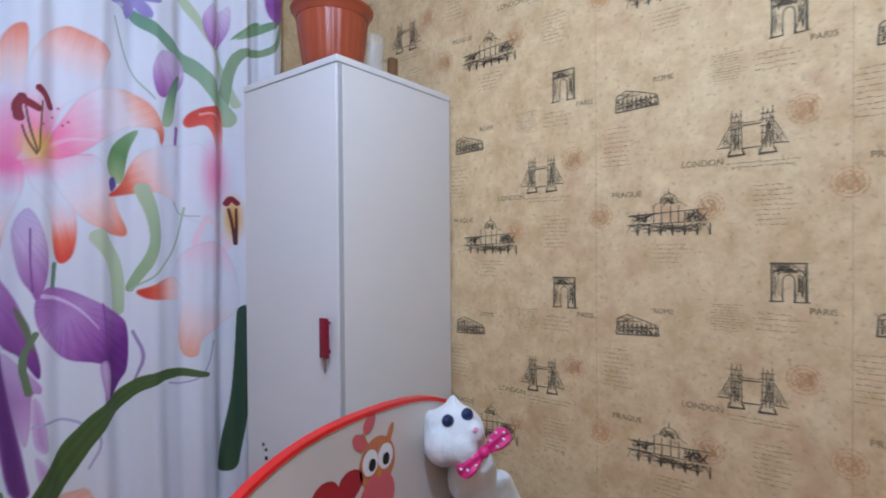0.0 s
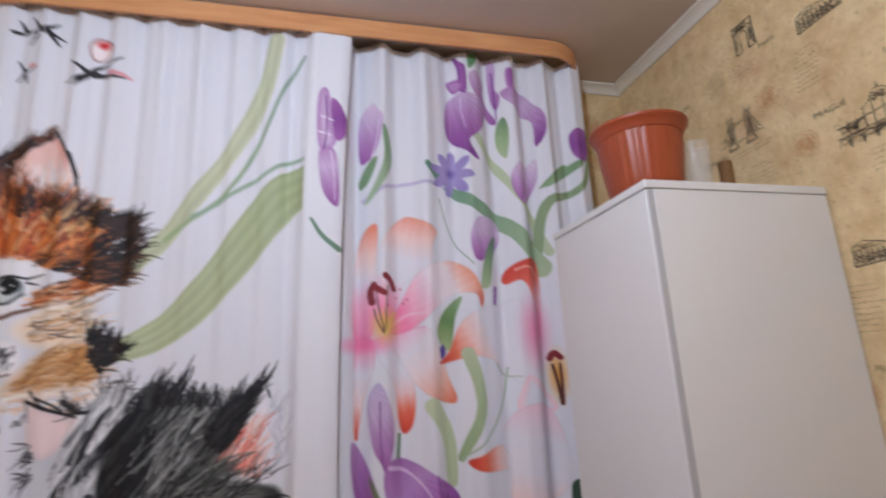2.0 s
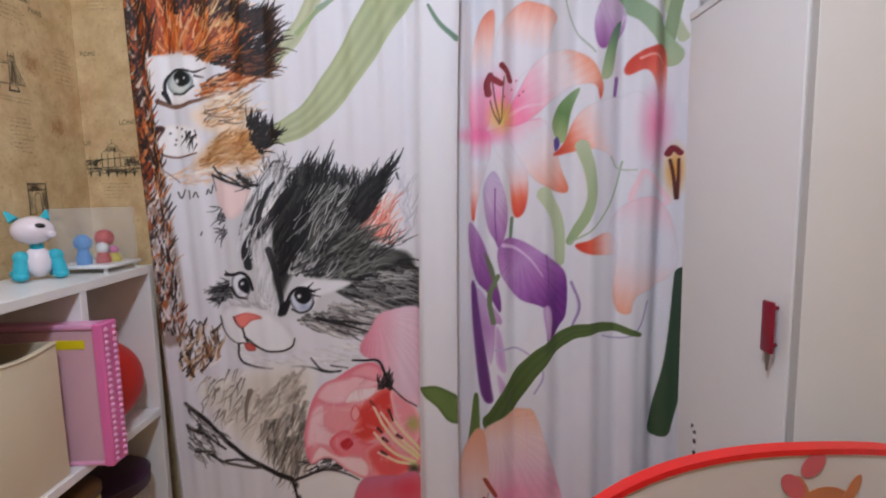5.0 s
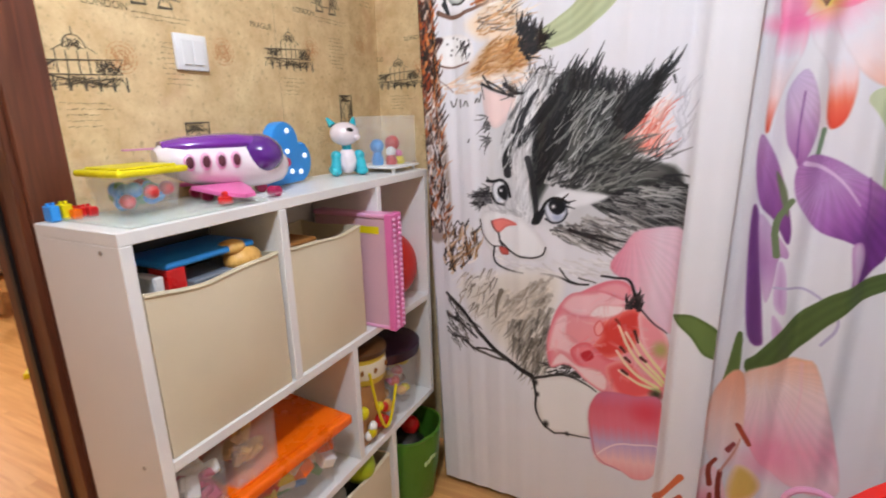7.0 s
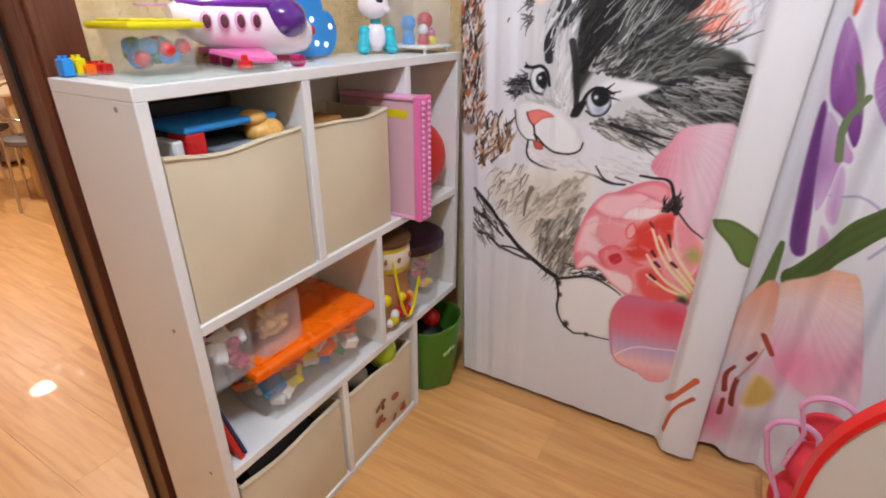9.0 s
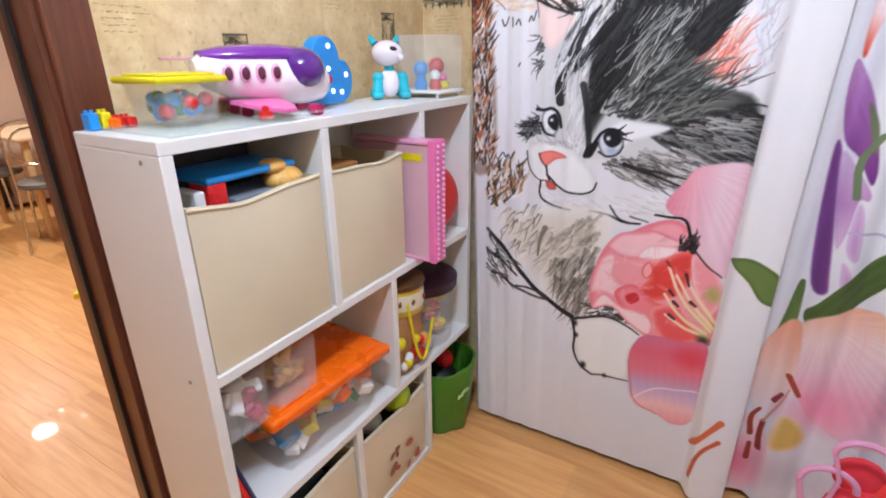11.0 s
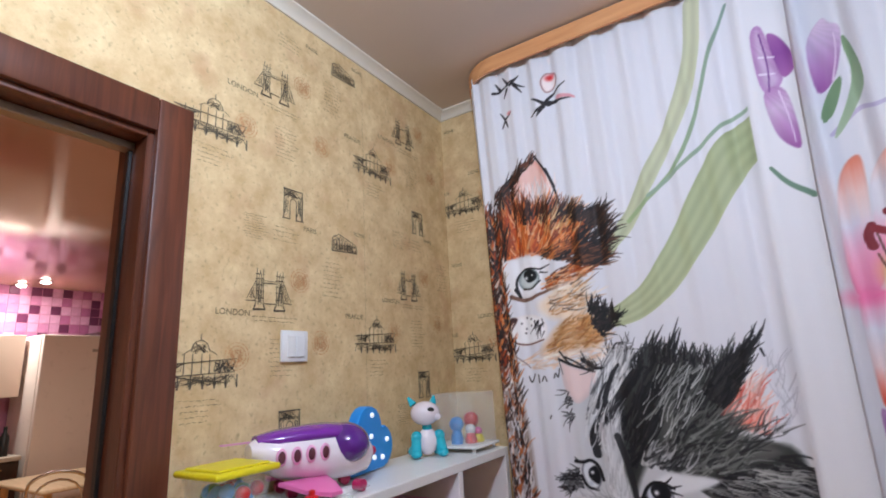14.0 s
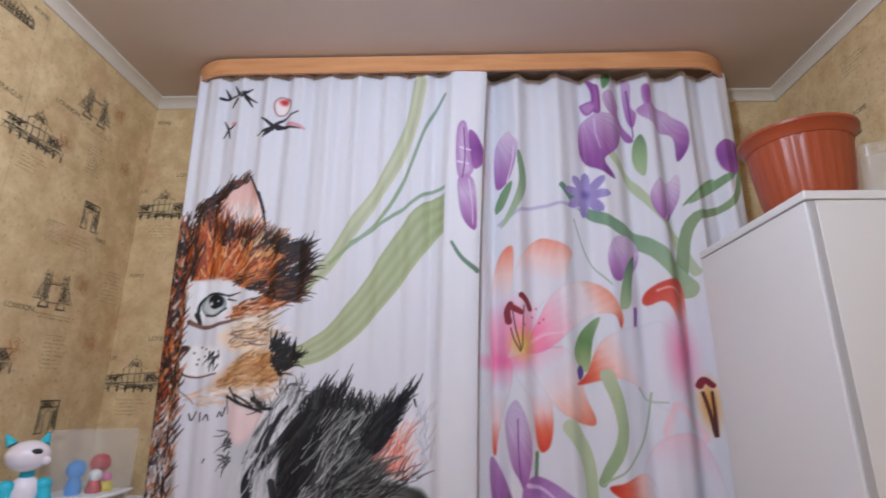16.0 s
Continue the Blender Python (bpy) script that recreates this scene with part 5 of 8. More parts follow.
    def fur(self, pts, n, length, angle, spread, colours, width=0.0016, alpha=0.9, centre=None):
        """Many short tapered strokes inside an outline; angle in degrees from +x, or away from a centre."""
        pts = np.array(pts, float)
        lo, hi = pts.min(0), pts.max(0)
        made = 0
        for _ in range(n * 6):
            if made >= n:
                break
            q = lo + self.rnd.rand(2) * (hi - lo)
            odd = False
            for a, b in zip(pts, np.roll(pts, -1, 0)):
                if (a[1] > q[1]) != (b[1] > q[1]) and q[0] < (b[0] - a[0]) * (q[1] - a[1]) / (b[1] - a[1]) + a[0]:
                    odd = not odd
            if not odd:
                continue
            made += 1
            base = angle if centre is None else math.degrees(math.atan2(q[1] - centre[1], q[0] - centre[0])) + angle
            t = radians(base + self.rnd.uniform(-spread, spread))
            ln = length * self.rnd.uniform(0.5, 1.2)
            bend = self.rnd.uniform(-0.3, 0.3) * ln
            e = q + ln * np.array([math.cos(t), math.sin(t)])
            m = (q + e) / 2 + bend * np.array([-math.sin(t), math.cos(t)]) * 0.5
            col = np.array(colours[self.rnd.randint(len(colours))], float) * self.rnd.uniform(0.85, 1.1)
            self.line([q, m, e], width * self.rnd.uniform(0.7, 1.5), 0.0004, np.clip(col, 0, 255), alpha=alpha)

    def done(self):
        a = self.ob.data.color_attributes.new("print", "FLOAT_COLOR", "POINT")
        c = np.clip(self.c / 255, 0, 1)
        lin = np.where(c <= 0.04045, c / 12.92, ((c + 0.055) / 1.055) ** 2.4)
        a.data.foreach_set("color", np.hstack([lin, np.ones((len(lin), 1))]).ravel())


def fold_left(F, S):
    edge = np.clip((S - 0.84) / 0.04, 0, 1)
    return (0.0015 + 0.008 * F ** 2) * (1 - 0.8 * edge)


left_curtain, LX, LZ, LQ, LN = curtain("curtain", "white printed curtain with painted kittens, leaf ribbons and a rose", lambda f: -0.175 - 0.075 * f, lambda f: 0.632 + 0.055 * f ** 3, lambda f, s: 1.590 - (0.030 + 0.02 * (1 - f) ** 3) / (1 + np.exp(-(s - 0.875) / 0.006)) + 0.012 * np.clip((s - 0.95) / 0.05, 0, 1) ** 2, 0.020, 2.398, fold_left, 10, 0.19)
right_curtain, RX, RZ, RQ, RN = curtain("curtain", "white printed curtain with painted lilies and purple irises", lambda f: 0.560 + 0.045 * f, lambda f: 1.425 + 0.03 * f, lambda f, s: 1.628 + 0 * s, 0.016, 2.398, lambda f, s: 0.012 + 0.007 * f, 7, 0.0, phase=0.8, hem=0.012)
CLOTH_WHITE = (228, 227, 234)
LW = (230, 226, 234)
V1, V2, V3, V4 = (210, 182, 216), (188, 140, 194), (162, 98, 168), (136, 72, 150)
R = Dye(right_curtain, RX, RZ, CLOTH_WHITE, RN, 0.016, 2.398)
# irises and buds, upper part
R.line([(1.067, 2.114), (1.155, 1.972), (1.232, 1.858), (1.277, 1.745)], 0.0117, 0.0135, (186, 198, 164))
R.line([(1.447, 2.061), (1.419, 1.952), (1.336, 1.924), (1.272, 1.901), (1.241, 1.737)], 0.0072, 0.0180, (140, 160, 122))
R.line([(1.372, 2.037), (1.317, 1.993), (1.268, 1.949)], 0.0126, 0.0045, (128, 160, 112), belly=True)
R.line([(0.906, 2.01), (0.976, 1.935), (1.093, 1.862), (1.183, 1.799), (1.251, 1.699)], 0.0090, 0.0306, (96, 140, 118), (170, 188, 150))
R.line([(0.717, 1.891), (0.784, 1.94), (0.872, 1.956), (0.98, 1.943)], 0.0054, 0.0054, (196, 186, 214))
R.line([(0.939, 1.908), (0.967, 1.792), (1.03, 1.704)], 0.0017, 0.0017, (150, 170, 150))
R.line([(0.983, 1.991), (0.985, 2.034), (0.987, 2.062)], 0.0150, 0.0130, (178, 162, 208), (150, 134, 194), belly=True)
R.line([(0.983, 1.991), (1.014, 2.02), (1.035, 2.039)], 0.0150, 0.0130, (178, 162, 208), (150, 134, 194), belly=True)
R.line([(0.983, 1.991), (1.023, 1.986), (1.049, 1.983)], 0.0150, 0.0130, (178, 162, 208), (150, 134, 194), belly=True)
R.line([(0.983, 1.991), (1.008, 1.955), (1.025, 1.931)], 0.0150, 0.0130, (178, 162, 208), (150, 134, 194), belly=True)
R.line([(0.983, 1.991), (0.976, 1.946), (0.971, 1.917)], 0.0150, 0.0130, (178, 162, 208), (150, 134, 194), belly=True)
R.line([(0.983, 1.991), (0.949, 1.964), (0.927, 1.947)], 0.0150, 0.0130, (178, 162, 208), (150, 134, 194), belly=True)
R.line([(0.983, 1.991), (0.943, 1.998), (0.916, 2.002)], 0.0150, 0.0130, (178, 162, 208), (150, 134, 194), belly=True)
R.line([(0.983, 1.991), (0.961, 2.025), (0.947, 2.047)], 0.0150, 0.0130, (178, 162, 208), (150, 134, 194), belly=True)
R.glow(0.983, 1.991, 0.024, 0.024, (110, 96, 170), 0.9)
R.line([(1.096, 1.635), (1.087, 1.561)], 0.0068, 0.0051, (150, 100, 170))
R.blob([(1.054, 2.324), (1.084, 2.341), (1.108, 2.302), (1.105, 2.256), (1.142, 2.173), (1.126, 2.168), (1.098, 2.212), (1.06, 2.279)], V2, ramp=(*[(1.084, 2.341), (1.137, 2.173)], (V1, V2, V3)), veins=0.1, soft=0.004)
R.blob([(1.129, 2.393), (1.149, 2.37), (1.144, 2.29), (1.157, 2.257), (1.144, 2.212), (1.131, 2.245), (1.125, 2.324)], V2, ramp=(*[(1.14, 2.393), (1.139, 2.212)], (V1, V2, V3)), soft=0.004)
R.blob([(1.158, 2.273), (1.206, 2.29), (1.257, 2.268), (1.299, 2.201), (1.298, 2.135), (1.27, 2.096), (1.266, 2.179), (1.221, 2.201), (1.182, 2.234)], V2, ramp=(*[(1.169, 2.273), (1.286, 2.113)], (V2, V1, V2, V4)), veins=0.1, soft=0.004)
R.blob([(0.98, 2.223), (1.017, 2.256), (1.079, 2.251), (1.107, 2.201), (1.083, 2.135), (1.042, 2.097), (1.063, 2.053), (1.067, 2.032), (1.018, 2.07), (0.975, 2.124)], V2, ramp=(*[(1.038, 2.256), (1.028, 2.059)], (V1, V2, V3, V4)), veins=0.12, soft=0.004)
R.line([(1.022, 2.24), (1.022, 2.19), (1.032, 2.135)], 0.002, 0.001, (230, 212, 236), alpha=0.7)
R.line([(1.137, 2.347), (1.141, 2.245), (1.143, 2.179)], 0.003, 0.002, (110, 56, 130), alpha=0.6)
R.blob([(1.177, 2.345), (1.192, 2.357), (1.207, 2.342), (1.201, 2.285), (1.181, 2.285)], V3, V2, 0.012, soft=0.004)
R.blob([(1.008, 2.387), (1.028, 2.364), (1.043, 2.347), (1.042, 2.262), (1.02, 2.268), (1.019, 2.336)], V3, V4, 0.012, soft=0.004)
R.blob([(0.986, 2.301), (1.015, 2.307), (1.031, 2.279), (1.007, 2.26)], V2, V3, 0.012, soft=0.004)
R.blob([(1.054, 2.393), (1.088, 2.402), (1.077, 2.364), (1.055, 2.345)], (96, 140, 96), (120, 160, 116), 0.01, soft=0.004)
R.blob([(1.141, 2.157), (1.163, 2.184), (1.175, 2.135), (1.164, 2.048), (1.145, 2.059), (1.135, 2.102)], (136, 164, 122), ramp=(*[(1.16, 2.184), (1.151, 2.043)], ((110, 142, 104), (150, 178, 130), (176, 194, 154))), soft=0.004)
R.blob([(1.17, 1.984), (1.199, 2.032), (1.228, 2.022), (1.266, 2.053), (1.264, 1.984), (1.233, 1.921), (1.204, 1.893), (1.177, 1.931)], V2, ramp=(*[(1.225, 2.048), (1.199, 1.9)], ((230, 212, 232), V1, V2, V3)), veins=0.08, soft=0.004)
R.line([(1.205, 1.9), (1.225, 1.936), (1.228, 1.994)], 0.003, 0.001, (240, 222, 240), alpha=0.8)
R.blob([(1.03, 1.808), (1.057, 1.849), (1.116, 1.838), (1.122, 1.778), (1.084, 1.728), (1.042, 1.716), (1.027, 1.758)], V2, ramp=(*[(1.077, 1.849), (1.059, 1.718)], ((214, 190, 220), V1, V2, V3)), veins=0.08, soft=0.004)
R.line([(1.064, 1.718), (1.101, 1.757), (1.119, 1.808)], 0.003, 0.001, (240, 222, 240), alpha=0.8)
R.line([(0.779, 2.124), (0.795, 2.027), (0.768, 1.953), (0.722, 1.881)], 0.015, 0.010, (120, 152, 116), (176, 194, 164), belly=True)
R.line([(0.711, 1.933), (0.734, 1.985), (0.755, 2.027)], 0.018, 0.008, (120, 150, 112), belly=True)
R.blob([(0.71, 2.146), (0.748, 2.2), (0.763, 2.176), (0.778, 2.151), (0.768, 2.091), (0.743, 2.025), (0.71, 2.014)], V2, ramp=(*[(0.753, 2.2), (0.725, 2.017)], ((232, 208, 230), V1, V2, V3)), veins=0.08, soft=0.004)
R.line([(0.743, 2.027), (0.761, 2.091), (0.765, 2.146)], 0.0025, 0.001, (244, 226, 244), alpha=0.8)
R.blob([(1.389, 2.135), (1.414, 2.159), (1.449, 2.146), (1.45, 2.08), (1.423, 2.039), (1.395, 2.064)], V3, ramp=(*[(1.419, 2.159), (1.418, 2.039)], (V3, V4, V3)), soft=0.004)
R.line([(1.423, 2.042), (1.359, 2.01), (1.286, 1.954)], 0.016, 0.012, (120, 152, 112), (150, 176, 136), belly=True)
# tall lily
R.blob([(0.702, 1.756), (0.724, 1.807), (0.751, 1.82), (0.753, 1.764), (0.746, 1.658), (0.738, 1.518), (0.688, 1.498), (0.685, 1.644)], LW, ramp=(*[(0.73, 1.812), (0.719, 1.502)], ((238, 140, 114), (244, 206, 198), LW, (244, 196, 212), (240, 150, 184))), soft=0.005)
R.blob([(0.749, 1.694), (0.762, 1.76), (0.803, 1.826), (0.846, 1.85), (0.891, 1.828), (0.926, 1.804), (0.913, 1.766), (0.895, 1.7), (0.83, 1.648), (0.799, 1.577), (0.769, 1.529), (0.749, 1.589)], LW, ramp=(*[(0.859, 1.852), (0.769, 1.536)], ((238, 150, 126), (244, 208, 202), LW, LW, (244, 204, 218), (242, 130, 170))), soft=0.005)
R.blob([(0.746, 1.491), (0.798, 1.511), (0.834, 1.457), (0.848, 1.353), (0.84, 1.279), (0.818, 1.253), (0.803, 1.279), (0.79, 1.381), (0.751, 1.443)], LW, ramp=(*[(0.78, 1.502), (0.821, 1.257)], ((240, 190, 210), LW, LW, (240, 206, 206), (232, 110, 84), (218, 70, 52))), soft=0.005)
R.blob([(0.688, 1.484), (0.735, 1.497), (0.74, 1.435), (0.717, 1.364), (0.7, 1.289), (0.693, 1.247), (0.684, 1.276)], LW, ramp=(*[(0.714, 1.494), (0.692, 1.249)], ((242, 150, 184), LW, (240, 214, 214), (222, 80, 56))), soft=0.005)
R.blob([(0.786, 1.51), (0.88, 1.529), (0.919, 1.472), (0.942, 1.395), (0.965, 1.336), (0.945, 1.322), (0.877, 1.35), (0.827, 1.412)], LW, ramp=(*[(0.81, 1.513), (0.952, 1.328)], ((240, 196, 214), LW, (242, 222, 224), (240, 190, 176), (228, 126, 100))), soft=0.005)
R.blob([(0.775, 1.523), (0.818, 1.602), (0.862, 1.677), (0.916, 1.71), (0.98, 1.717), (1.025, 1.68), (1.054, 1.619), (1.045, 1.578), (1.03, 1.617), (0.978, 1.621), (0.914, 1.58), (0.86, 1.534), (0.81, 1.512)], LW, ramp=(*[(0.775, 1.523), (1.036, 1.65)], ((244, 150, 180), (244, 140, 176), (244, 190, 208), (240, 228, 236), (240, 226, 228), (238, 160, 134))), tip=(1.044, 1.591, (212, 90, 70), 0.05), soft=0.005)
R.line([(0.778, 1.53), (0.835, 1.568), (0.887, 1.568)], 0.007, 0.002, (250, 226, 236), alpha=0.5)
R.line([(0.719, 1.488), (0.769, 1.508), (0.835, 1.527), (0.88, 1.529)], 0.003, 0.001, (240, 120, 170), alpha=0.5)
R.glow(0.756, 1.569, 0.10, 0.13, (244, 116, 166), 0.55)
R.glow(0.708, 1.487, 0.10, 0.035, (244, 120, 170), 0.7)
R.glow(0.769, 1.536, 0.055, 0.065, (230, 186, 84), 0.9)
R.line([(0.768, 1.518), (0.753, 1.576), (0.747, 1.627)], 0.002, 0.002, (110, 70, 64))
R.line([(0.77, 1.519), (0.773, 1.579), (0.779, 1.644)], 0.002, 0.002, (120, 90, 60))
R.line([(0.765, 1.516), (0.748, 1.547), (0.74, 1.581)], 0.0025, 0.002, (120, 70, 60))
R.line([(0.769, 1.516), (0.79, 1.554), (0.799, 1.573)], 0.0025, 0.002, (230, 200, 100))
R.line([(0.735, 1.6), (0.73, 1.627), (0.741, 1.649)], 0.010, 0.008, (132, 40, 52))
R.line([(0.745, 1.64), (0.769, 1.625)], 0.009, 0.008, (140, 40, 50))
R.line([(0.773, 1.673), (0.788, 1.661), (0.797, 1.637)], 0.009, 0.008, (140, 44, 54))
R.glow(0.803, 1.613, 0.005, 0.005, (170, 50, 90), 0.9)
R.glow(0.816, 1.638, 0.005, 0.005, (170, 50, 90), 0.9)
R.glow(0.824, 1.597, 0.005, 0.005, (170, 50, 90), 0.9)
R.glow(0.835, 1.607, 0.005, 0.005, (170, 50, 90), 0.9)
R.glow(0.779, 1.59, 0.005, 0.005, (170, 50, 90), 0.9)
# second lily, open to the side
R.blob([(1.122, 1.665), (1.141, 1.695), (1.187, 1.717), (1.236, 1.714), (1.24, 1.585), (1.226, 1.473), (1.204, 1.599), (1.177, 1.656), (1.133, 1.647)], LW, ramp=(*[(1.125, 1.666), (1.227, 1.528)], ((212, 72, 58), (232, 110, 92), (244, 196, 200), (242, 180, 200))), soft=0.005)
R.line([(1.159, 1.688), (1.196, 1.701), (1.226, 1.676)], 0.004, 0.002, (250, 210, 200), alpha=0.6)
R.blob([(0.92, 1.427), (0.947, 1.459), (0.992, 1.544), (1.047, 1.576), (1.113, 1.59), (1.167, 1.593), (1.229, 1.473), (1.163, 1.36), (1.077, 1.427), (1.014, 1.444)], LW, ramp=(*[(0.925, 1.429), (1.121, 1.517)], ((208, 62, 44), (232, 120, 92), (244, 206, 200), LW, LW)), soft=0.006)
R.blob([(1.135, 1.296), (1.154, 1.36), (1.177, 1.386), (1.229, 1.343), (1.258, 1.287), (1.18, 1.261)], LW, (244, 206, 216), 0.03, soft=0.006)
R.blob([(1.076, 1.213), (1.146, 1.298), (1.24, 1.288), (1.281, 1.134), (1.247, 1.061), (1.16, 1.018), (1.143, 0.969), (1.115, 0.97), (1.098, 1.028), (1.106, 1.145)], LW, ramp=(*[(1.202, 1.288), (1.124, 0.97)], ((240, 206, 218), LW, LW, (240, 212, 210), (236, 170, 144))), soft=0.006)
R.blob([(0.985, 1.169), (1.011, 1.182), (1.076, 1.206), (1.109, 1.176), (1.109, 1.145), (1.075, 1.14), (1.01, 1.148)], LW, ramp=(*[(0.988, 1.165), (1.109, 1.171)], ((210, 56, 40), (230, 106, 80), (244, 200, 192), LW)), soft=0.005)
R.glow(1.207, 1.508, 0.07, 0.15, (240, 104, 150), 0.7)
R.glow(1.267, 1.381, 0.040, 0.10, (222, 150, 50), 0.9)
R.line([(1.255, 1.409), (1.264, 1.362), (1.27, 1.301)], 0.004, 0.005, (90, 40, 30))
R.line([(1.275, 1.41), (1.275, 1.353), (1.273, 1.301)], 0.004, 0.005, (90, 40, 30))
R.line([(1.25, 1.428), (1.26, 1.447), (1.278, 1.429)], 0.009, 0.008, (128, 26, 40))
# stems between the flowers
R.line([(1.0, 1.453), (1.024, 1.377), (1.03, 1.285), (0.97, 1.182)], 0.0170, 0.0119, (186, 198, 164), (150, 172, 128))
R.line([(0.892, 1.318), (0.938, 1.242), (0.94, 1.125)], 0.0224, 0.0144, (196, 206, 172), (178, 194, 156))
R.line([(1.12, 1.407), (1.099, 1.314), (1.044, 1.225), (0.97, 1.175)], 0.0032, 0.0024, (170, 186, 160))
R.line([(1.084, 1.42), (1.105, 1.384), (1.154, 1.383)], 0.0032, 0.0016, (180, 190, 176))
R.line([(0.802, 1.252), (0.794, 1.171)], 0.0053, 0.0053, (112, 142, 112))
R.line([(0.734, 1.351), (0.749, 1.335), (0.766, 1.357)], 0.0016, 0.0016, (140, 150, 170))
R.blob([(0.915, 1.526), (0.942, 1.577), (0.995, 1.615), (0.971, 1.549), (0.956, 1.475), (0.936, 1.464), (0.916, 1.495)], (120, 150, 100), ramp=(*[(0.986, 1.608), (0.933, 1.473)], ((140, 168, 124), (106, 142, 86), (172, 188, 136))), soft=0.004)
R.blob([(0.919, 1.468), (0.932, 1.479), (0.938, 1.456), (0.924, 1.44)], (92, 74, 146), soft=0.004)
R.blob([(1.048, 1.648), (1.074, 1.75), (1.11, 1.793), (1.092, 1.711), (1.081, 1.649), (1.06, 1.633)], (120, 150, 100), ramp=(*[(1.099, 1.782), (1.06, 1.637)], ((96, 132, 110), (130, 160, 120), (176, 192, 150))), soft=0.004)
# large purple iris, and a fold's shade painted to its left
# dark purple bar: shade of a curtain fold, put into the print
R.blob([(0.681, 1.06), (0.699, 1.043), (0.715, 0.908), (0.735, 0.761), (0.74, 0.709), (0.707, 0.722), (0.688, 0.888)], (108, 58, 122), (128, 76, 142), 0.01, soft=0.005)
R.blob([(0.679, 1.243), (0.714, 1.192), (0.746, 1.098), (0.765, 1.016), (0.761, 0.98), (0.728, 1.037), (0.697, 1.071), (0.677, 1.162)], V3, ramp=(*[(0.683, 1.229), (0.761, 0.988)], (V2, V3, (112, 50, 130))), veins=0.1, soft=0.004)
R.blob([(0.719, 1.157), (0.745, 1.111), (0.755, 1.047), (0.737, 1.085)], (108, 118, 90), soft=0.004)
R.blob([(0.699, 1.043), (0.728, 1.016), (0.764, 0.966), (0.766, 0.944), (0.749, 0.941), (0.745, 0.871), (0.733, 0.824), (0.715, 0.908)], V2, ramp=(*[(0.712, 1.034), (0.741, 0.829)], (V1, V2, V1)), soft=0.004)
R.blob([(0.75, 0.932), (0.768, 0.907), (0.781, 0.8), (0.752, 0.824)], V2, V1, 0.02, soft=0.004)
R.blob([(0.753, 0.791), (0.781, 0.756), (0.799, 0.685), (0.768, 0.704)], V2, V1, 0.02, soft=0.004)
R.blob([(0.719, 1.337), (0.75, 1.387), (0.783, 1.309), (0.786, 1.237), (0.764, 1.167), (0.75, 1.189), (0.729, 1.233)], V2, ramp=(*[(0.745, 1.373), (0.764, 1.174)], ((206, 186, 222), V1, V2, V3)), veins=0.1, soft=0.004)
R.line([(0.751, 1.338), (0.75, 1.253), (0.754, 1.189)], 0.002, 0.002, (112, 60, 132), alpha=0.7)
R.blob([(0.757, 1.16), (0.782, 1.195), (0.83, 1.186), (0.881, 1.155), (0.943, 1.109), (0.962, 1.066), (0.96, 0.969), (0.94, 0.931), (0.915, 0.887), (0.908, 0.86), (0.9, 0.903), (0.905, 0.97), (0.885, 0.994), (0.827, 1.011), (0.791, 1.051), (0.763, 1.099)], V2, ramp=(*[(0.764, 1.152), (0.955, 0.954)], ((176, 118, 184), (194, 148, 206), (172, 106, 184), (120, 54, 140), (112, 48, 132))), veins=0.12, soft=0.004)
R.line([(0.774, 1.176), (0.811, 1.168), (0.855, 1.133), (0.887, 1.083)], 0.006, 0.001, (236, 212, 236), alpha=0.8)
R.line([(0.896, 1.146), (0.906, 1.074), (0.9, 0.993)], 0.003, 0.002, (120, 60, 140), alpha=0.5)
R.blob([(0.888, 0.985), (0.906, 0.996), (0.918, 0.954), (0.908, 0.873), (0.899, 0.911)], V1, V2, 0.01, soft=0.004)
R.line([(0.743, 0.95), (0.728, 1.031), (0.758, 1.087)], 0.0080, 0.0064, (110, 128, 92))
R.line([(0.975, 1.061), (1.003, 0.992), (0.977, 0.925)], 0.0040, 0.0032, (160, 136, 184))
R.line([(0.749, 0.866), (0.822, 0.867), (0.878, 0.825), (0.893, 0.784), (0.864, 0.728)], 0.0032, 0.0032, (186, 176, 206))
R.line([(1.066, 0.901), (1.115, 0.884), (1.173, 0.915), (1.192, 1.004)], 0.0024, 0.0024, (176, 166, 196))
R.line([(1.172, 0.904), (1.083, 0.929), (1.002, 0.924), (0.903, 0.865), (0.836, 0.786), (0.746, 0.64)], 0.0064, 0.0368, (92, 112, 62), (80, 100, 50), lines=9)
R.line([(1.295, 1.079), (1.289, 0.936), (1.276, 0.774), (1.24, 0.612)], 0.0240, 0.0320, (54, 76, 62), (60, 84, 58))
# low lilies
R.line([(0.692, 0.721), (0.687, 0.621), (0.68, 0.548)], 0.0060, 0.0240, (92, 112, 58), (110, 130, 70))
R.blob([(0.713, 0.618), (0.76, 0.652), (0.832, 0.678), (0.876, 0.642), (0.963, 0.322), (0.887, 0.302), (0.794, 0.334), (0.735, 0.426), (0.702, 0.525)], LW, ramp=(*[(0.808, 0.672), (0.853, 0.33)], ((240, 184, 156), (242, 214, 212), (240, 204, 214), (242, 170, 194), (244, 210, 220))), veins=0.05, soft=0.006)
R.line([(0.835, 0.667), (0.847, 0.546), (0.82, 0.388)], 0.004, 0.001, (238, 190, 200), alpha=0.5)
R.blob([(0.638, 0.505), (0.663, 0.58), (0.711, 0.614), (0.726, 0.478), (0.718, 0.361), (0.683, 0.279), (0.637, 0.39)], LW, ramp=(*[(0.679, 0.598), (0.678, 0.3)], ((240, 170, 140), (244, 212, 204), LW)), soft=0.006)
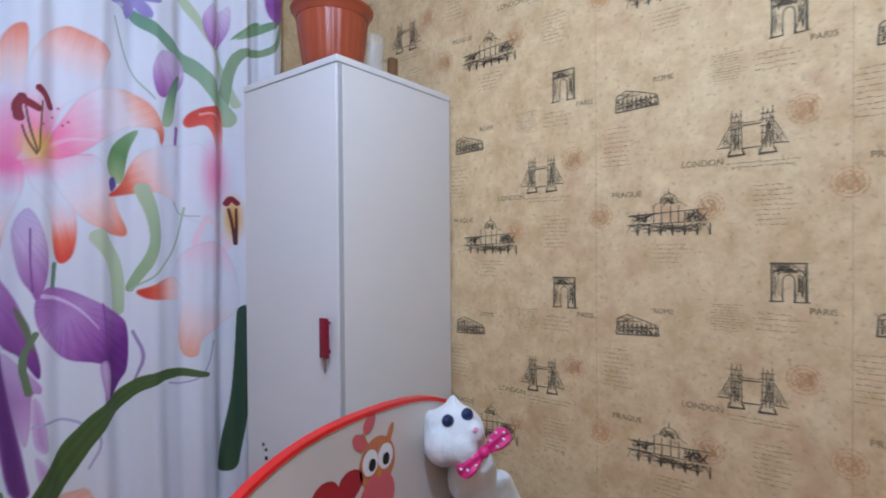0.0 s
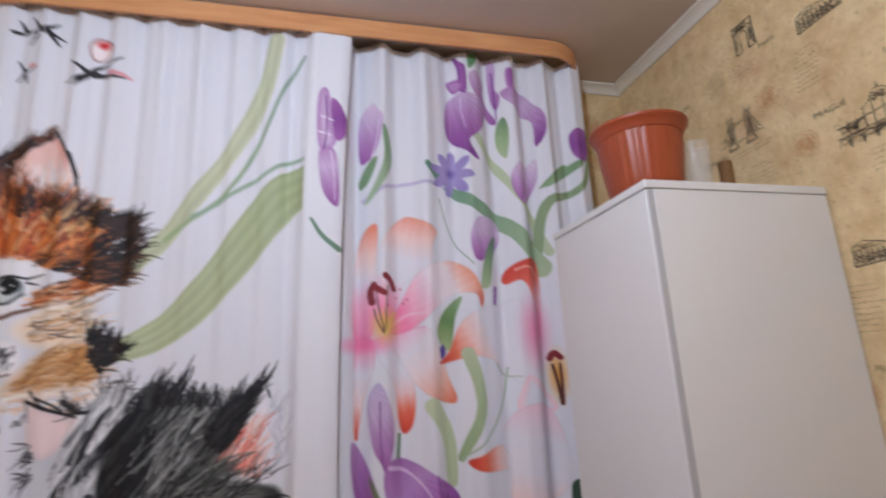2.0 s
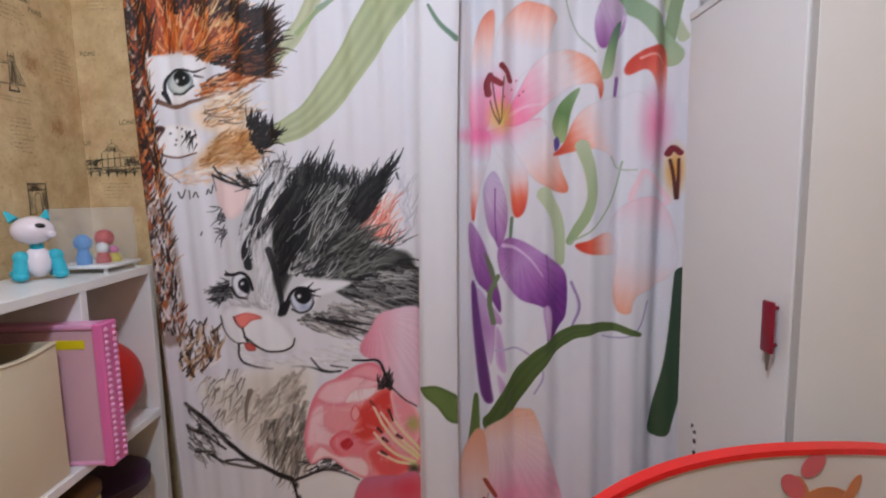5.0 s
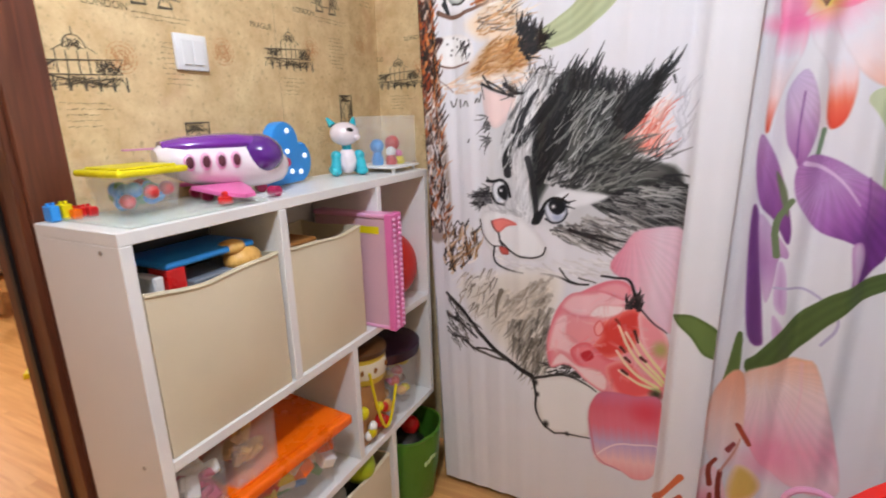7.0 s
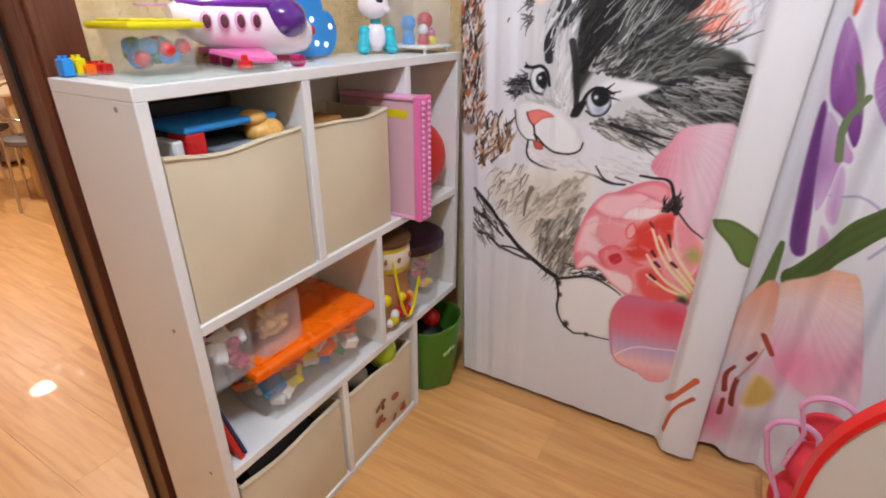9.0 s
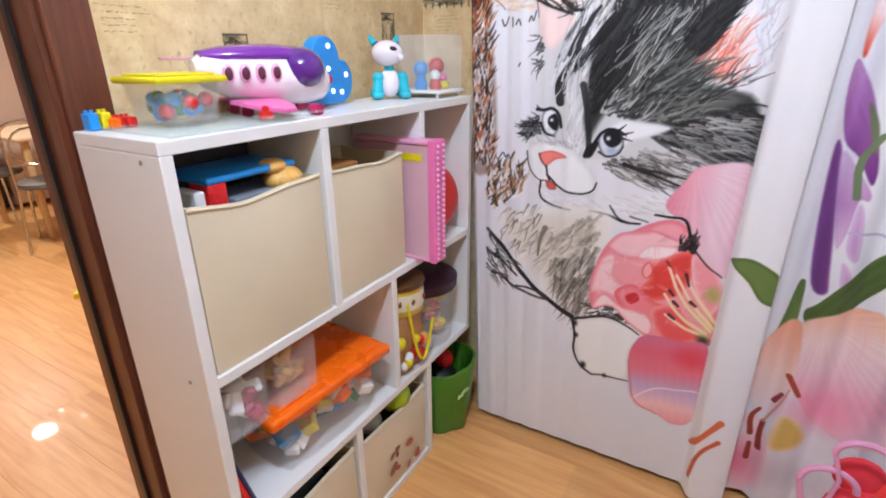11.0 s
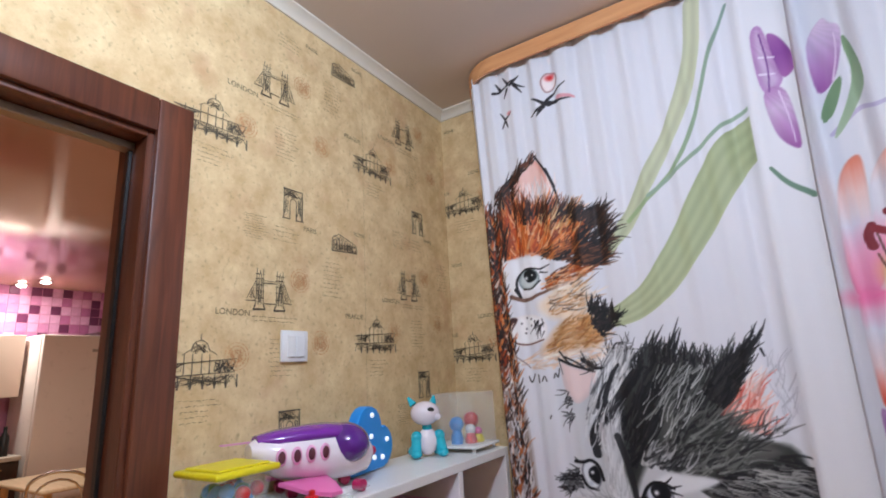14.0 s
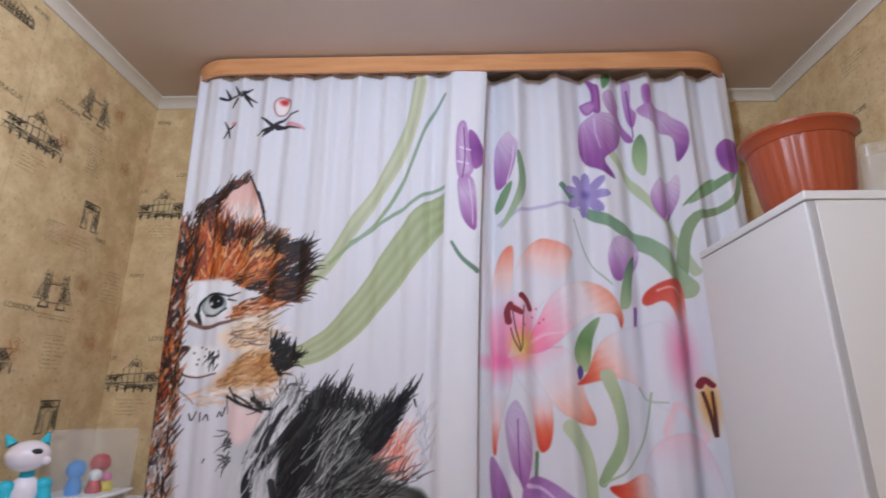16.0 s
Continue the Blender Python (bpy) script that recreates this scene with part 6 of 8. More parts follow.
R.blob([(0.541, 0.176), (0.601, 0.236), (0.661, 0.308), (0.713, 0.205), (0.685, 0.032), (0.623, -0.02), (0.548, 0.058)], (238, 222, 228), (240, 208, 216), 0.04, soft=0.006)
R.glow(0.659, 0.139, 0.10, 0.12, (240, 112, 146), 0.8)
R.glow(0.799, 0.358, 0.14, 0.09, (244, 140, 176), 0.6)
R.blob([(0.709, 0.227), (0.721, 0.336), (0.767, 0.322), (0.79, 0.269), (0.757, 0.226)], (214, 184, 100), (232, 206, 176), 0.02, soft=0.008)
# grey of a cloth fold under the lilies, shading painted as dye
R.glow(0.764, 0.141, 0.15, 0.08, (196, 194, 202), 0.6)
R.line([(0.666, 0.24), (0.655, 0.298), (0.673, 0.325)], 0.008, 0.006, (150, 60, 44))
R.line([(0.692, 0.199), (0.686, 0.249), (0.689, 0.289)], 0.008, 0.006, (140, 54, 40))
R.line([(0.671, 0.153), (0.67, 0.205)], 0.008, 0.006, (150, 60, 44))
R.line([(0.716, 0.458), (0.729, 0.438), (0.746, 0.409)], 0.008, 0.006, (170, 70, 50))
R.line([(0.699, 0.366), (0.712, 0.4)], 0.006, 0.004, (150, 60, 60))
R.line([(0.689, 0.289), (0.715, 0.375), (0.724, 0.422)], 0.003, 0.002, (206, 150, 140))
R.done()
L = Dye(left_curtain, np.where(LQ > 0, LX - 0.05 * LQ, LX), LZ, CLOTH_WHITE, LN, 0.020, 2.398)
# ribbons of leaf and the flying insects
L.line([(0.475, 2.359), (0.447, 2.183), (0.377, 2.015), (0.294, 1.891), (0.222, 1.763), (0.15, 1.692)], 0.0221, 0.0204, (208, 212, 182), (194, 200, 164), lines=5)
L.line([(0.553, 2.315), (0.494, 2.202), (0.444, 2.052), (0.38, 1.908), (0.297, 1.83), (0.219, 1.763)], 0.0045, 0.0063, (136, 160, 150), (160, 180, 130))
L.line([(0.564, 1.993), (0.496, 1.979), (0.426, 1.926), (0.361, 1.877), (0.281, 1.822)], 0.0059, 0.0051, (150, 172, 150))
L.line([(0.603, 1.916), (0.51, 1.899), (0.453, 1.821), (0.367, 1.687), (0.276, 1.567), (0.201, 1.513), (0.147, 1.495)], 0.0663, 0.0255, (172, 184, 142), (192, 200, 160), lines=11)
L.line([(-0.166, 2.308), (-0.124, 2.317), (-0.082, 2.333)], 0.0054, 0.0018, (36, 32, 36))
L.line([(-0.107, 2.321), (-0.128, 2.357)], 0.0054, 0.0018, (36, 32, 36))
L.line([(-0.098, 2.314), (-0.071, 2.347)], 0.0051, 0.0017, (36, 32, 36))
L.line([(-0.089, 2.318), (-0.053, 2.298)], 0.0051, 0.0017, (36, 32, 36))
L.line([(-0.145, 2.321), (-0.158, 2.345)], 0.0054, 0.0018, (36, 32, 36))
L.line([(-0.114, 2.308), (-0.129, 2.278)], 0.0051, 0.0017, (36, 32, 36))
L.line([(-0.085, 2.31), (-0.065, 2.282)], 0.0054, 0.0018, (36, 32, 36))
L.line([(-0.133, 2.202), (-0.15, 2.23)], 0.0042, 0.0017, (36, 32, 36))
L.line([(-0.133, 2.198), (-0.106, 2.217)], 0.0042, 0.0017, (36, 32, 36))
L.line([(-0.136, 2.192), (-0.147, 2.173)], 0.0042, 0.0017, (36, 32, 36))
L.line([(-0.129, 2.19), (-0.123, 2.168)], 0.0043, 0.0017, (36, 32, 36))
L.glow(-0.114, 2.217, 0.015, 0.012, (220, 110, 110), 0.8)
L.line([(0.004, 2.198), (0.03, 2.23), (0.089, 2.259)], 0.0068, 0.0017, (36, 32, 36))
L.line([(0.007, 2.198), (-0.039, 2.179)], 0.0072, 0.0018, (36, 32, 36))
L.line([(0.015, 2.206), (-0.031, 2.24)], 0.0072, 0.0018, (36, 32, 36))
L.line([(0.024, 2.202), (0.074, 2.217)], 0.0068, 0.0017, (36, 32, 36))
L.line([(0.027, 2.209), (0.101, 2.198)], 0.0068, 0.0017, (36, 32, 36))
L.line([(-0.001, 2.19), (-0.016, 2.168)], 0.0068, 0.0017, (36, 32, 36))
L.blob([(0.008, 2.298), (0.032, 2.318), (0.062, 2.298), (0.057, 2.263), (0.024, 2.244), (0.008, 2.267)], (250, 236, 236), (160, 120, 120), 0.009)
L.glow(0.037, 2.298, 0.025, 0.019, (206, 30, 34), 1)
L.line([(0.057, 2.217), (0.092, 2.209), (0.11, 2.198)], 0.0072, 0.0036, (226, 160, 170))
# ginger kitten
L.blob([(-0.133, 1.92), (-0.106, 2.001), (-0.061, 2.029), (-0.031, 2.011), (0.001, 1.94), (0.011, 1.88), (-0.067, 1.865), (-0.115, 1.87)], (238, 196, 186), (228, 164, 152), 0.02, soft=0.005)
L.fur([(-0.118, 1.91), (0.009, 1.909), (0.018, 1.85), (-0.104, 1.86)], 80, 0.06, 85, 22, [(248, 242, 244), (244, 232, 232), (240, 212, 206)], 0.003, 0.8)
L.fur([(-0.196, 1.841), (-0.199, 1.93), (-0.116, 2.001), (-0.047, 2.041), (-0.062, 2.019), (-0.121, 1.95), (-0.147, 1.86)], 190, 0.045, 52, 20, [(26, 18, 18), (58, 32, 24), (40, 26, 22), (104, 56, 36)], 0.0032, 0.9)
L.line([(-0.044, 2.039), (-0.004, 1.97), (0.014, 1.909), (0.023, 1.862)], 0.0035, 0.003, (34, 28, 30))
L.line([(-0.008, 1.98), (0.015, 1.919)], 0.005, 0.002, (30, 24, 26))
L.line([(-0.062, 2.019), (-0.049, 2.062)], 0.003, 0.001, (40, 30, 30))
L.line([(-0.055, 2.016), (-0.035, 2.039)], 0.003, 0.001, (40, 30, 30))
L.blob([(-0.196, 1.792), (-0.171, 1.87), (-0.106, 1.885), (-0.03, 1.86), (0.047, 1.83), (0.107, 1.771), (0.055, 1.714), (-0.037, 1.71), (-0.121, 1.72), (-0.165, 1.701)], (204, 106, 48), (196, 92, 42), 0.03, soft=0.02)
L.fur([(-0.185, 1.773), (-0.165, 1.86), (-0.106, 1.88), (-0.029, 1.855), (0.057, 1.82), (0.107, 1.771), (0.055, 1.714), (-0.037, 1.71), (-0.12, 1.715), (-0.165, 1.701)], 520, 0.065, 0, 16, [(208, 98, 36), (226, 126, 58), (176, 70, 28), (236, 156, 96), (150, 58, 28), (240, 190, 146), (120, 50, 26)], 0.0030, 0.75, centre=(-0.118, 1.63))
L.fur([(-0.152, 1.87), (-0.086, 1.865), (0.027, 1.85), (0.057, 1.82), (0.012, 1.801), (-0.073, 1.811), (-0.129, 1.821)], 120, 0.055, 0, 16, [(30, 20, 20), (60, 32, 24), (90, 44, 28)], 0.0026, 0.85, centre=(-0.118, 1.63))
L.fur([(-0.064, 1.821), (0.047, 1.84), (0.095, 1.81), (0.07, 1.762), (-0.023, 1.772)], 70, 0.05, 0, 22, [(226, 190, 140), (206, 150, 90), (60, 34, 26)], 0.0024, 0.8, centre=(-0.118, 1.63))
L.fur([(-0.253, 1.851), (-0.214, 1.88), (-0.166, 1.811), (-0.156, 1.701), (-0.192, 1.701), (-0.236, 1.678)], 190, 0.055, 84, 14, [(26, 18, 18), (54, 30, 24), (34, 22, 20), (150, 66, 30)], 0.0036, 0.85)
L.fur([(-0.027, 1.691), (0.053, 1.733), (0.105, 1.801), (0.142, 1.81), (0.172, 1.723), (0.131, 1.674), (0.039, 1.671)], 240, 0.055, 0, 26, [(22, 18, 20), (44, 28, 26), (28, 22, 24), (90, 52, 34)], 0.0032, 0.9, centre=(-0.024, 1.648))
L.fur([(0.019, 1.84), (0.095, 1.82), (0.142, 1.81), (0.135, 1.762), (0.059, 1.791)], 110, 0.045, 42, 26, [(26, 20, 22), (60, 40, 32), (40, 28, 26)], 0.0026, 0.9)
L.blob([(-0.192, 1.693), (-0.135, 1.713), (-0.046, 1.707), (-0.025, 1.687), (-0.05, 1.637), (-0.085, 1.589), (-0.134, 1.586), (-0.175, 1.618)], (242, 240, 244), (234, 228, 230), 0.012, soft=0.006)
L.fur([(-0.072, 1.607), (-0.041, 1.645), (0.045, 1.67), (0.105, 1.656), (0.073, 1.621), (-0.027, 1.592)], 150, 0.055, 18, 16, [(206, 100, 40), (226, 140, 80), (150, 66, 30), (70, 38, 28), (236, 190, 150)], 0.0028, 0.8)
L.fur([(-0.035, 1.697), (0.062, 1.715), (0.134, 1.696), (0.13, 1.646), (0.066, 1.656), (0.015, 1.677)], 150, 0.055, 14, 24, [(24, 20, 22), (50, 32, 28), (110, 64, 40)], 0.0028, 0.9)
L.fur([(-0.096, 1.718), (-0.008, 1.733), (0.081, 1.727), (0.044, 1.697), (-0.034, 1.687)], 70, 0.05, 22, 16, [(24, 20, 22), (130, 66, 36), (206, 120, 60)], 0.0026, 0.8)
L.blob([(-0.137, 1.629), (-0.13, 1.66), (-0.102, 1.673), (-0.072, 1.661), (-0.067, 1.631), (-0.089, 1.607), (-0.12, 1.609)], (214, 220, 220), (128, 140, 140), 0.012, soft=0.003)
L.blob([(-0.118, 1.655), (-0.097, 1.67), (-0.074, 1.657), (-0.077, 1.635), (-0.103, 1.629)], (12, 16, 20), soft=0.004)
L.glow(-0.108, 1.643, 0.010, 0.010, (250, 252, 252), 1)
L.glow(-0.087, 1.65, 0.005, 0.005, (250, 252, 252), 1)
L.line([(-0.136, 1.588), (-0.146, 1.627), (-0.135, 1.659), (-0.104, 1.675), (-0.066, 1.667)], 0.0042, 0.0025, (20, 18, 20))
L.line([(-0.121, 1.61), (-0.091, 1.606), (-0.065, 1.631)], 0.003, 0.002, (50, 44, 44))
L.line([(-0.145, 1.611), (-0.134, 1.586)], 0.007, 0.004, (20, 18, 20))
L.line([(-0.062, 1.667), (-0.029, 1.677)], 0.003, 0.001, (30, 26, 28))
L.line([(-0.062, 1.657), (-0.037, 1.652)], 0.003, 0.001, (30, 26, 28))
L.line([(-0.163, 1.59), (-0.113, 1.57), (-0.057, 1.595), (-0.009, 1.603)], 0.007, 0.003, (96, 54, 34), alpha=0.8)
L.blob([(-0.074, 1.567), (0.048, 1.621), (0.086, 1.566), (0.046, 1.503), (-0.051, 1.513)], (242, 218, 192), (240, 226, 214), 0.03, soft=0.02)
L.fur([(-0.064, 1.567), (0.048, 1.621), (0.095, 1.586), (0.074, 1.527), (-0.041, 1.518)], 130, 0.05, 18, 22, [(240, 222, 200), (214, 168, 120), (190, 130, 80), (248, 240, 232), (70, 50, 44)], 0.0024, 0.6)
L.blob([(-0.029, 1.484), (0.055, 1.517), (0.106, 1.478), (0.09, 1.421), (-0.014, 1.408), (-0.085, 1.408)], (196, 140, 86), (222, 184, 144), 0.03, alpha=0.8, soft=0.02)
L.fur([(-0.029, 1.484), (0.055, 1.517), (0.106, 1.478), (0.09, 1.421), (-0.08, 1.408)], 190, 0.05, 20, 26, [(190, 130, 70), (216, 166, 108), (150, 92, 48), (232, 196, 156), (206, 150, 96)], 0.0030, 0.6)
L.fur([(0.071, 1.542), (0.112, 1.532), (0.158, 1.492), (0.107, 1.447), (0.082, 1.469)], 130, 0.038, 48, 55, [(20, 18, 20), (40, 32, 32)], 0.0030, 0.9)
L.fur([(-0.168, 1.386), (-0.081, 1.413), (0.1, 1.411), (0.107, 1.364), (-0.105, 1.366)], 120, 0.05, 10, 22, [(240, 206, 180), (232, 190, 156), (250, 236, 226)], 0.0030, 0.5)
L.line([(0.12, 1.402), (0.137, 1.428), (0.166, 1.42), (0.166, 1.392), (0.135, 1.378)], 0.003, 0.002, (50, 44, 44))
L.fur([(0.104, 1.421), (0.175, 1.43), (0.169, 1.373), (0.112, 1.369)], 36, 0.03, 60, 80, [(40, 36, 38), (90, 80, 76)], 0.0018, 0.9)
L.blob([(-0.176, 1.505), (-0.138, 1.529), (-0.07, 1.518), (-0.061, 1.46), (-0.121, 1.436), (-0.169, 1.447)], (246, 244, 246), (238, 232, 232), 0.015, soft=0.006)
L.blob([(-0.186, 1.505), (-0.169, 1.525), (-0.149, 1.519), (-0.164, 1.495), (-0.174, 1.483)], (64, 42, 44), (100, 66, 64), 0.006, soft=0.004)
L.glow(-0.138, 1.505, 0.005, 0.005, (50, 40, 44), 1)
L.glow(-0.12, 1.521, 0.005, 0.005, (50, 40, 44), 1)
L.glow(-0.105, 1.516, 0.005, 0.005, (50, 40, 44), 1)
L.glow(-0.125, 1.488, 0.005, 0.005, (50, 40, 44), 1)
L.glow(-0.106, 1.496, 0.005, 0.005, (50, 40, 44), 1)
L.glow(-0.128, 1.475, 0.005, 0.005, (50, 40, 44), 1)
L.fur([(-0.097, 1.514), (-0.065, 1.514), (-0.066, 1.47), (-0.086, 1.478)], 16, 0.03, 245, 30, [(40, 34, 38)], 0.0020, 0.9)
L.line([(-0.177, 1.462), (-0.159, 1.444), (-0.119, 1.438), (-0.07, 1.451)], 0.003, 0.002, (110, 70, 56))
L.line([(-0.177, 1.414), (-0.135, 1.385), (-0.124, 1.371)], 0.002, 0.002, (160, 140, 140))
# fur wrapped round the edge of the cloth
L.blob([(-0.322, 1.766), (-0.308, 1.863), (-0.194, 1.838), (-0.186, 1.706), (-0.177, 1.508), (-0.165, 1.329), (-0.282, 1.33), (-0.31, 1.509)], (78, 46, 32), (96, 56, 36), 0.016, alpha=0.85, soft=0.008)
L.blob([(-0.282, 1.33), (-0.167, 1.329), (-0.139, 0.95), (-0.247, 0.952)], (120, 94, 78), alpha=0.6, soft=0.012)
L.fur([(-0.322, 1.766), (-0.309, 1.876), (-0.191, 1.838), (-0.184, 1.706), (-0.175, 1.508), (-0.163, 1.329), (-0.282, 1.33), (-0.31, 1.509)], 900, 0.0360, 82, 34, [(34, 22, 20), (58, 30, 22), (24, 18, 20), (34, 22, 20), (58, 30, 22), (24, 18, 20), (206, 92, 30), (226, 120, 48), (178, 66, 22), (236, 150, 84), (150, 54, 22), (232, 214, 200)], 0.0036, 0.75)
L.fur([(-0.283, 1.341), (-0.164, 1.34), (-0.159, 1.22), (-0.139, 0.94), (-0.247, 0.941)], 560, 0.0360, 80, 36, [(34, 22, 20), (58, 30, 22), (24, 18, 20), (226, 222, 226), (226, 222, 226), (190, 100, 44), (240, 232, 226), (150, 70, 30)], 0.0040, 0.7)
# grey kitten
L.blob([(-0.029, 1.305), (0.011, 1.338), (0.073, 1.362), (0.131, 1.388), (0.234, 1.395), (0.34, 1.377), (0.398, 1.361), (0.448, 1.387), (0.442, 1.332), (0.425, 1.303), (0.385, 1.229), (0.431, 1.2), (0.502, 1.181), (0.523, 1.13), (0.533, 1.023), (0.45, 0.987), (0.373, 0.932), (0.241, 0.945), (0.159, 0.981), (0.123, 0.977), (0.045, 1.024), (-0.044, 1.026), (-0.038, 1.083), (-0.008, 1.13), (-0.012, 1.228)], (206, 206, 210), (222, 222, 226), 0.04, soft=0.02)
L.blob([(-0.029, 1.364), (-0.018, 1.384), (0.047, 1.356), (0.078, 1.35), (0.063, 1.309), (0.033, 1.276), (0.007, 1.267), (-0.02, 1.301)], (244, 218, 216), (226, 206, 206), 0.02, soft=0.006)
L.blob([(0.137, 1.297), (0.19, 1.367), (0.235, 1.388), (0.297, 1.371), (0.358, 1.344), (0.404, 1.364), (0.456, 1.401), (0.434, 1.343), (0.373, 1.236), (0.332, 1.212), (0.39, 1.183), (0.497, 1.166), (0.522, 1.107), (0.498, 1.031), (0.405, 1.053), (0.295, 1.073), (0.237, 1.093), (0.192, 1.124), (0.157, 1.079), (0.129, 1.023), (0.116, 1.093), (0.119, 1.18), (0.118, 1.256)], (40, 42, 42), (64, 66, 64), 0.03, soft=0.014)
L.blob([(0.216, 1.241), (0.273, 1.304), (0.346, 1.326), (0.385, 1.296), (0.355, 1.236), (0.292, 1.187), (0.233, 1.135), (0.204, 1.184)], (96, 98, 94), (66, 68, 66), 0.04, alpha=0.8, soft=0.03)
L.blob([(0.384, 1.179), (0.448, 1.178), (0.486, 1.15), (0.433, 1.124), (0.381, 1.136)], (120, 120, 116), (80, 80, 78), 0.03, alpha=0.8, soft=0.02)
L.fur([(0.119, 1.247), (0.198, 1.366), (0.266, 1.383), (0.244, 1.289), (0.195, 1.192), (0.139, 1.077)], 330, 0.095, 62, 12, [(16, 16, 20), (30, 30, 34), (22, 22, 26), (54, 56, 56)], 0.0042, 0.85)
L.fur([(0.224, 1.143), (0.275, 1.289), (0.358, 1.34), (0.406, 1.347), (0.369, 1.244), (0.301, 1.18)], 260, 0.085, 48, 20, [(24, 24, 28), (44, 46, 46), (84, 86, 84), (110, 112, 108), (36, 38, 38)], 0.0036, 0.7)
L.fur([(0.152, 1.207), (0.208, 1.343), (0.313, 1.356), (0.364, 1.289), (0.284, 1.195), (0.209, 1.125)], 60, 0.085, 54, 14, [(176, 178, 176), (206, 206, 206), (140, 142, 140)], 0.0016, 0.8)
L.fur([(0.153, 1.371), (0.25, 1.393), (0.342, 1.363), (0.405, 1.357), (0.397, 1.34), (0.252, 1.365), (0.159, 1.348)], 130, 0.045, 72, 24, [(18, 18, 22), (36, 36, 40), (60, 62, 62)], 0.0026, 0.9)
L.blob([(0.443, 1.353), (0.475, 1.38), (0.499, 1.289), (0.496, 1.195), (0.461, 1.183), (0.437, 1.303)], (236, 232, 238), (226, 224, 232), 0.02, soft=0.008)
L.blob([(0.367, 1.225), (0.395, 1.267), (0.428, 1.311), (0.446, 1.296), (0.455, 1.253), (0.468, 1.194), (0.424, 1.196)], (240, 170, 156), ramp=(*[(0.367, 1.259), (0.464, 1.209)], ((226, 96, 82), (240, 140, 122), (246, 206, 198))), soft=0.008)
L.fur([(0.371, 1.225), (0.431, 1.311), (0.454, 1.289), (0.467, 1.187), (0.424, 1.196)], 80, 0.06, 58, 18, [(246, 190, 178), (226, 100, 88), (248, 226, 222), (236, 140, 124)], 0.0028, 0.75)
L.fur([(0.404, 1.192), (0.457, 1.216), (0.493, 1.195), (0.461, 1.179)], 26, 0.05, 40, 24, [(60, 56, 58), (200, 196, 200)], 0.0018, 0.8)
L.fur([(0.331, 1.289), (0.385, 1.351), (0.441, 1.395), (0.462, 1.404), (0.429, 1.325), (0.373, 1.242)], 180, 0.06, 52, 12, [(14, 14, 18), (28, 28, 32), (46, 46, 48)], 0.0030, 0.9)
L.line([(0.437, 1.367), (0.456, 1.397), (0.47, 1.417)], 0.004, 0.001, (20, 20, 24))
L.line([(0.476, 1.386), (0.481, 1.369)], 0.003, 0.002, (40, 40, 44))
L.fur([(0.48, 1.366), (0.512, 1.338), (0.524, 1.233), (0.496, 1.195)], 34, 0.055, 75, 40, [(206, 204, 212), (190, 188, 198)], 0.0016, 0.7)
L.fur([(0.019, 1.176), (0.042, 1.28), (0.086, 1.361), (0.164, 1.387), (0.144, 1.313), (0.11, 1.256), (0.106, 1.18)], 240, 0.075, 66, 12, [(236, 236, 238), (190, 190, 194), (140, 140, 144), (222, 222, 226), (90, 90, 94), (246, 246, 248)], 0.0030, 0.7)
L.line([(0.051, 1.135), (0.039, 1.177), (0.056, 1.212), (0.073, 1.237)], 0.013, 0.005, (20, 20, 24), alpha=0.9)
L.line([(0.083, 1.222), (0.09, 1.284), (0.117, 1.345), (0.136, 1.368)], 0.010, 0.003, (24, 24, 28), alpha=0.9)
L.line([(0.066, 1.255), (0.077, 1.288), (0.097, 1.321)], 0.006, 0.002, (40, 40, 44), alpha=0.9)
L.line([(0.108, 1.247), (0.137, 1.305), (0.175, 1.352)], 0.010, 0.003, (26, 26, 30), alpha=0.9)
L.fur([(0.03, 1.141), (0.045, 1.212), (0.08, 1.238), (0.112, 1.288), (0.104, 1.205), (0.063, 1.143)], 50, 0.06, 68, 10, [(22, 22, 26), (50, 50, 54), (236, 236, 238)], 0.0024, 0.85)
L.blob([(0.069, 1.194), (0.107, 1.2), (0.109, 1.119), (0.13, 1.032), (0.132, 0.978), (0.085, 0.986), (0.063, 1.09)], (218, 218, 222), (204, 204, 208), 0.02, soft=0.010)
L.fur([(0.056, 1.186), (0.104, 1.2), (0.118, 1.049), (0.132, 0.978), (0.075, 0.99)], 110, 0.05, 84, 12, [(240, 240, 242), (176, 176, 180), (200, 200, 204), (228, 228, 232)], 0.0026, 0.6)
L.line([(0.11, 1.18), (0.127, 1.112), (0.139, 1.042), (0.136, 1.001)], 0.009, 0.006, (30, 30, 34), alpha=0.85)
L.line([(0.176, 1.115), (0.19, 1.154), (0.201, 1.171)], 0.006, 0.001, (206, 206, 206), alpha=0.9)
L.line([(0.165, 1.114), (0.175, 1.145)], 0.004, 0.001, (190, 190, 190), alpha=0.9)
L.fur([(0.263, 1.07), (0.384, 1.112), (0.506, 1.151), (0.527, 1.115), (0.527, 1.018), (0.449, 0.993), (0.346, 1.044)], 330, 0.085, -14, 18, [(18, 18, 22), (34, 34, 38), (56, 58, 58), (100, 100, 100)], 0.0034, 0.85)
L.fur([(0.168, 0.977), (0.283, 1.029), (0.407, 1.033), (0.464, 0.99), (0.373, 0.932), (0.241, 0.943)], 240, 0.075, -18, 14, [(150, 146, 144), (110, 106, 104), (50, 48, 50), (216, 212, 212), (190, 186, 184)], 0.0028, 0.7)
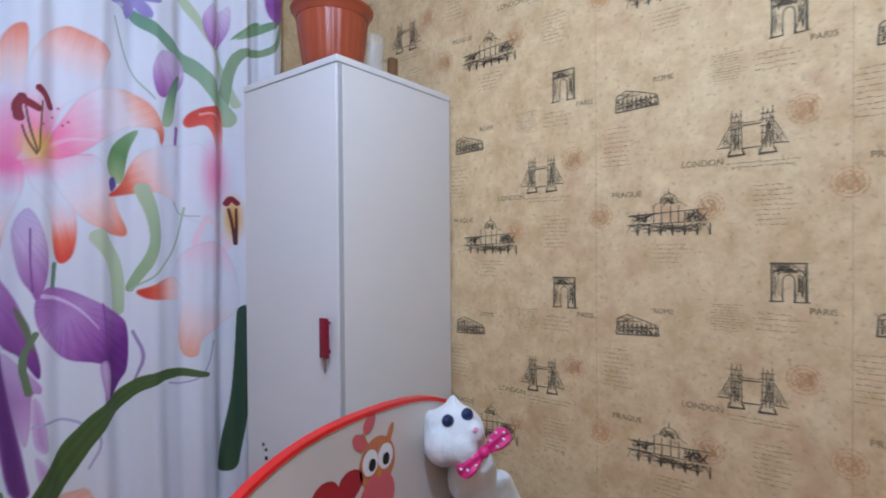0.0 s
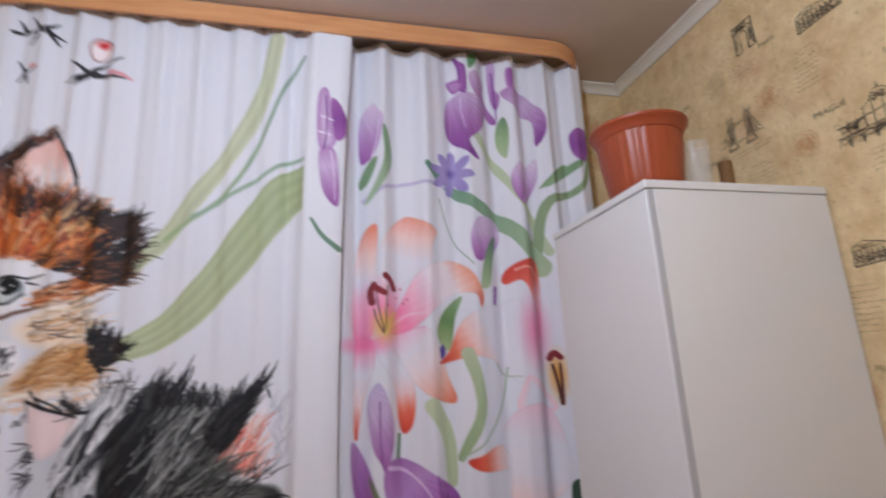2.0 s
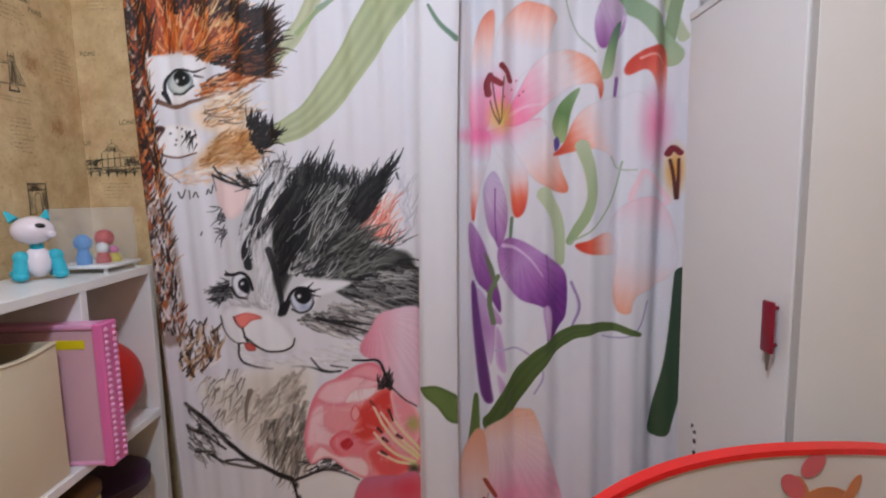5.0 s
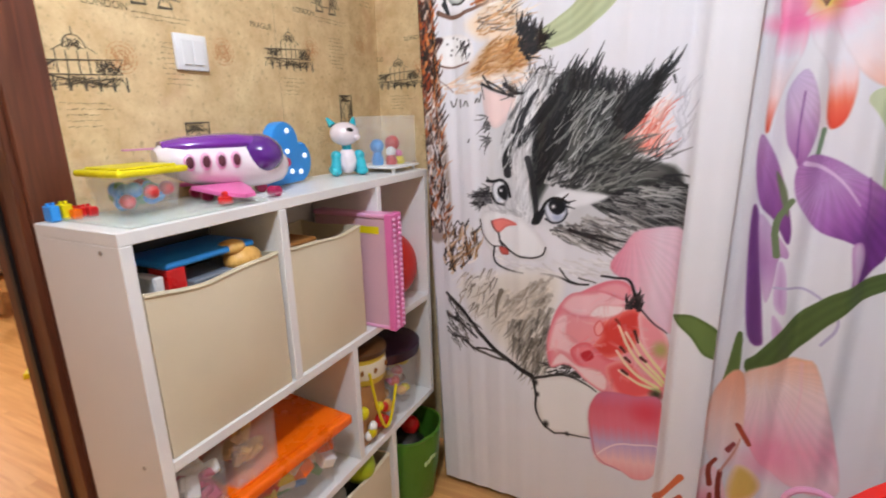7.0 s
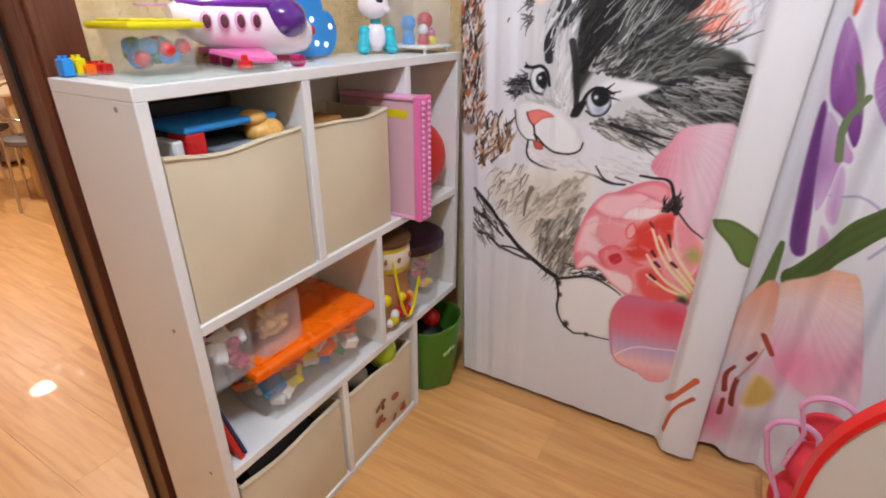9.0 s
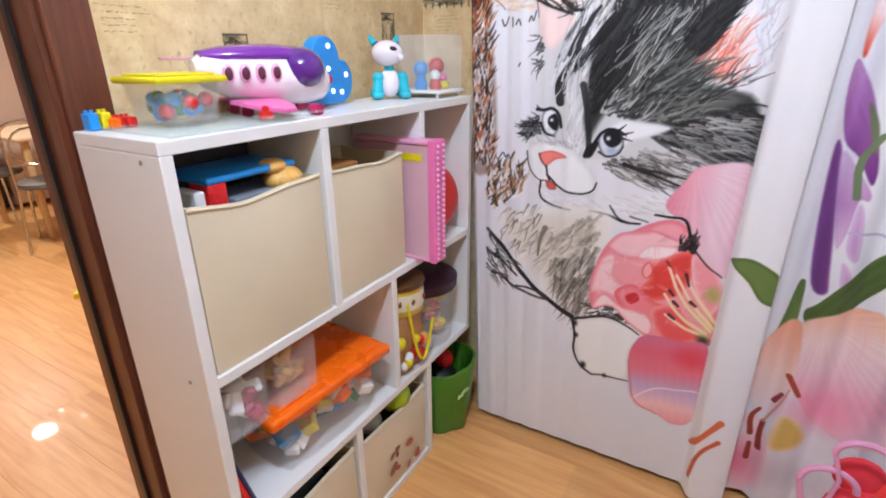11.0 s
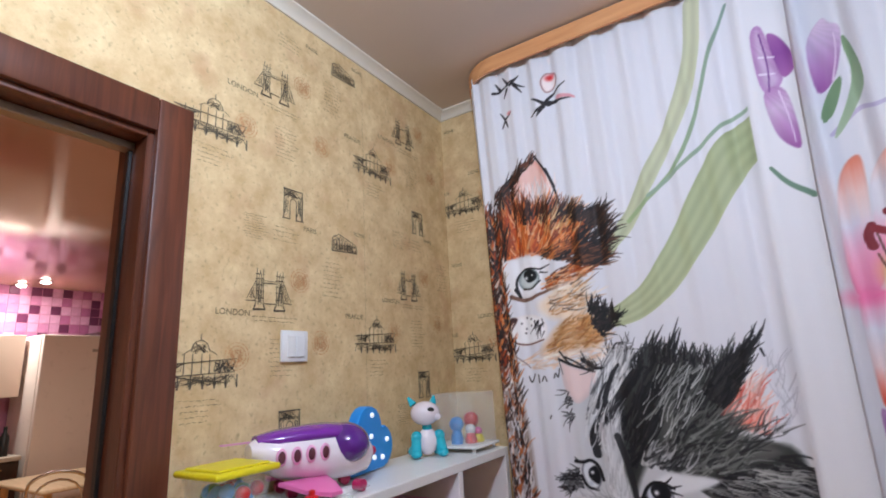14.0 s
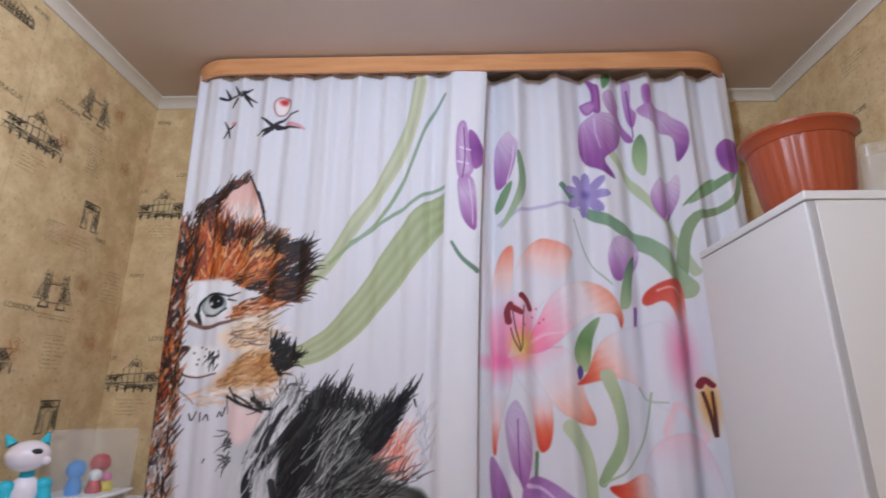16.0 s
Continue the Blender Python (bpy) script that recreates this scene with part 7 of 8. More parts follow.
L.fur([(0.397, 1.121), (0.504, 1.113), (0.508, 1.083), (0.416, 1.091)], 30, 0.06, -10, 16, [(150, 150, 148), (180, 180, 178)], 0.0022, 0.8)
L.line([(0.238, 0.981), (0.306, 0.962), (0.384, 0.938)], 0.006, 0.002, (30, 28, 30))
L.line([(0.272, 0.971), (0.338, 0.968), (0.401, 0.957)], 0.005, 0.002, (40, 38, 40))
L.fur([(0.226, 1.126), (0.284, 1.195), (0.37, 1.236), (0.405, 1.184), (0.398, 1.113), (0.295, 1.073)], 240, 0.075, 28, 22, [(30, 30, 34), (60, 62, 60), (96, 98, 94), (130, 132, 128), (44, 46, 46)], 0.0032, 0.75)
L.fur([(0.159, 1.105), (0.19, 1.158), (0.258, 1.128), (0.295, 1.081), (0.228, 1.093)], 90, 0.05, 40, 22, [(30, 30, 34), (110, 110, 110), (60, 60, 62), (180, 180, 182)], 0.0026, 0.75)
L.fur([(0.279, 1.071), (0.385, 1.104), (0.487, 1.089), (0.514, 1.036), (0.423, 1.027)], 60, 0.07, -12, 14, [(150, 150, 150), (190, 190, 190), (120, 120, 120)], 0.0020, 0.75)
L.blob([(0.159, 1.044), (0.212, 1.093), (0.261, 1.095), (0.341, 1.083), (0.289, 1.054), (0.245, 1.038), (0.223, 1.001), (0.171, 0.996)], (236, 236, 240), (214, 214, 218), 0.012, soft=0.008)
L.blob([(0.163, 1.031), (0.169, 1.06), (0.196, 1.073), (0.223, 1.058), (0.23, 1.028), (0.213, 1.002), (0.184, 0.997)], (214, 218, 230), (90, 94, 106), 0.010, soft=0.004)
L.glow(0.202, 1.014, 0.024, 0.018, (150, 162, 192), 0.8)
L.blob([(0.176, 1.052), (0.192, 1.07), (0.217, 1.062), (0.223, 1.039), (0.205, 1.023), (0.185, 1.03)], (12, 14, 22), soft=0.004)
L.glow(0.19, 1.046, 0.010, 0.010, (252, 252, 255), 1)
L.line([(0.131, 0.994), (0.154, 1.03), (0.169, 1.06), (0.196, 1.075), (0.233, 1.057)], 0.0050, 0.003, (16, 16, 20))
L.blob([(0.125, 0.991), (0.138, 1.024), (0.166, 1.035), (0.157, 1.008), (0.145, 0.99)], (20, 20, 24), soft=0.005)
L.line([(0.168, 1.009), (0.189, 0.996), (0.219, 1.003), (0.23, 1.028)], 0.003, 0.002, (50, 50, 56))
L.line([(0.214, 1.068), (0.231, 1.084)], 0.003, 0.001, (20, 20, 24))
L.line([(0.224, 1.058), (0.251, 1.066)], 0.003, 0.001, (20, 20, 24))
L.line([(0.226, 1.048), (0.251, 1.043)], 0.003, 0.001, (20, 20, 24))
L.fur([(-0.055, 1.072), (-0.007, 1.099), (0.004, 1.044), (-0.042, 1.033)], 90, 0.030, 195, 40, [(24, 24, 28), (60, 60, 64), (110, 110, 114)], 0.0026, 0.9)
L.blob([(0.002, 1.083), (0.009, 1.109), (0.027, 1.117), (0.048, 1.102), (0.054, 1.071), (0.04, 1.044), (0.017, 1.048)], (228, 230, 236), (110, 112, 122), 0.008, soft=0.004)
L.blob([(0.023, 1.094), (0.041, 1.102), (0.051, 1.08), (0.045, 1.057), (0.03, 1.062), (0.02, 1.077)], (12, 14, 20), soft=0.004)
L.glow(0.03, 1.085, 0.008, 0.008, (252, 252, 255), 1)
L.glow(0.024, 1.058, 0.010, 0.010, (190, 196, 210), 0.9)
L.line([(-0.014, 1.112), (0.012, 1.111), (0.029, 1.119), (0.051, 1.102), (0.058, 1.067)], 0.0045, 0.004, (18, 18, 22))
L.line([(0, 1.076), (0.013, 1.047), (0.042, 1.041)], 0.0040, 0.003, (24, 24, 28))
L.line([(-0.007, 1.114), (-0.015, 1.123)], 0.003, 0.001, (24, 24, 28))
L.blob([(-0.041, 0.992), (-0.004, 1.027), (0.074, 1.022), (0.132, 0.978), (0.174, 0.927), (0.166, 0.884), (0.101, 0.875), (0.042, 0.891), (-0.009, 0.901)], (238, 238, 241), (220, 219, 223), 0.02, soft=0.008)
L.fur([(-0.033, 1.017), (0.025, 1.032), (0.11, 1.03), (0.121, 1.004), (0.026, 1.013)], 50, 0.035, 150, 40, [(200, 200, 204), (170, 170, 176), (236, 236, 240)], 0.0022, 0.6)
L.blob([(0.001, 0.99), (0.037, 1.001), (0.083, 0.986), (0.049, 0.976), (0.024, 0.956), (0.006, 0.973)], (238, 132, 122), (216, 104, 100), 0.008, soft=0.003)
L.line([(0.001, 0.99), (0.007, 0.971), (0.024, 0.954)], 0.003, 0.002, (120, 60, 60))
L.line([(0.024, 0.956), (0.03, 0.923), (0.041, 0.905)], 0.0028, 0.002, (30, 28, 30))
L.line([(0.028, 0.93), (0.071, 0.89), (0.129, 0.882), (0.165, 0.898), (0.171, 0.923)], 0.0032, 0.0022, (24, 22, 24))
L.blob([(0.026, 0.913), (0.051, 0.907), (0.056, 0.89), (0.034, 0.889)], (206, 92, 84), (150, 60, 56), 0.006, soft=0.003)
L.line([(-0.038, 0.993), (-0.031, 0.945), (0.001, 0.912), (0.026, 0.914)], 0.0022, 0.0018, (70, 66, 68))
L.line([(0.011, 0.911), (0.007, 0.866), (0.044, 0.84), (0.103, 0.835)], 0.0032, 0.003, (30, 28, 30))
L.line([(0.159, 0.84), (0.205, 0.84), (0.251, 0.82), (0.298, 0.824)], 0.0032, 0.003, (30, 28, 30))
L.line([(0.214, 0.862), (0.237, 0.829), (0.272, 0.823)], 0.003, 0.002, (36, 34, 36))
L.line([(0.271, 0.842), (0.318, 0.831)], 0.003, 0.002, (36, 34, 36))
L.fur([(0.002, 0.885), (0.175, 0.885), (0.359, 0.917), (0.381, 0.858), (0.214, 0.84), (0.034, 0.84)], 90, 0.05, -14, 18, [(232, 230, 232), (214, 210, 210), (244, 242, 244)], 0.0030, 0.5)
L.line([(-0.032, 1.391), (0.01, 1.37), (0.065, 1.352)], 0.004, 0.003, (26, 24, 26))
L.line([(-0.027, 1.412), (-0.007, 1.384), (0.014, 1.371)], 0.003, 0.002, (40, 36, 38))
L.line([(-0.01, 1.396), (0.028, 1.375), (0.048, 1.356)], 0.003, 0.002, (40, 36, 38))
L.line([(0.038, 1.385), (0.059, 1.366), (0.095, 1.36)], 0.006, 0.002, (26, 24, 26))
L.line([(-0.033, 1.393), (-0.024, 1.347)], 0.002, 0.001, (90, 84, 86))
L.fur([(0.036, 1.383), (0.098, 1.369), (0.082, 1.345), (0.056, 1.354)], 30, 0.035, 150, 50, [(30, 28, 30), (80, 76, 78)], 0.0020, 0.9)
L.fur([(-0.026, 1.305), (-0.005, 1.297), (0.006, 1.211), (-0.021, 1.21)], 26, 0.030, 230, 60, [(40, 38, 42), (90, 88, 92)], 0.0020, 0.9)
L.line([(-0.13, 1.345), (-0.123, 1.323), (-0.111, 1.351)], 0.002, 0.002, (70, 66, 66))
L.line([(-0.098, 1.349), (-0.097, 1.327)], 0.002, 0.002, (70, 66, 66))
L.line([(-0.088, 1.331), (-0.079, 1.348), (-0.073, 1.33)], 0.002, 0.002, (70, 66, 66))
L.line([(-0.052, 1.339), (-0.047, 1.355), (-0.04, 1.335), (-0.033, 1.363)], 0.002, 0.002, (70, 66, 66))
L.line([(-0.074, 1.225), (-0.07, 1.234)], 0.002, 0.002, (70, 66, 66))
L.line([(-0.126, 0.964), (-0.113, 0.988), (-0.107, 0.966), (-0.096, 0.982), (-0.088, 0.961), (-0.075, 0.986)], 0.002, 0.002, (70, 66, 66))
# body, branch and paw
L.fur([(-0.164, 0.945), (-0.051, 0.947), (-0.034, 0.88), (-0.134, 0.803), (-0.168, 0.84)], 120, 0.045, 70, 40, [(30, 24, 24), (150, 96, 50), (84, 60, 44), (206, 170, 130), (236, 230, 226)], 0.0040, 0.7)
L.blob([(-0.111, 0.775), (0.005, 0.825), (0.214, 0.84), (0.199, 0.68), (0.186, 0.594), (0.218, 0.54), (0.153, 0.494), (0.069, 0.543), (-0.042, 0.648)], (222, 216, 208), (232, 228, 224), 0.05, soft=0.03)
L.fur([(-0.101, 0.829), (0.024, 0.838), (0.038, 0.76), (-0.031, 0.661), (-0.11, 0.732)], 70, 0.05, 240, 30, [(150, 136, 118), (222, 214, 204), (90, 80, 70), (240, 236, 230)], 0.0026, 0.6)
L.fur([(0.018, 0.756), (0.196, 0.841), (0.197, 0.7), (0.043, 0.661)], 190, 0.06, 232, 18, [(150, 138, 122), (196, 186, 172), (116, 104, 92), (226, 218, 206), (236, 230, 222)], 0.0055, 0.35)
L.fur([(0.048, 0.662), (0.194, 0.749), (0.194, 0.544), (0.133, 0.489)], 190, 0.065, 250, 16, [(84, 76, 68), (150, 140, 128), (56, 52, 48), (196, 188, 178)], 0.0050, 0.4)
L.line([(0.033, 0.769), (0.019, 0.725), (0.016, 0.677)], 0.008, 0.003, (110, 98, 84), alpha=0.8)
L.fur([(0.184, 0.546), (0.271, 0.575), (0.322, 0.517), (0.201, 0.508)], 70, 0.035, 200, 40, [(30, 28, 30), (80, 74, 70)], 0.0028, 0.9)
L.line([(-0.156, 0.735), (-0.081, 0.664), (-0.029, 0.596), (0.048, 0.538), (0.138, 0.494)], 0.006, 0.008, (30, 26, 28))
L.line([(-0.145, 0.66), (-0.097, 0.631), (-0.049, 0.594)], 0.007, 0.003, (36, 32, 34))
L.line([(-0.136, 0.588), (-0.079, 0.585)], 0.005, 0.002, (50, 46, 46))
L.line([(-0.101, 0.579), (-0.038, 0.543), (0.049, 0.532)], 0.005, 0.004, (90, 84, 82))
L.line([(-0.05, 0.558), (0.005, 0.56), (0.053, 0.541)], 0.004, 0.003, (60, 56, 56))
L.fur([(-0.161, 0.745), (-0.058, 0.645), (-0.09, 0.565), (-0.159, 0.577)], 60, 0.045, -52, 20, [(36, 32, 34), (150, 146, 144), (84, 78, 76)], 0.0030, 0.8)
L.blob([(0.149, 0.486), (0.239, 0.519), (0.313, 0.514), (0.355, 0.485), (0.325, 0.422), (0.326, 0.333), (0.255, 0.312), (0.184, 0.322), (0.154, 0.4)], (240, 238, 238), (226, 221, 219), 0.02, soft=0.006)
L.line([(0.138, 0.496), (0.154, 0.434), (0.15, 0.381), (0.173, 0.335), (0.217, 0.31)], 0.004, 0.003, (26, 22, 24))
L.line([(0.142, 0.488), (0.22, 0.521), (0.276, 0.522), (0.338, 0.488)], 0.005, 0.002, (50, 44, 44))
L.line([(0.217, 0.31), (0.264, 0.321), (0.327, 0.322)], 0.003, 0.002, (40, 36, 36))
L.glow(0.188, 0.337, 0.016, 0.020, (20, 16, 18), 1)
L.glow(0.257, 0.319, 0.012, 0.012, (30, 26, 28), 1)
L.glow(0.157, 0.435, 0.012, 0.014, (30, 26, 28), 1)
L.glow(0.149, 0.475, 0.014, 0.018, (20, 16, 18), 1)
# rose
L.blob([(0.356, 0.881), (0.387, 0.947), (0.427, 0.996), (0.543, 1.002), (0.548, 0.862), (0.524, 0.715), (0.454, 0.76), (0.423, 0.83)], (238, 200, 218), ramp=(*[(0.36, 0.9), (0.533, 0.893)], ((232, 140, 162), (238, 176, 196), (238, 208, 222), (236, 196, 214))), veins=0.06, soft=0.006)
L.blob([(0.183, 0.604), (0.19, 0.668), (0.221, 0.754), (0.287, 0.805), (0.366, 0.847), (0.415, 0.833), (0.446, 0.763), (0.506, 0.712), (0.527, 0.653), (0.524, 0.518), (0.462, 0.486), (0.386, 0.482), (0.313, 0.512), (0.254, 0.565), (0.199, 0.54)], (240, 158, 166), (232, 124, 140), 0.03, soft=0.005)
L.blob([(0.22, 0.744), (0.253, 0.791), (0.321, 0.807), (0.359, 0.838), (0.415, 0.83), (0.422, 0.785), (0.367, 0.753), (0.312, 0.723), (0.259, 0.721)], (246, 196, 204), (230, 134, 148), 0.016, soft=0.004)
L.blob([(0.32, 0.811), (0.366, 0.842), (0.411, 0.83), (0.404, 0.79), (0.362, 0.801)], (242, 164, 176), (232, 130, 146), 0.012, soft=0.004)
L.blob([(0.304, 0.731), (0.333, 0.767), (0.39, 0.774), (0.408, 0.762), (0.369, 0.735), (0.328, 0.724)], (252, 230, 232), (238, 176, 182), 0.008, soft=0.004)
L.blob([(0.331, 0.698), (0.377, 0.739), (0.422, 0.767), (0.449, 0.754), (0.442, 0.678), (0.417, 0.632), (0.357, 0.606), (0.32, 0.628), (0.342, 0.671)], (224, 68, 62), (238, 112, 106), 0.02, soft=0.006)
L.blob([(0.321, 0.698), (0.337, 0.72), (0.35, 0.694), (0.338, 0.67), (0.325, 0.674)], (246, 170, 172), (220, 80, 84), 0.006, soft=0.003)
L.blob([(0.187, 0.603), (0.206, 0.702), (0.246, 0.722), (0.249, 0.649), (0.302, 0.634), (0.27, 0.593), (0.214, 0.6)], (248, 206, 212), (236, 152, 164), 0.012, soft=0.004)
L.blob([(0.255, 0.61), (0.301, 0.644), (0.357, 0.608), (0.41, 0.593), (0.389, 0.545), (0.329, 0.537), (0.281, 0.565)], (240, 136, 146), (232, 104, 116), 0.02, soft=0.005)
L.blob([(0.197, 0.542), (0.224, 0.596), (0.281, 0.567), (0.344, 0.562), (0.371, 0.531), (0.361, 0.495), (0.313, 0.512), (0.254, 0.558)], (250, 218, 220), (234, 144, 154), 0.010, soft=0.004)
L.blob([(0.36, 0.577), (0.424, 0.606), (0.478, 0.553), (0.521, 0.537), (0.453, 0.488), (0.394, 0.495)], (234, 92, 94), (242, 152, 152), 0.02, soft=0.006)
L.blob([(0.287, 0.604), (0.312, 0.619), (0.325, 0.599), (0.302, 0.581)], (204, 42, 54), soft=0.004)
L.blob([(0.44, 0.761), (0.504, 0.721), (0.525, 0.662), (0.506, 0.598), (0.459, 0.664)], (240, 154, 164), (246, 192, 198), 0.015, soft=0.005)
L.fur([(0.204, 0.599), (0.24, 0.739), (0.369, 0.82), (0.431, 0.759), (0.503, 0.675), (0.505, 0.532), (0.401, 0.509), (0.312, 0.524)], 90, 0.04, 210, 70, [(250, 214, 218), (232, 116, 128), (242, 164, 172)], 0.0040, 0.25)
L.line([(0.389, 0.713), (0.428, 0.627), (0.514, 0.552)], 0.0035, 0.005, (250, 216, 200), (230, 224, 156))
L.line([(0.41, 0.694), (0.461, 0.616), (0.518, 0.563)], 0.0035, 0.005, (250, 216, 200), (230, 224, 156))
L.line([(0.437, 0.688), (0.476, 0.63), (0.519, 0.583)], 0.0035, 0.005, (250, 216, 200), (230, 224, 156))
L.line([(0.388, 0.634), (0.427, 0.578), (0.505, 0.54)], 0.0035, 0.005, (250, 216, 200), (230, 224, 156))
L.line([(0.398, 0.572), (0.447, 0.544), (0.509, 0.531)], 0.0035, 0.005, (250, 216, 200), (230, 224, 156))
L.line([(0.399, 0.646), (0.41, 0.634)], 0.005, 0.004, (90, 40, 36))
L.line([(0.413, 0.615), (0.426, 0.605)], 0.005, 0.004, (90, 40, 36))
L.line([(0.407, 0.574), (0.422, 0.564)], 0.005, 0.004, (90, 40, 36))
L.line([(0.433, 0.702), (0.444, 0.671)], 0.005, 0.003, (90, 40, 36))
L.line([(0.455, 0.626), (0.468, 0.616)], 0.005, 0.004, (90, 40, 36))
L.line([(0.381, 0.73), (0.392, 0.716)], 0.004, 0.003, (150, 50, 44))
L.glow(0.503, 0.658, 0.034, 0.040, (172, 172, 92), 0.9)
L.glow(0.502, 0.519, 0.028, 0.024, (50, 60, 36), 0.95)
L.line([(0.333, 0.854), (0.381, 0.855), (0.411, 0.853), (0.425, 0.813), (0.439, 0.768)], 0.0028, 0.005, (26, 22, 24))
L.fur([(0.4, 0.79), (0.44, 0.815), (0.446, 0.764), (0.406, 0.765)], 44, 0.03, 75, 20, [(24, 20, 24), (60, 50, 52)], 0.0030, 0.9)
L.line([(0.445, 0.771), (0.48, 0.732), (0.515, 0.712)], 0.0028, 0.002, (60, 44, 50))
L.blob([(0.319, 0.393), (0.331, 0.462), (0.363, 0.496), (0.444, 0.5), (0.517, 0.504), (0.529, 0.386), (0.515, 0.252), (0.467, 0.221), (0.41, 0.242), (0.345, 0.261)], (230, 140, 160), ramp=(*[(0.401, 0.505), (0.44, 0.217)], ((212, 116, 150), (224, 104, 126), (228, 120, 140), (202, 172, 208), (244, 198, 200), (236, 156, 164))), soft=0.005)
L.glow(0.482, 0.454, 0.07, 0.06, (226, 66, 84), 0.8)
L.line([(0.344, 0.265), (0.393, 0.324), (0.469, 0.343), (0.526, 0.354)], 0.003, 0.002, (246, 222, 226))
L.line([(0.319, 0.393), (0.334, 0.327), (0.347, 0.258), (0.42, 0.237)], 0.002, 0.002, (206, 120, 140))
# turned satin edge
L.blob([(0.564, 2.5), (0.75, 2.5), (0.75, -0.1), (0.512, -0.1), (0.524, 0.7), (0.536, 1.3), (0.55, 1.8)], (232, 231, 237), raw=True)
L.blob([(0.591, 2.178), (0.618, 2.197), (0.631, 2.082), (0.639, 2.039), (0.61, 2.008), (0.589, 2.041)], V1, V2, 0.02, veins=0.1, soft=0.004)
L.blob([(0.626, 2.169), (0.651, 2.154), (0.674, 2.093), (0.664, 2.059), (0.642, 2.043), (0.631, 2.082)], V3, ramp=(*[(0.631, 2.167), (0.662, 2.056)], (V3, V4, V3)), soft=0.004)
L.blob([(0.592, 2.005), (0.62, 2.025), (0.643, 1.989), (0.646, 1.863), (0.624, 1.862), (0.6, 1.908)], V2, ramp=(*[(0.615, 2.02), (0.629, 1.863)], (V2, V1, V2, V3)), veins=0.1, soft=0.004)
L.line([(0.601, 2.114), (0.631, 2.104)], 0.003, 0.002, (236, 224, 240))
L.line([(0.594, 2.067), (0.625, 2.059)], 0.003, 0.002, (236, 224, 240))
L.line([(0.611, 2.178), (0.616, 2.083), (0.606, 2.015)], 0.002, 0.002, (120, 66, 140))
L.line([(0.625, 2.01), (0.634, 1.938), (0.636, 1.868)], 0.002, 0.001, (230, 210, 234))
L.line([(0.574, 1.816), (0.602, 1.768), (0.646, 1.734)], 0.0040, 0.0080, (110, 140, 120))
L.blob([(0.526, 0.771), (0.571, 0.787), (0.638, 0.747), (0.654, 0.672), (0.609, 0.679), (0.573, 0.725)], (104, 126, 66), (84, 104, 50), 0.012)
L.line([(0.586, 0.302), (0.549, 0.242), (0.522, 0.184)], 0.0098, 0.0042, (214, 110, 70))
L.line([(0.59, 0.239), (0.545, 0.183), (0.534, 0.083)], 0.0070, 0.0035, (196, 90, 60))
L.done()

# ---- wallpaper print: city sketches repeated over the walls ----
def ink_mesh(name, strokes, mat, fills=()):
    """Flat print in (u, v): strokes of (u0, v0, u1, v1, width) and filled quads."""
    bm = nb()
    for u0, v0, u1, v1, w in strokes:
        d = Vector((u1 - u0, v1 - v0))
        if d.length < 1e-6:
            continue
        n = Vector((-d.y, d.x)).normalized() * w / 2
        bm.faces.new([bm.verts.new((x, y, 0)) for x, y in ((u0 + n.x, v0 + n.y), (u0 - n.x, v0 - n.y), (u1 - n.x * 0.6, v1 - n.y * 0.6), (u1 + n.x * 0.6, v1 + n.y * 0.6))])
    for f in fills:
        bm.faces.new([bm.verts.new((x, y, -0.0001)) for x, y in f])
    me = bpy.data.meshes.new(name)
    bm.to_mesh(me)
    bm.free()
    me.materials.append(mat)
    return me


rnd = random.Random(21)


def hatch(x0, y0, x1, y1, n, w=0.0008, slant=0.002):
    return [(x0 + (x1 - x0) * rnd.random(), y0 + (y1 - y0) * rnd.random() * 0.3, x0 + (x1 - x0) * rnd.random(), y1 - (y1 - y0) * rnd.random() * 0.3, w) for _ in range(n)]


def sketch_bridge():
    s = []
    for k in (-0.020, 0.020):
        for u in (-0.007, -0.002, 0.003, 0.007):
            s.append((k + u, -0.022, k + u * 0.9, 0.028, 0.0016))
        s += [(k - 0.006, 0.028, k - 0.006, 0.038, 0.0016), (k + 0.006, 0.028, k + 0.006, 0.038, 0.0016), (k, 0.028, k, 0.034, 0.002)]
        for v in (-0.012, 0.0, 0.010, 0.02, 0.028):
            s.append((k - 0.009, v, k + 0.009, v + 0.0006, 0.0014))
        s += [(k - 0.012, -0.030, k + 0.012, -0.029, 0.004), (k - 0.008, -0.022, k - 0.011, -0.030, 0.003), (k + 0.008, -0.022, k + 0.011, -0.030, 0.003)]
        s += hatch(k - 0.007, -0.02, k + 0.007, 0.027, 9)
    s += [(-0.012, 0.014, 0.012, 0.015, 0.0022), (-0.012, 0.018, 0.012, 0.0185, 0.001), (-0.012, -0.020, 0.012, -0.019, 0.002)]
    for q in (-1, 1):
        s += [(q * 0.028, 0.016, q * 0.044, -0.014, 0.0014), (q * 0.028, 0.008, q * 0.040, -0.012, 0.0008), (q * 0.028, -0.016, q * 0.046, -0.017, 0.002)]
        s += hatch(q * 0.028, -0.016, q * 0.038, 0.002, 6)
    return s


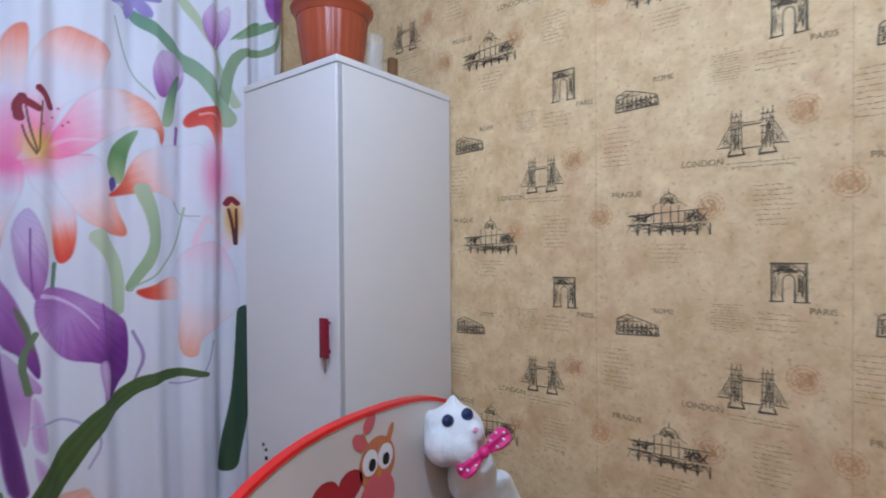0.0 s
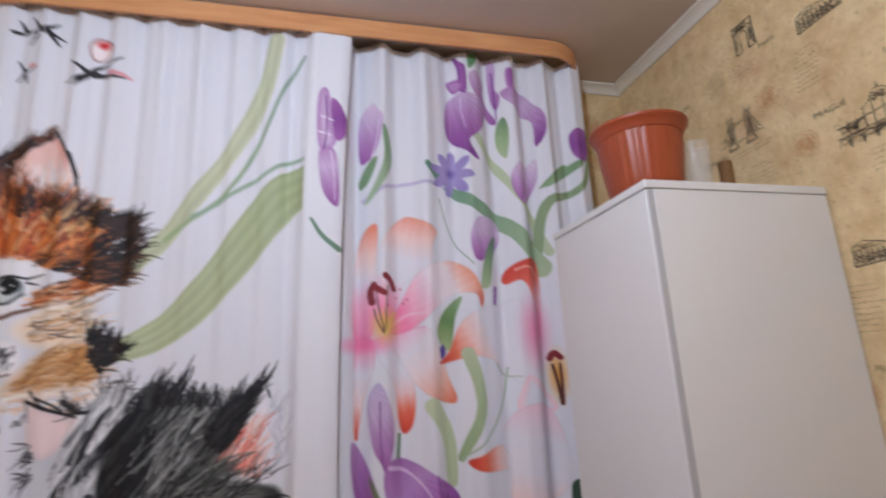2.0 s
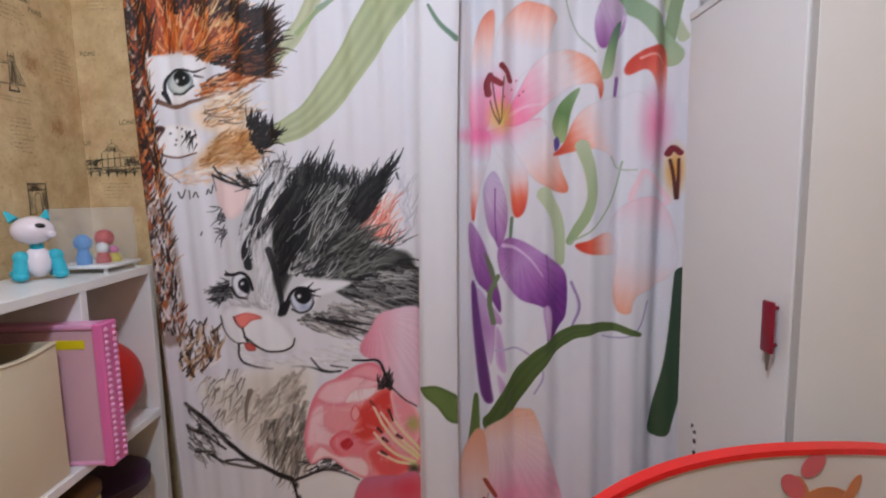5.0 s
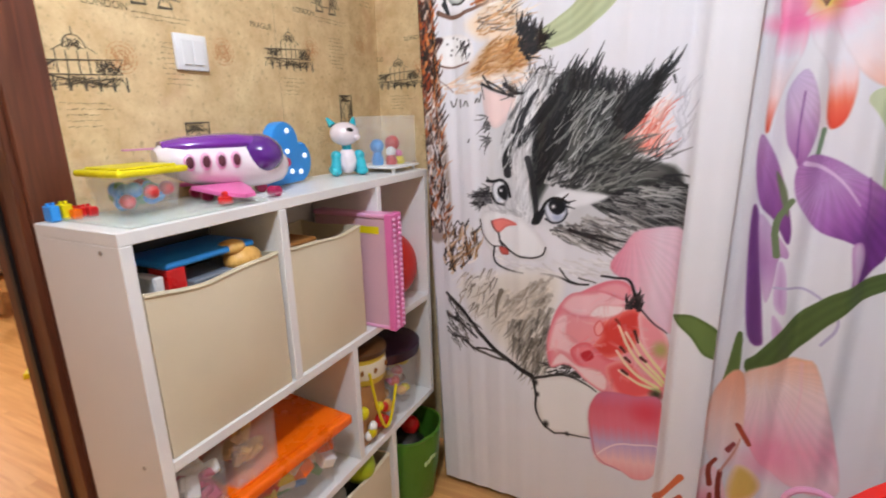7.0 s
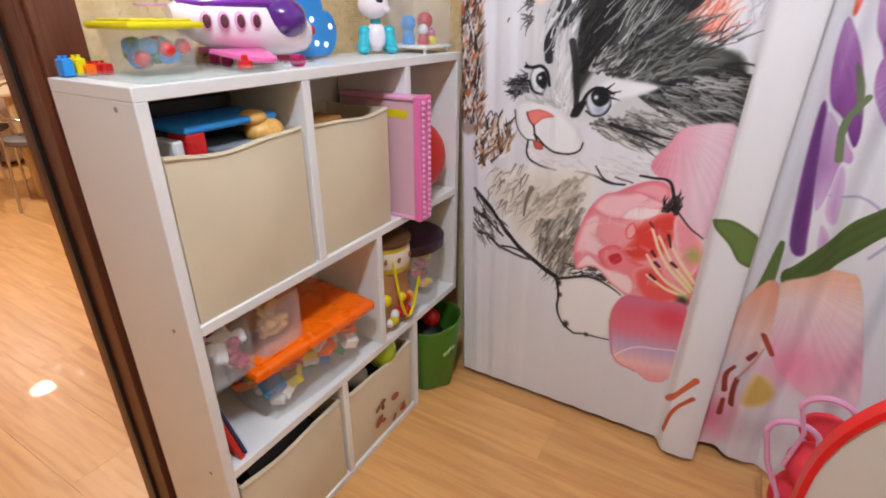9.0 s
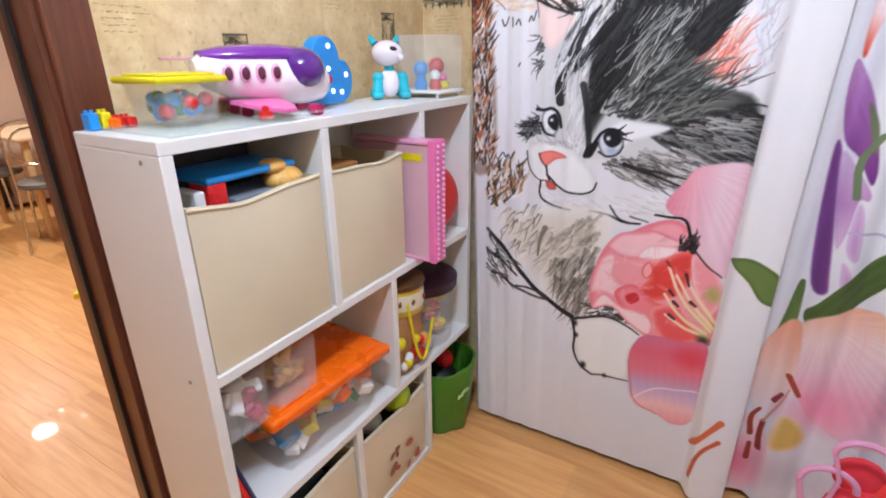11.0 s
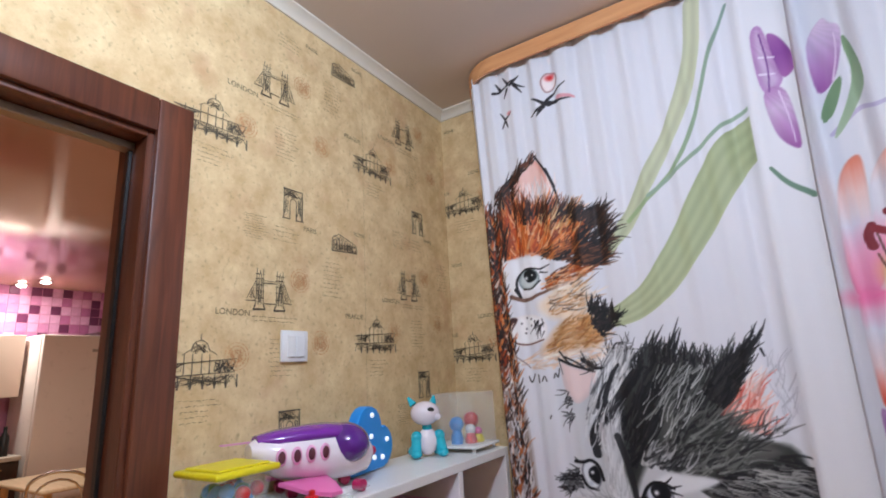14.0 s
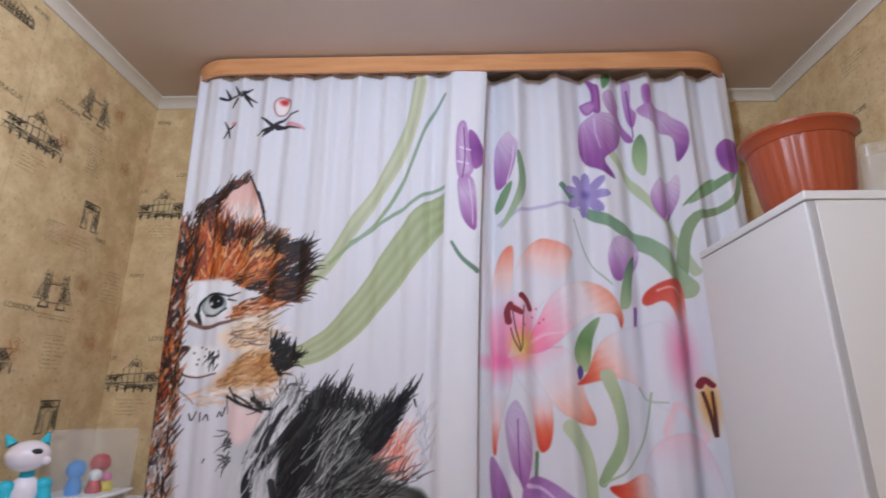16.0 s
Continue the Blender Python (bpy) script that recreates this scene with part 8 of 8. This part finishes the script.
def sketch_castle():
    s = [(-0.072, -0.018, 0.070, -0.012, 0.002), (-0.070, 0.000, 0.074, 0.010, 0.0022)]
    for i in range(7):
        u = -0.062 + 0.021 * i
        for k in range(6):
            a0, a1 = math.pi * k / 6, math.pi * (k + 1) / 6
            s.append((u + 0.009 * math.cos(a0), -0.034 + 0.015 * math.sin(a0), u + 0.009 * math.cos(a1), -0.034 + 0.015 * math.sin(a1), 0.0016))
        s += [(u + 0.0105, -0.038, u + 0.0105, -0.016, 0.0035)]
    for k in range(8):
        a0, a1 = math.pi * k / 8, math.pi * (k + 1) / 8
        s.append((0.005 + 0.016 * math.cos(a0), 0.022 + 0.018 * math.sin(a0), 0.005 + 0.016 * math.cos(a1), 0.022 + 0.018 * math.sin(a1), 0.0016))
    s += [(0.005, 0.040, 0.005, 0.050, 0.002), (-0.026, 0.016, 0.004, 0.034, 0.001), (0.036, 0.016, 0.006, 0.034, 0.001)]
    for u in (-0.05, -0.036, -0.022, -0.008, 0.008, 0.022, 0.04, 0.055):
        s += [(u, -0.014, u, 0.008 + 0.01 * (abs(u) < 0.03), 0.0022)]
    s += hatch(-0.065, -0.014, -0.02, 0.004, 22, 0.0012) + hatch(0.03, -0.014, 0.072, 0.008, 26, 0.0016) + hatch(-0.01, 0.018, 0.02, 0.036, 14, 0.0009) + hatch(-0.07, -0.034, 0.07, -0.014, 26, 0.001)
    return s


def sketch_arch():
    s = [(-0.028, 0.034, 0.028, 0.035, 0.004), (-0.028, 0.022, 0.028, 0.022, 0.0016), (-0.026, -0.034, -0.026, 0.034, 0.003), (0.026, -0.034, 0.026, 0.034, 0.0045), (-0.009, -0.034, -0.009, 0.004, 0.0022), (0.009, -0.034, 0.009, 0.004, 0.0035), (-0.030, -0.035, -0.007, -0.034, 0.003), (0.007, -0.035, 0.032, -0.034, 0.003)]
    for k in range(6):
        a0, a1 = math.pi * k / 6, math.pi * (k + 1) / 6
        s.append((0.009 * math.cos(a0), 0.004 + 0.010 * math.sin(a0), 0.009 * math.cos(a1), 0.004 + 0.010 * math.sin(a1), 0.0022))
    return s + hatch(-0.026, 0.014, 0.026, 0.034, 26, 0.0012) + hatch(0.010, -0.03, 0.026, 0.02, 16, 0.0012) + hatch(-0.026, -0.03, -0.010, 0.02, 8, 0.0009)


def sketch_arena():
    s = [(-0.040, -0.020, 0.044, -0.016, 0.003), (-0.040, -0.006, 0.044, 0.0, 0.0016), (-0.040, 0.006, 0.010, 0.010, 0.0016), (-0.040, -0.020, -0.038, 0.012, 0.003), (0.044, -0.016, 0.042, 0.002, 0.003), (-0.038, 0.012, -0.018, 0.022, 0.002), (-0.018, 0.022, 0.004, 0.016, 0.002), (0.004, 0.016, 0.042, 0.004, 0.002)]
    for i in range(9):
        for v in (-0.012, 0.001):
            u = -0.034 + 0.009 * i
            s.append((u, v - 0.004, u, v + 0.005, 0.004))
    return s + hatch(-0.038, -0.018, 0.042, 0.004, 30, 0.001) + hatch(-0.036, 0.006, 0.0, 0.018, 8, 0.001)


def script(w, rows, gap, dense=1.0):
    """Rows of handwriting, too faint to read."""
    s = []
    for r in range(rows):
        u = -w / 2 + rnd.uniform(0, w * 0.15)
        end = w / 2 - rnd.uniform(0, w * 0.3)
        while u < end:
            d = rnd.uniform(0.004, 0.011)
            s.append((u, -r * gap + rnd.uniform(-0.001, 0.001), u + d, -r * gap + rnd.uniform(-0.0012, 0.0012), rnd.uniform(0.0008, 0.0018) * dense))
            u += d + rnd.uniform(0.001, 0.004)
    return s


def rosette():
    s = []
    for r in (0.012, 0.020, 0.027):
        for k in range(14):
            a = 2 * math.pi * k / 14
            s.append((r * math.cos(a), r * math.sin(a), r * math.cos(a + 0.35), r * math.sin(a + 0.35), rnd.uniform(0.001, 0.003)))
    return s + hatch(-0.02, -0.02, 0.02, 0.02, 14, 0.0015)


def word(text, size):
    cu = bpy.data.curves.new("word", "FONT")
    cu.body, cu.size, cu.align_x, cu.align_y = text, size, "CENTER", "CENTER"
    ob = new("word", cu)
    me = bpy.data.meshes.new_from_object(ob.evaluated_get(bpy.context.evaluated_depsgraph_get()))
    bpy.data.objects.remove(ob)
    me.materials.clear()
    me.materials.append(INK_WORD)
    return me


INK_WORD = material("word_ink", srgb(128, 108, 78), 0.8, vary=0.2, scale=60, bump=0)
SCALES = {"printed_bridge": 1.5, "printed_castle": 1.3, "printed_arch": 1.2, "printed_arena": 1.25, "printed_word": 1.2, "printed_script": 1.2, "printed_rosette": 1.15}
motifs = [
    ("printed_bridge", ink_mesh("printed_bridge", sketch_bridge(), INK), 0, 0),
    ("printed_castle", ink_mesh("printed_castle", sketch_castle(), INK), -0.180, -0.173),
    ("printed_arch", ink_mesh("printed_arch", sketch_arch(), INK), 0.068, 0.245),
    ("printed_arena", ink_mesh("printed_arena", sketch_arena(), INK), 0.262, 0.170),
    ("printed_word", word("LONDON", 0.017), -0.100, -0.056),
    ("printed_word", word("PRAGUE", 0.017), -0.275, -0.118),
    ("printed_word", word("PARIS", 0.016), 0.128, 0.186),
    ("printed_word", word("ROME", 0.015), 0.328, 0.212),
    ("printed_script", ink_mesh("printed_script", script(0.13, 2, 0.008), INK_PALE), 0.020, -0.062),
    ("printed_script", ink_mesh("printed_script", script(0.075, 9, 0.010), INK_PALE), 0.215, 0.105),
    ("printed_script", ink_mesh("printed_script", script(0.065, 9, 0.009), INK_PALE), 0.040, -0.115),
    ("printed_script", ink_mesh("printed_script", script(0.085, 5, 0.009), INK_PALE), -0.170, -0.245),
    ("printed_script", ink_mesh("printed_script", script(0.075, 4, 0.010), INK_PALE), 0.045, 0.175),
    ("printed_script", ink_mesh("printed_script", script(0.07, 10, 0.0055, 0.8), INK_PALE), -0.045, 0.190),
    ("printed_rosette", ink_mesh("printed_rosette", rosette(), INK_ROSE), 0.095, 0.040),
    ("printed_rosette", ink_mesh("printed_rosette", rosette(), INK_ROSE), -0.085, -0.155),
    ("printed_rosette", ink_mesh("printed_rosette", rosette(), INK_ROSE), 0.170, -0.120),
]


for name, me, du, dv in motifs:
    me.transform(Matrix.Diagonal((SCALES[name], SCALES[name], 1, 1)))


def paper_print(wall_ob, m, u0, v0, umin, umax, vmin, vmax, step=0.55, rise=0.06, skip=None):
    """Lays the repeat on a wall; m carries (u, v) to the wall. A piece is left out where it would run past an edge."""
    for i in range(-8, 9):
        for j in range(-8, 9):
            for name, me, du, dv in motifs:
                u, v = u0 + step * i + du, v0 + rise * i + 0.573 * j + dv
                w = max(abs(x.co.x) for x in me.vertices)
                h = max(abs(x.co.y) for x in me.vertices)
                if not (umin + w < u < umax - w and vmin < v - 0.02 and v + h * 0.9 < vmax) or (skip and skip(u, v)):
                    continue
                ob = new(name, me)
                ob.parent = wall_ob
                ob.matrix_world = m @ Matrix.Translation((u, v, 0.0012))


m_west = Matrix(((0, 0, 1, XL), (1, 0, 0, 0), (0, 1, 0, 0), (0, 0, 0, 1)))
m_east = Matrix(((0, 0, -1, XR), (-1, 0, 0, 0), (0, 1, 0, 0), (0, 0, 0, 1)))
m_north = Matrix(((1, 0, 0, 0), (0, 0, -1, YB), (0, 1, 0, 0), (0, 0, 0, 1)))
paper_print(wall_west, m_west, 0.947, 1.588, 0.655, YB, 1.0, 2.40, 0.578, 0.075)
paper_print(wall_east, m_east, -0.779, 1.486, -1.78, 0.4, 0.6, 2.40, 0.514, 0.049)
paper_print(wall_north, m_north, -0.26, 1.623, XL - 0.06, -0.20, 1.0, 2.40)
paper_print(wall_north, m_north, 1.50, 1.66, 1.42, XR, 1.7, 2.40)
for m, u in ((m_west, 1.30), (m_east, -0.62), (m_east, -1.15), (m_east, -0.09)):
    ob = new("paper_seam", ink_mesh("paper_seam", [(0, 1.15 if u > 0 else 0.0, 0, 2.40, 0.0009)], INK_PALE))
    ob.parent = wall_west if u > 0 else wall_east
    ob.matrix_world = m @ Matrix.Translation((u, 0, 0.0008))

# ---- laminate planks ----
PL, PW = 1.28, 0.193
pm = mesh_of(box(nb(), 0.0002, 0.0002, -0.009, PL - 0.0002, PW - 0.0002, 0.0, 0.0005), "plank", FLOOR, False)
for j in range(int((KY1 - KY0) / PW) + 1):
    y = KY0 + PW * j
    off = (j * 0.47) % 1 * PL
    for i in range(-1, 8):
        x = -6.4 + off + PL * i
        if x > XR or x + PL < -5.7 or (y > YB and x > XL) or (y < -0.6 and x > XL):
            continue
        ob = new("plank", pm)
        ob.parent = floor
        ob.location = (x, y, 0)
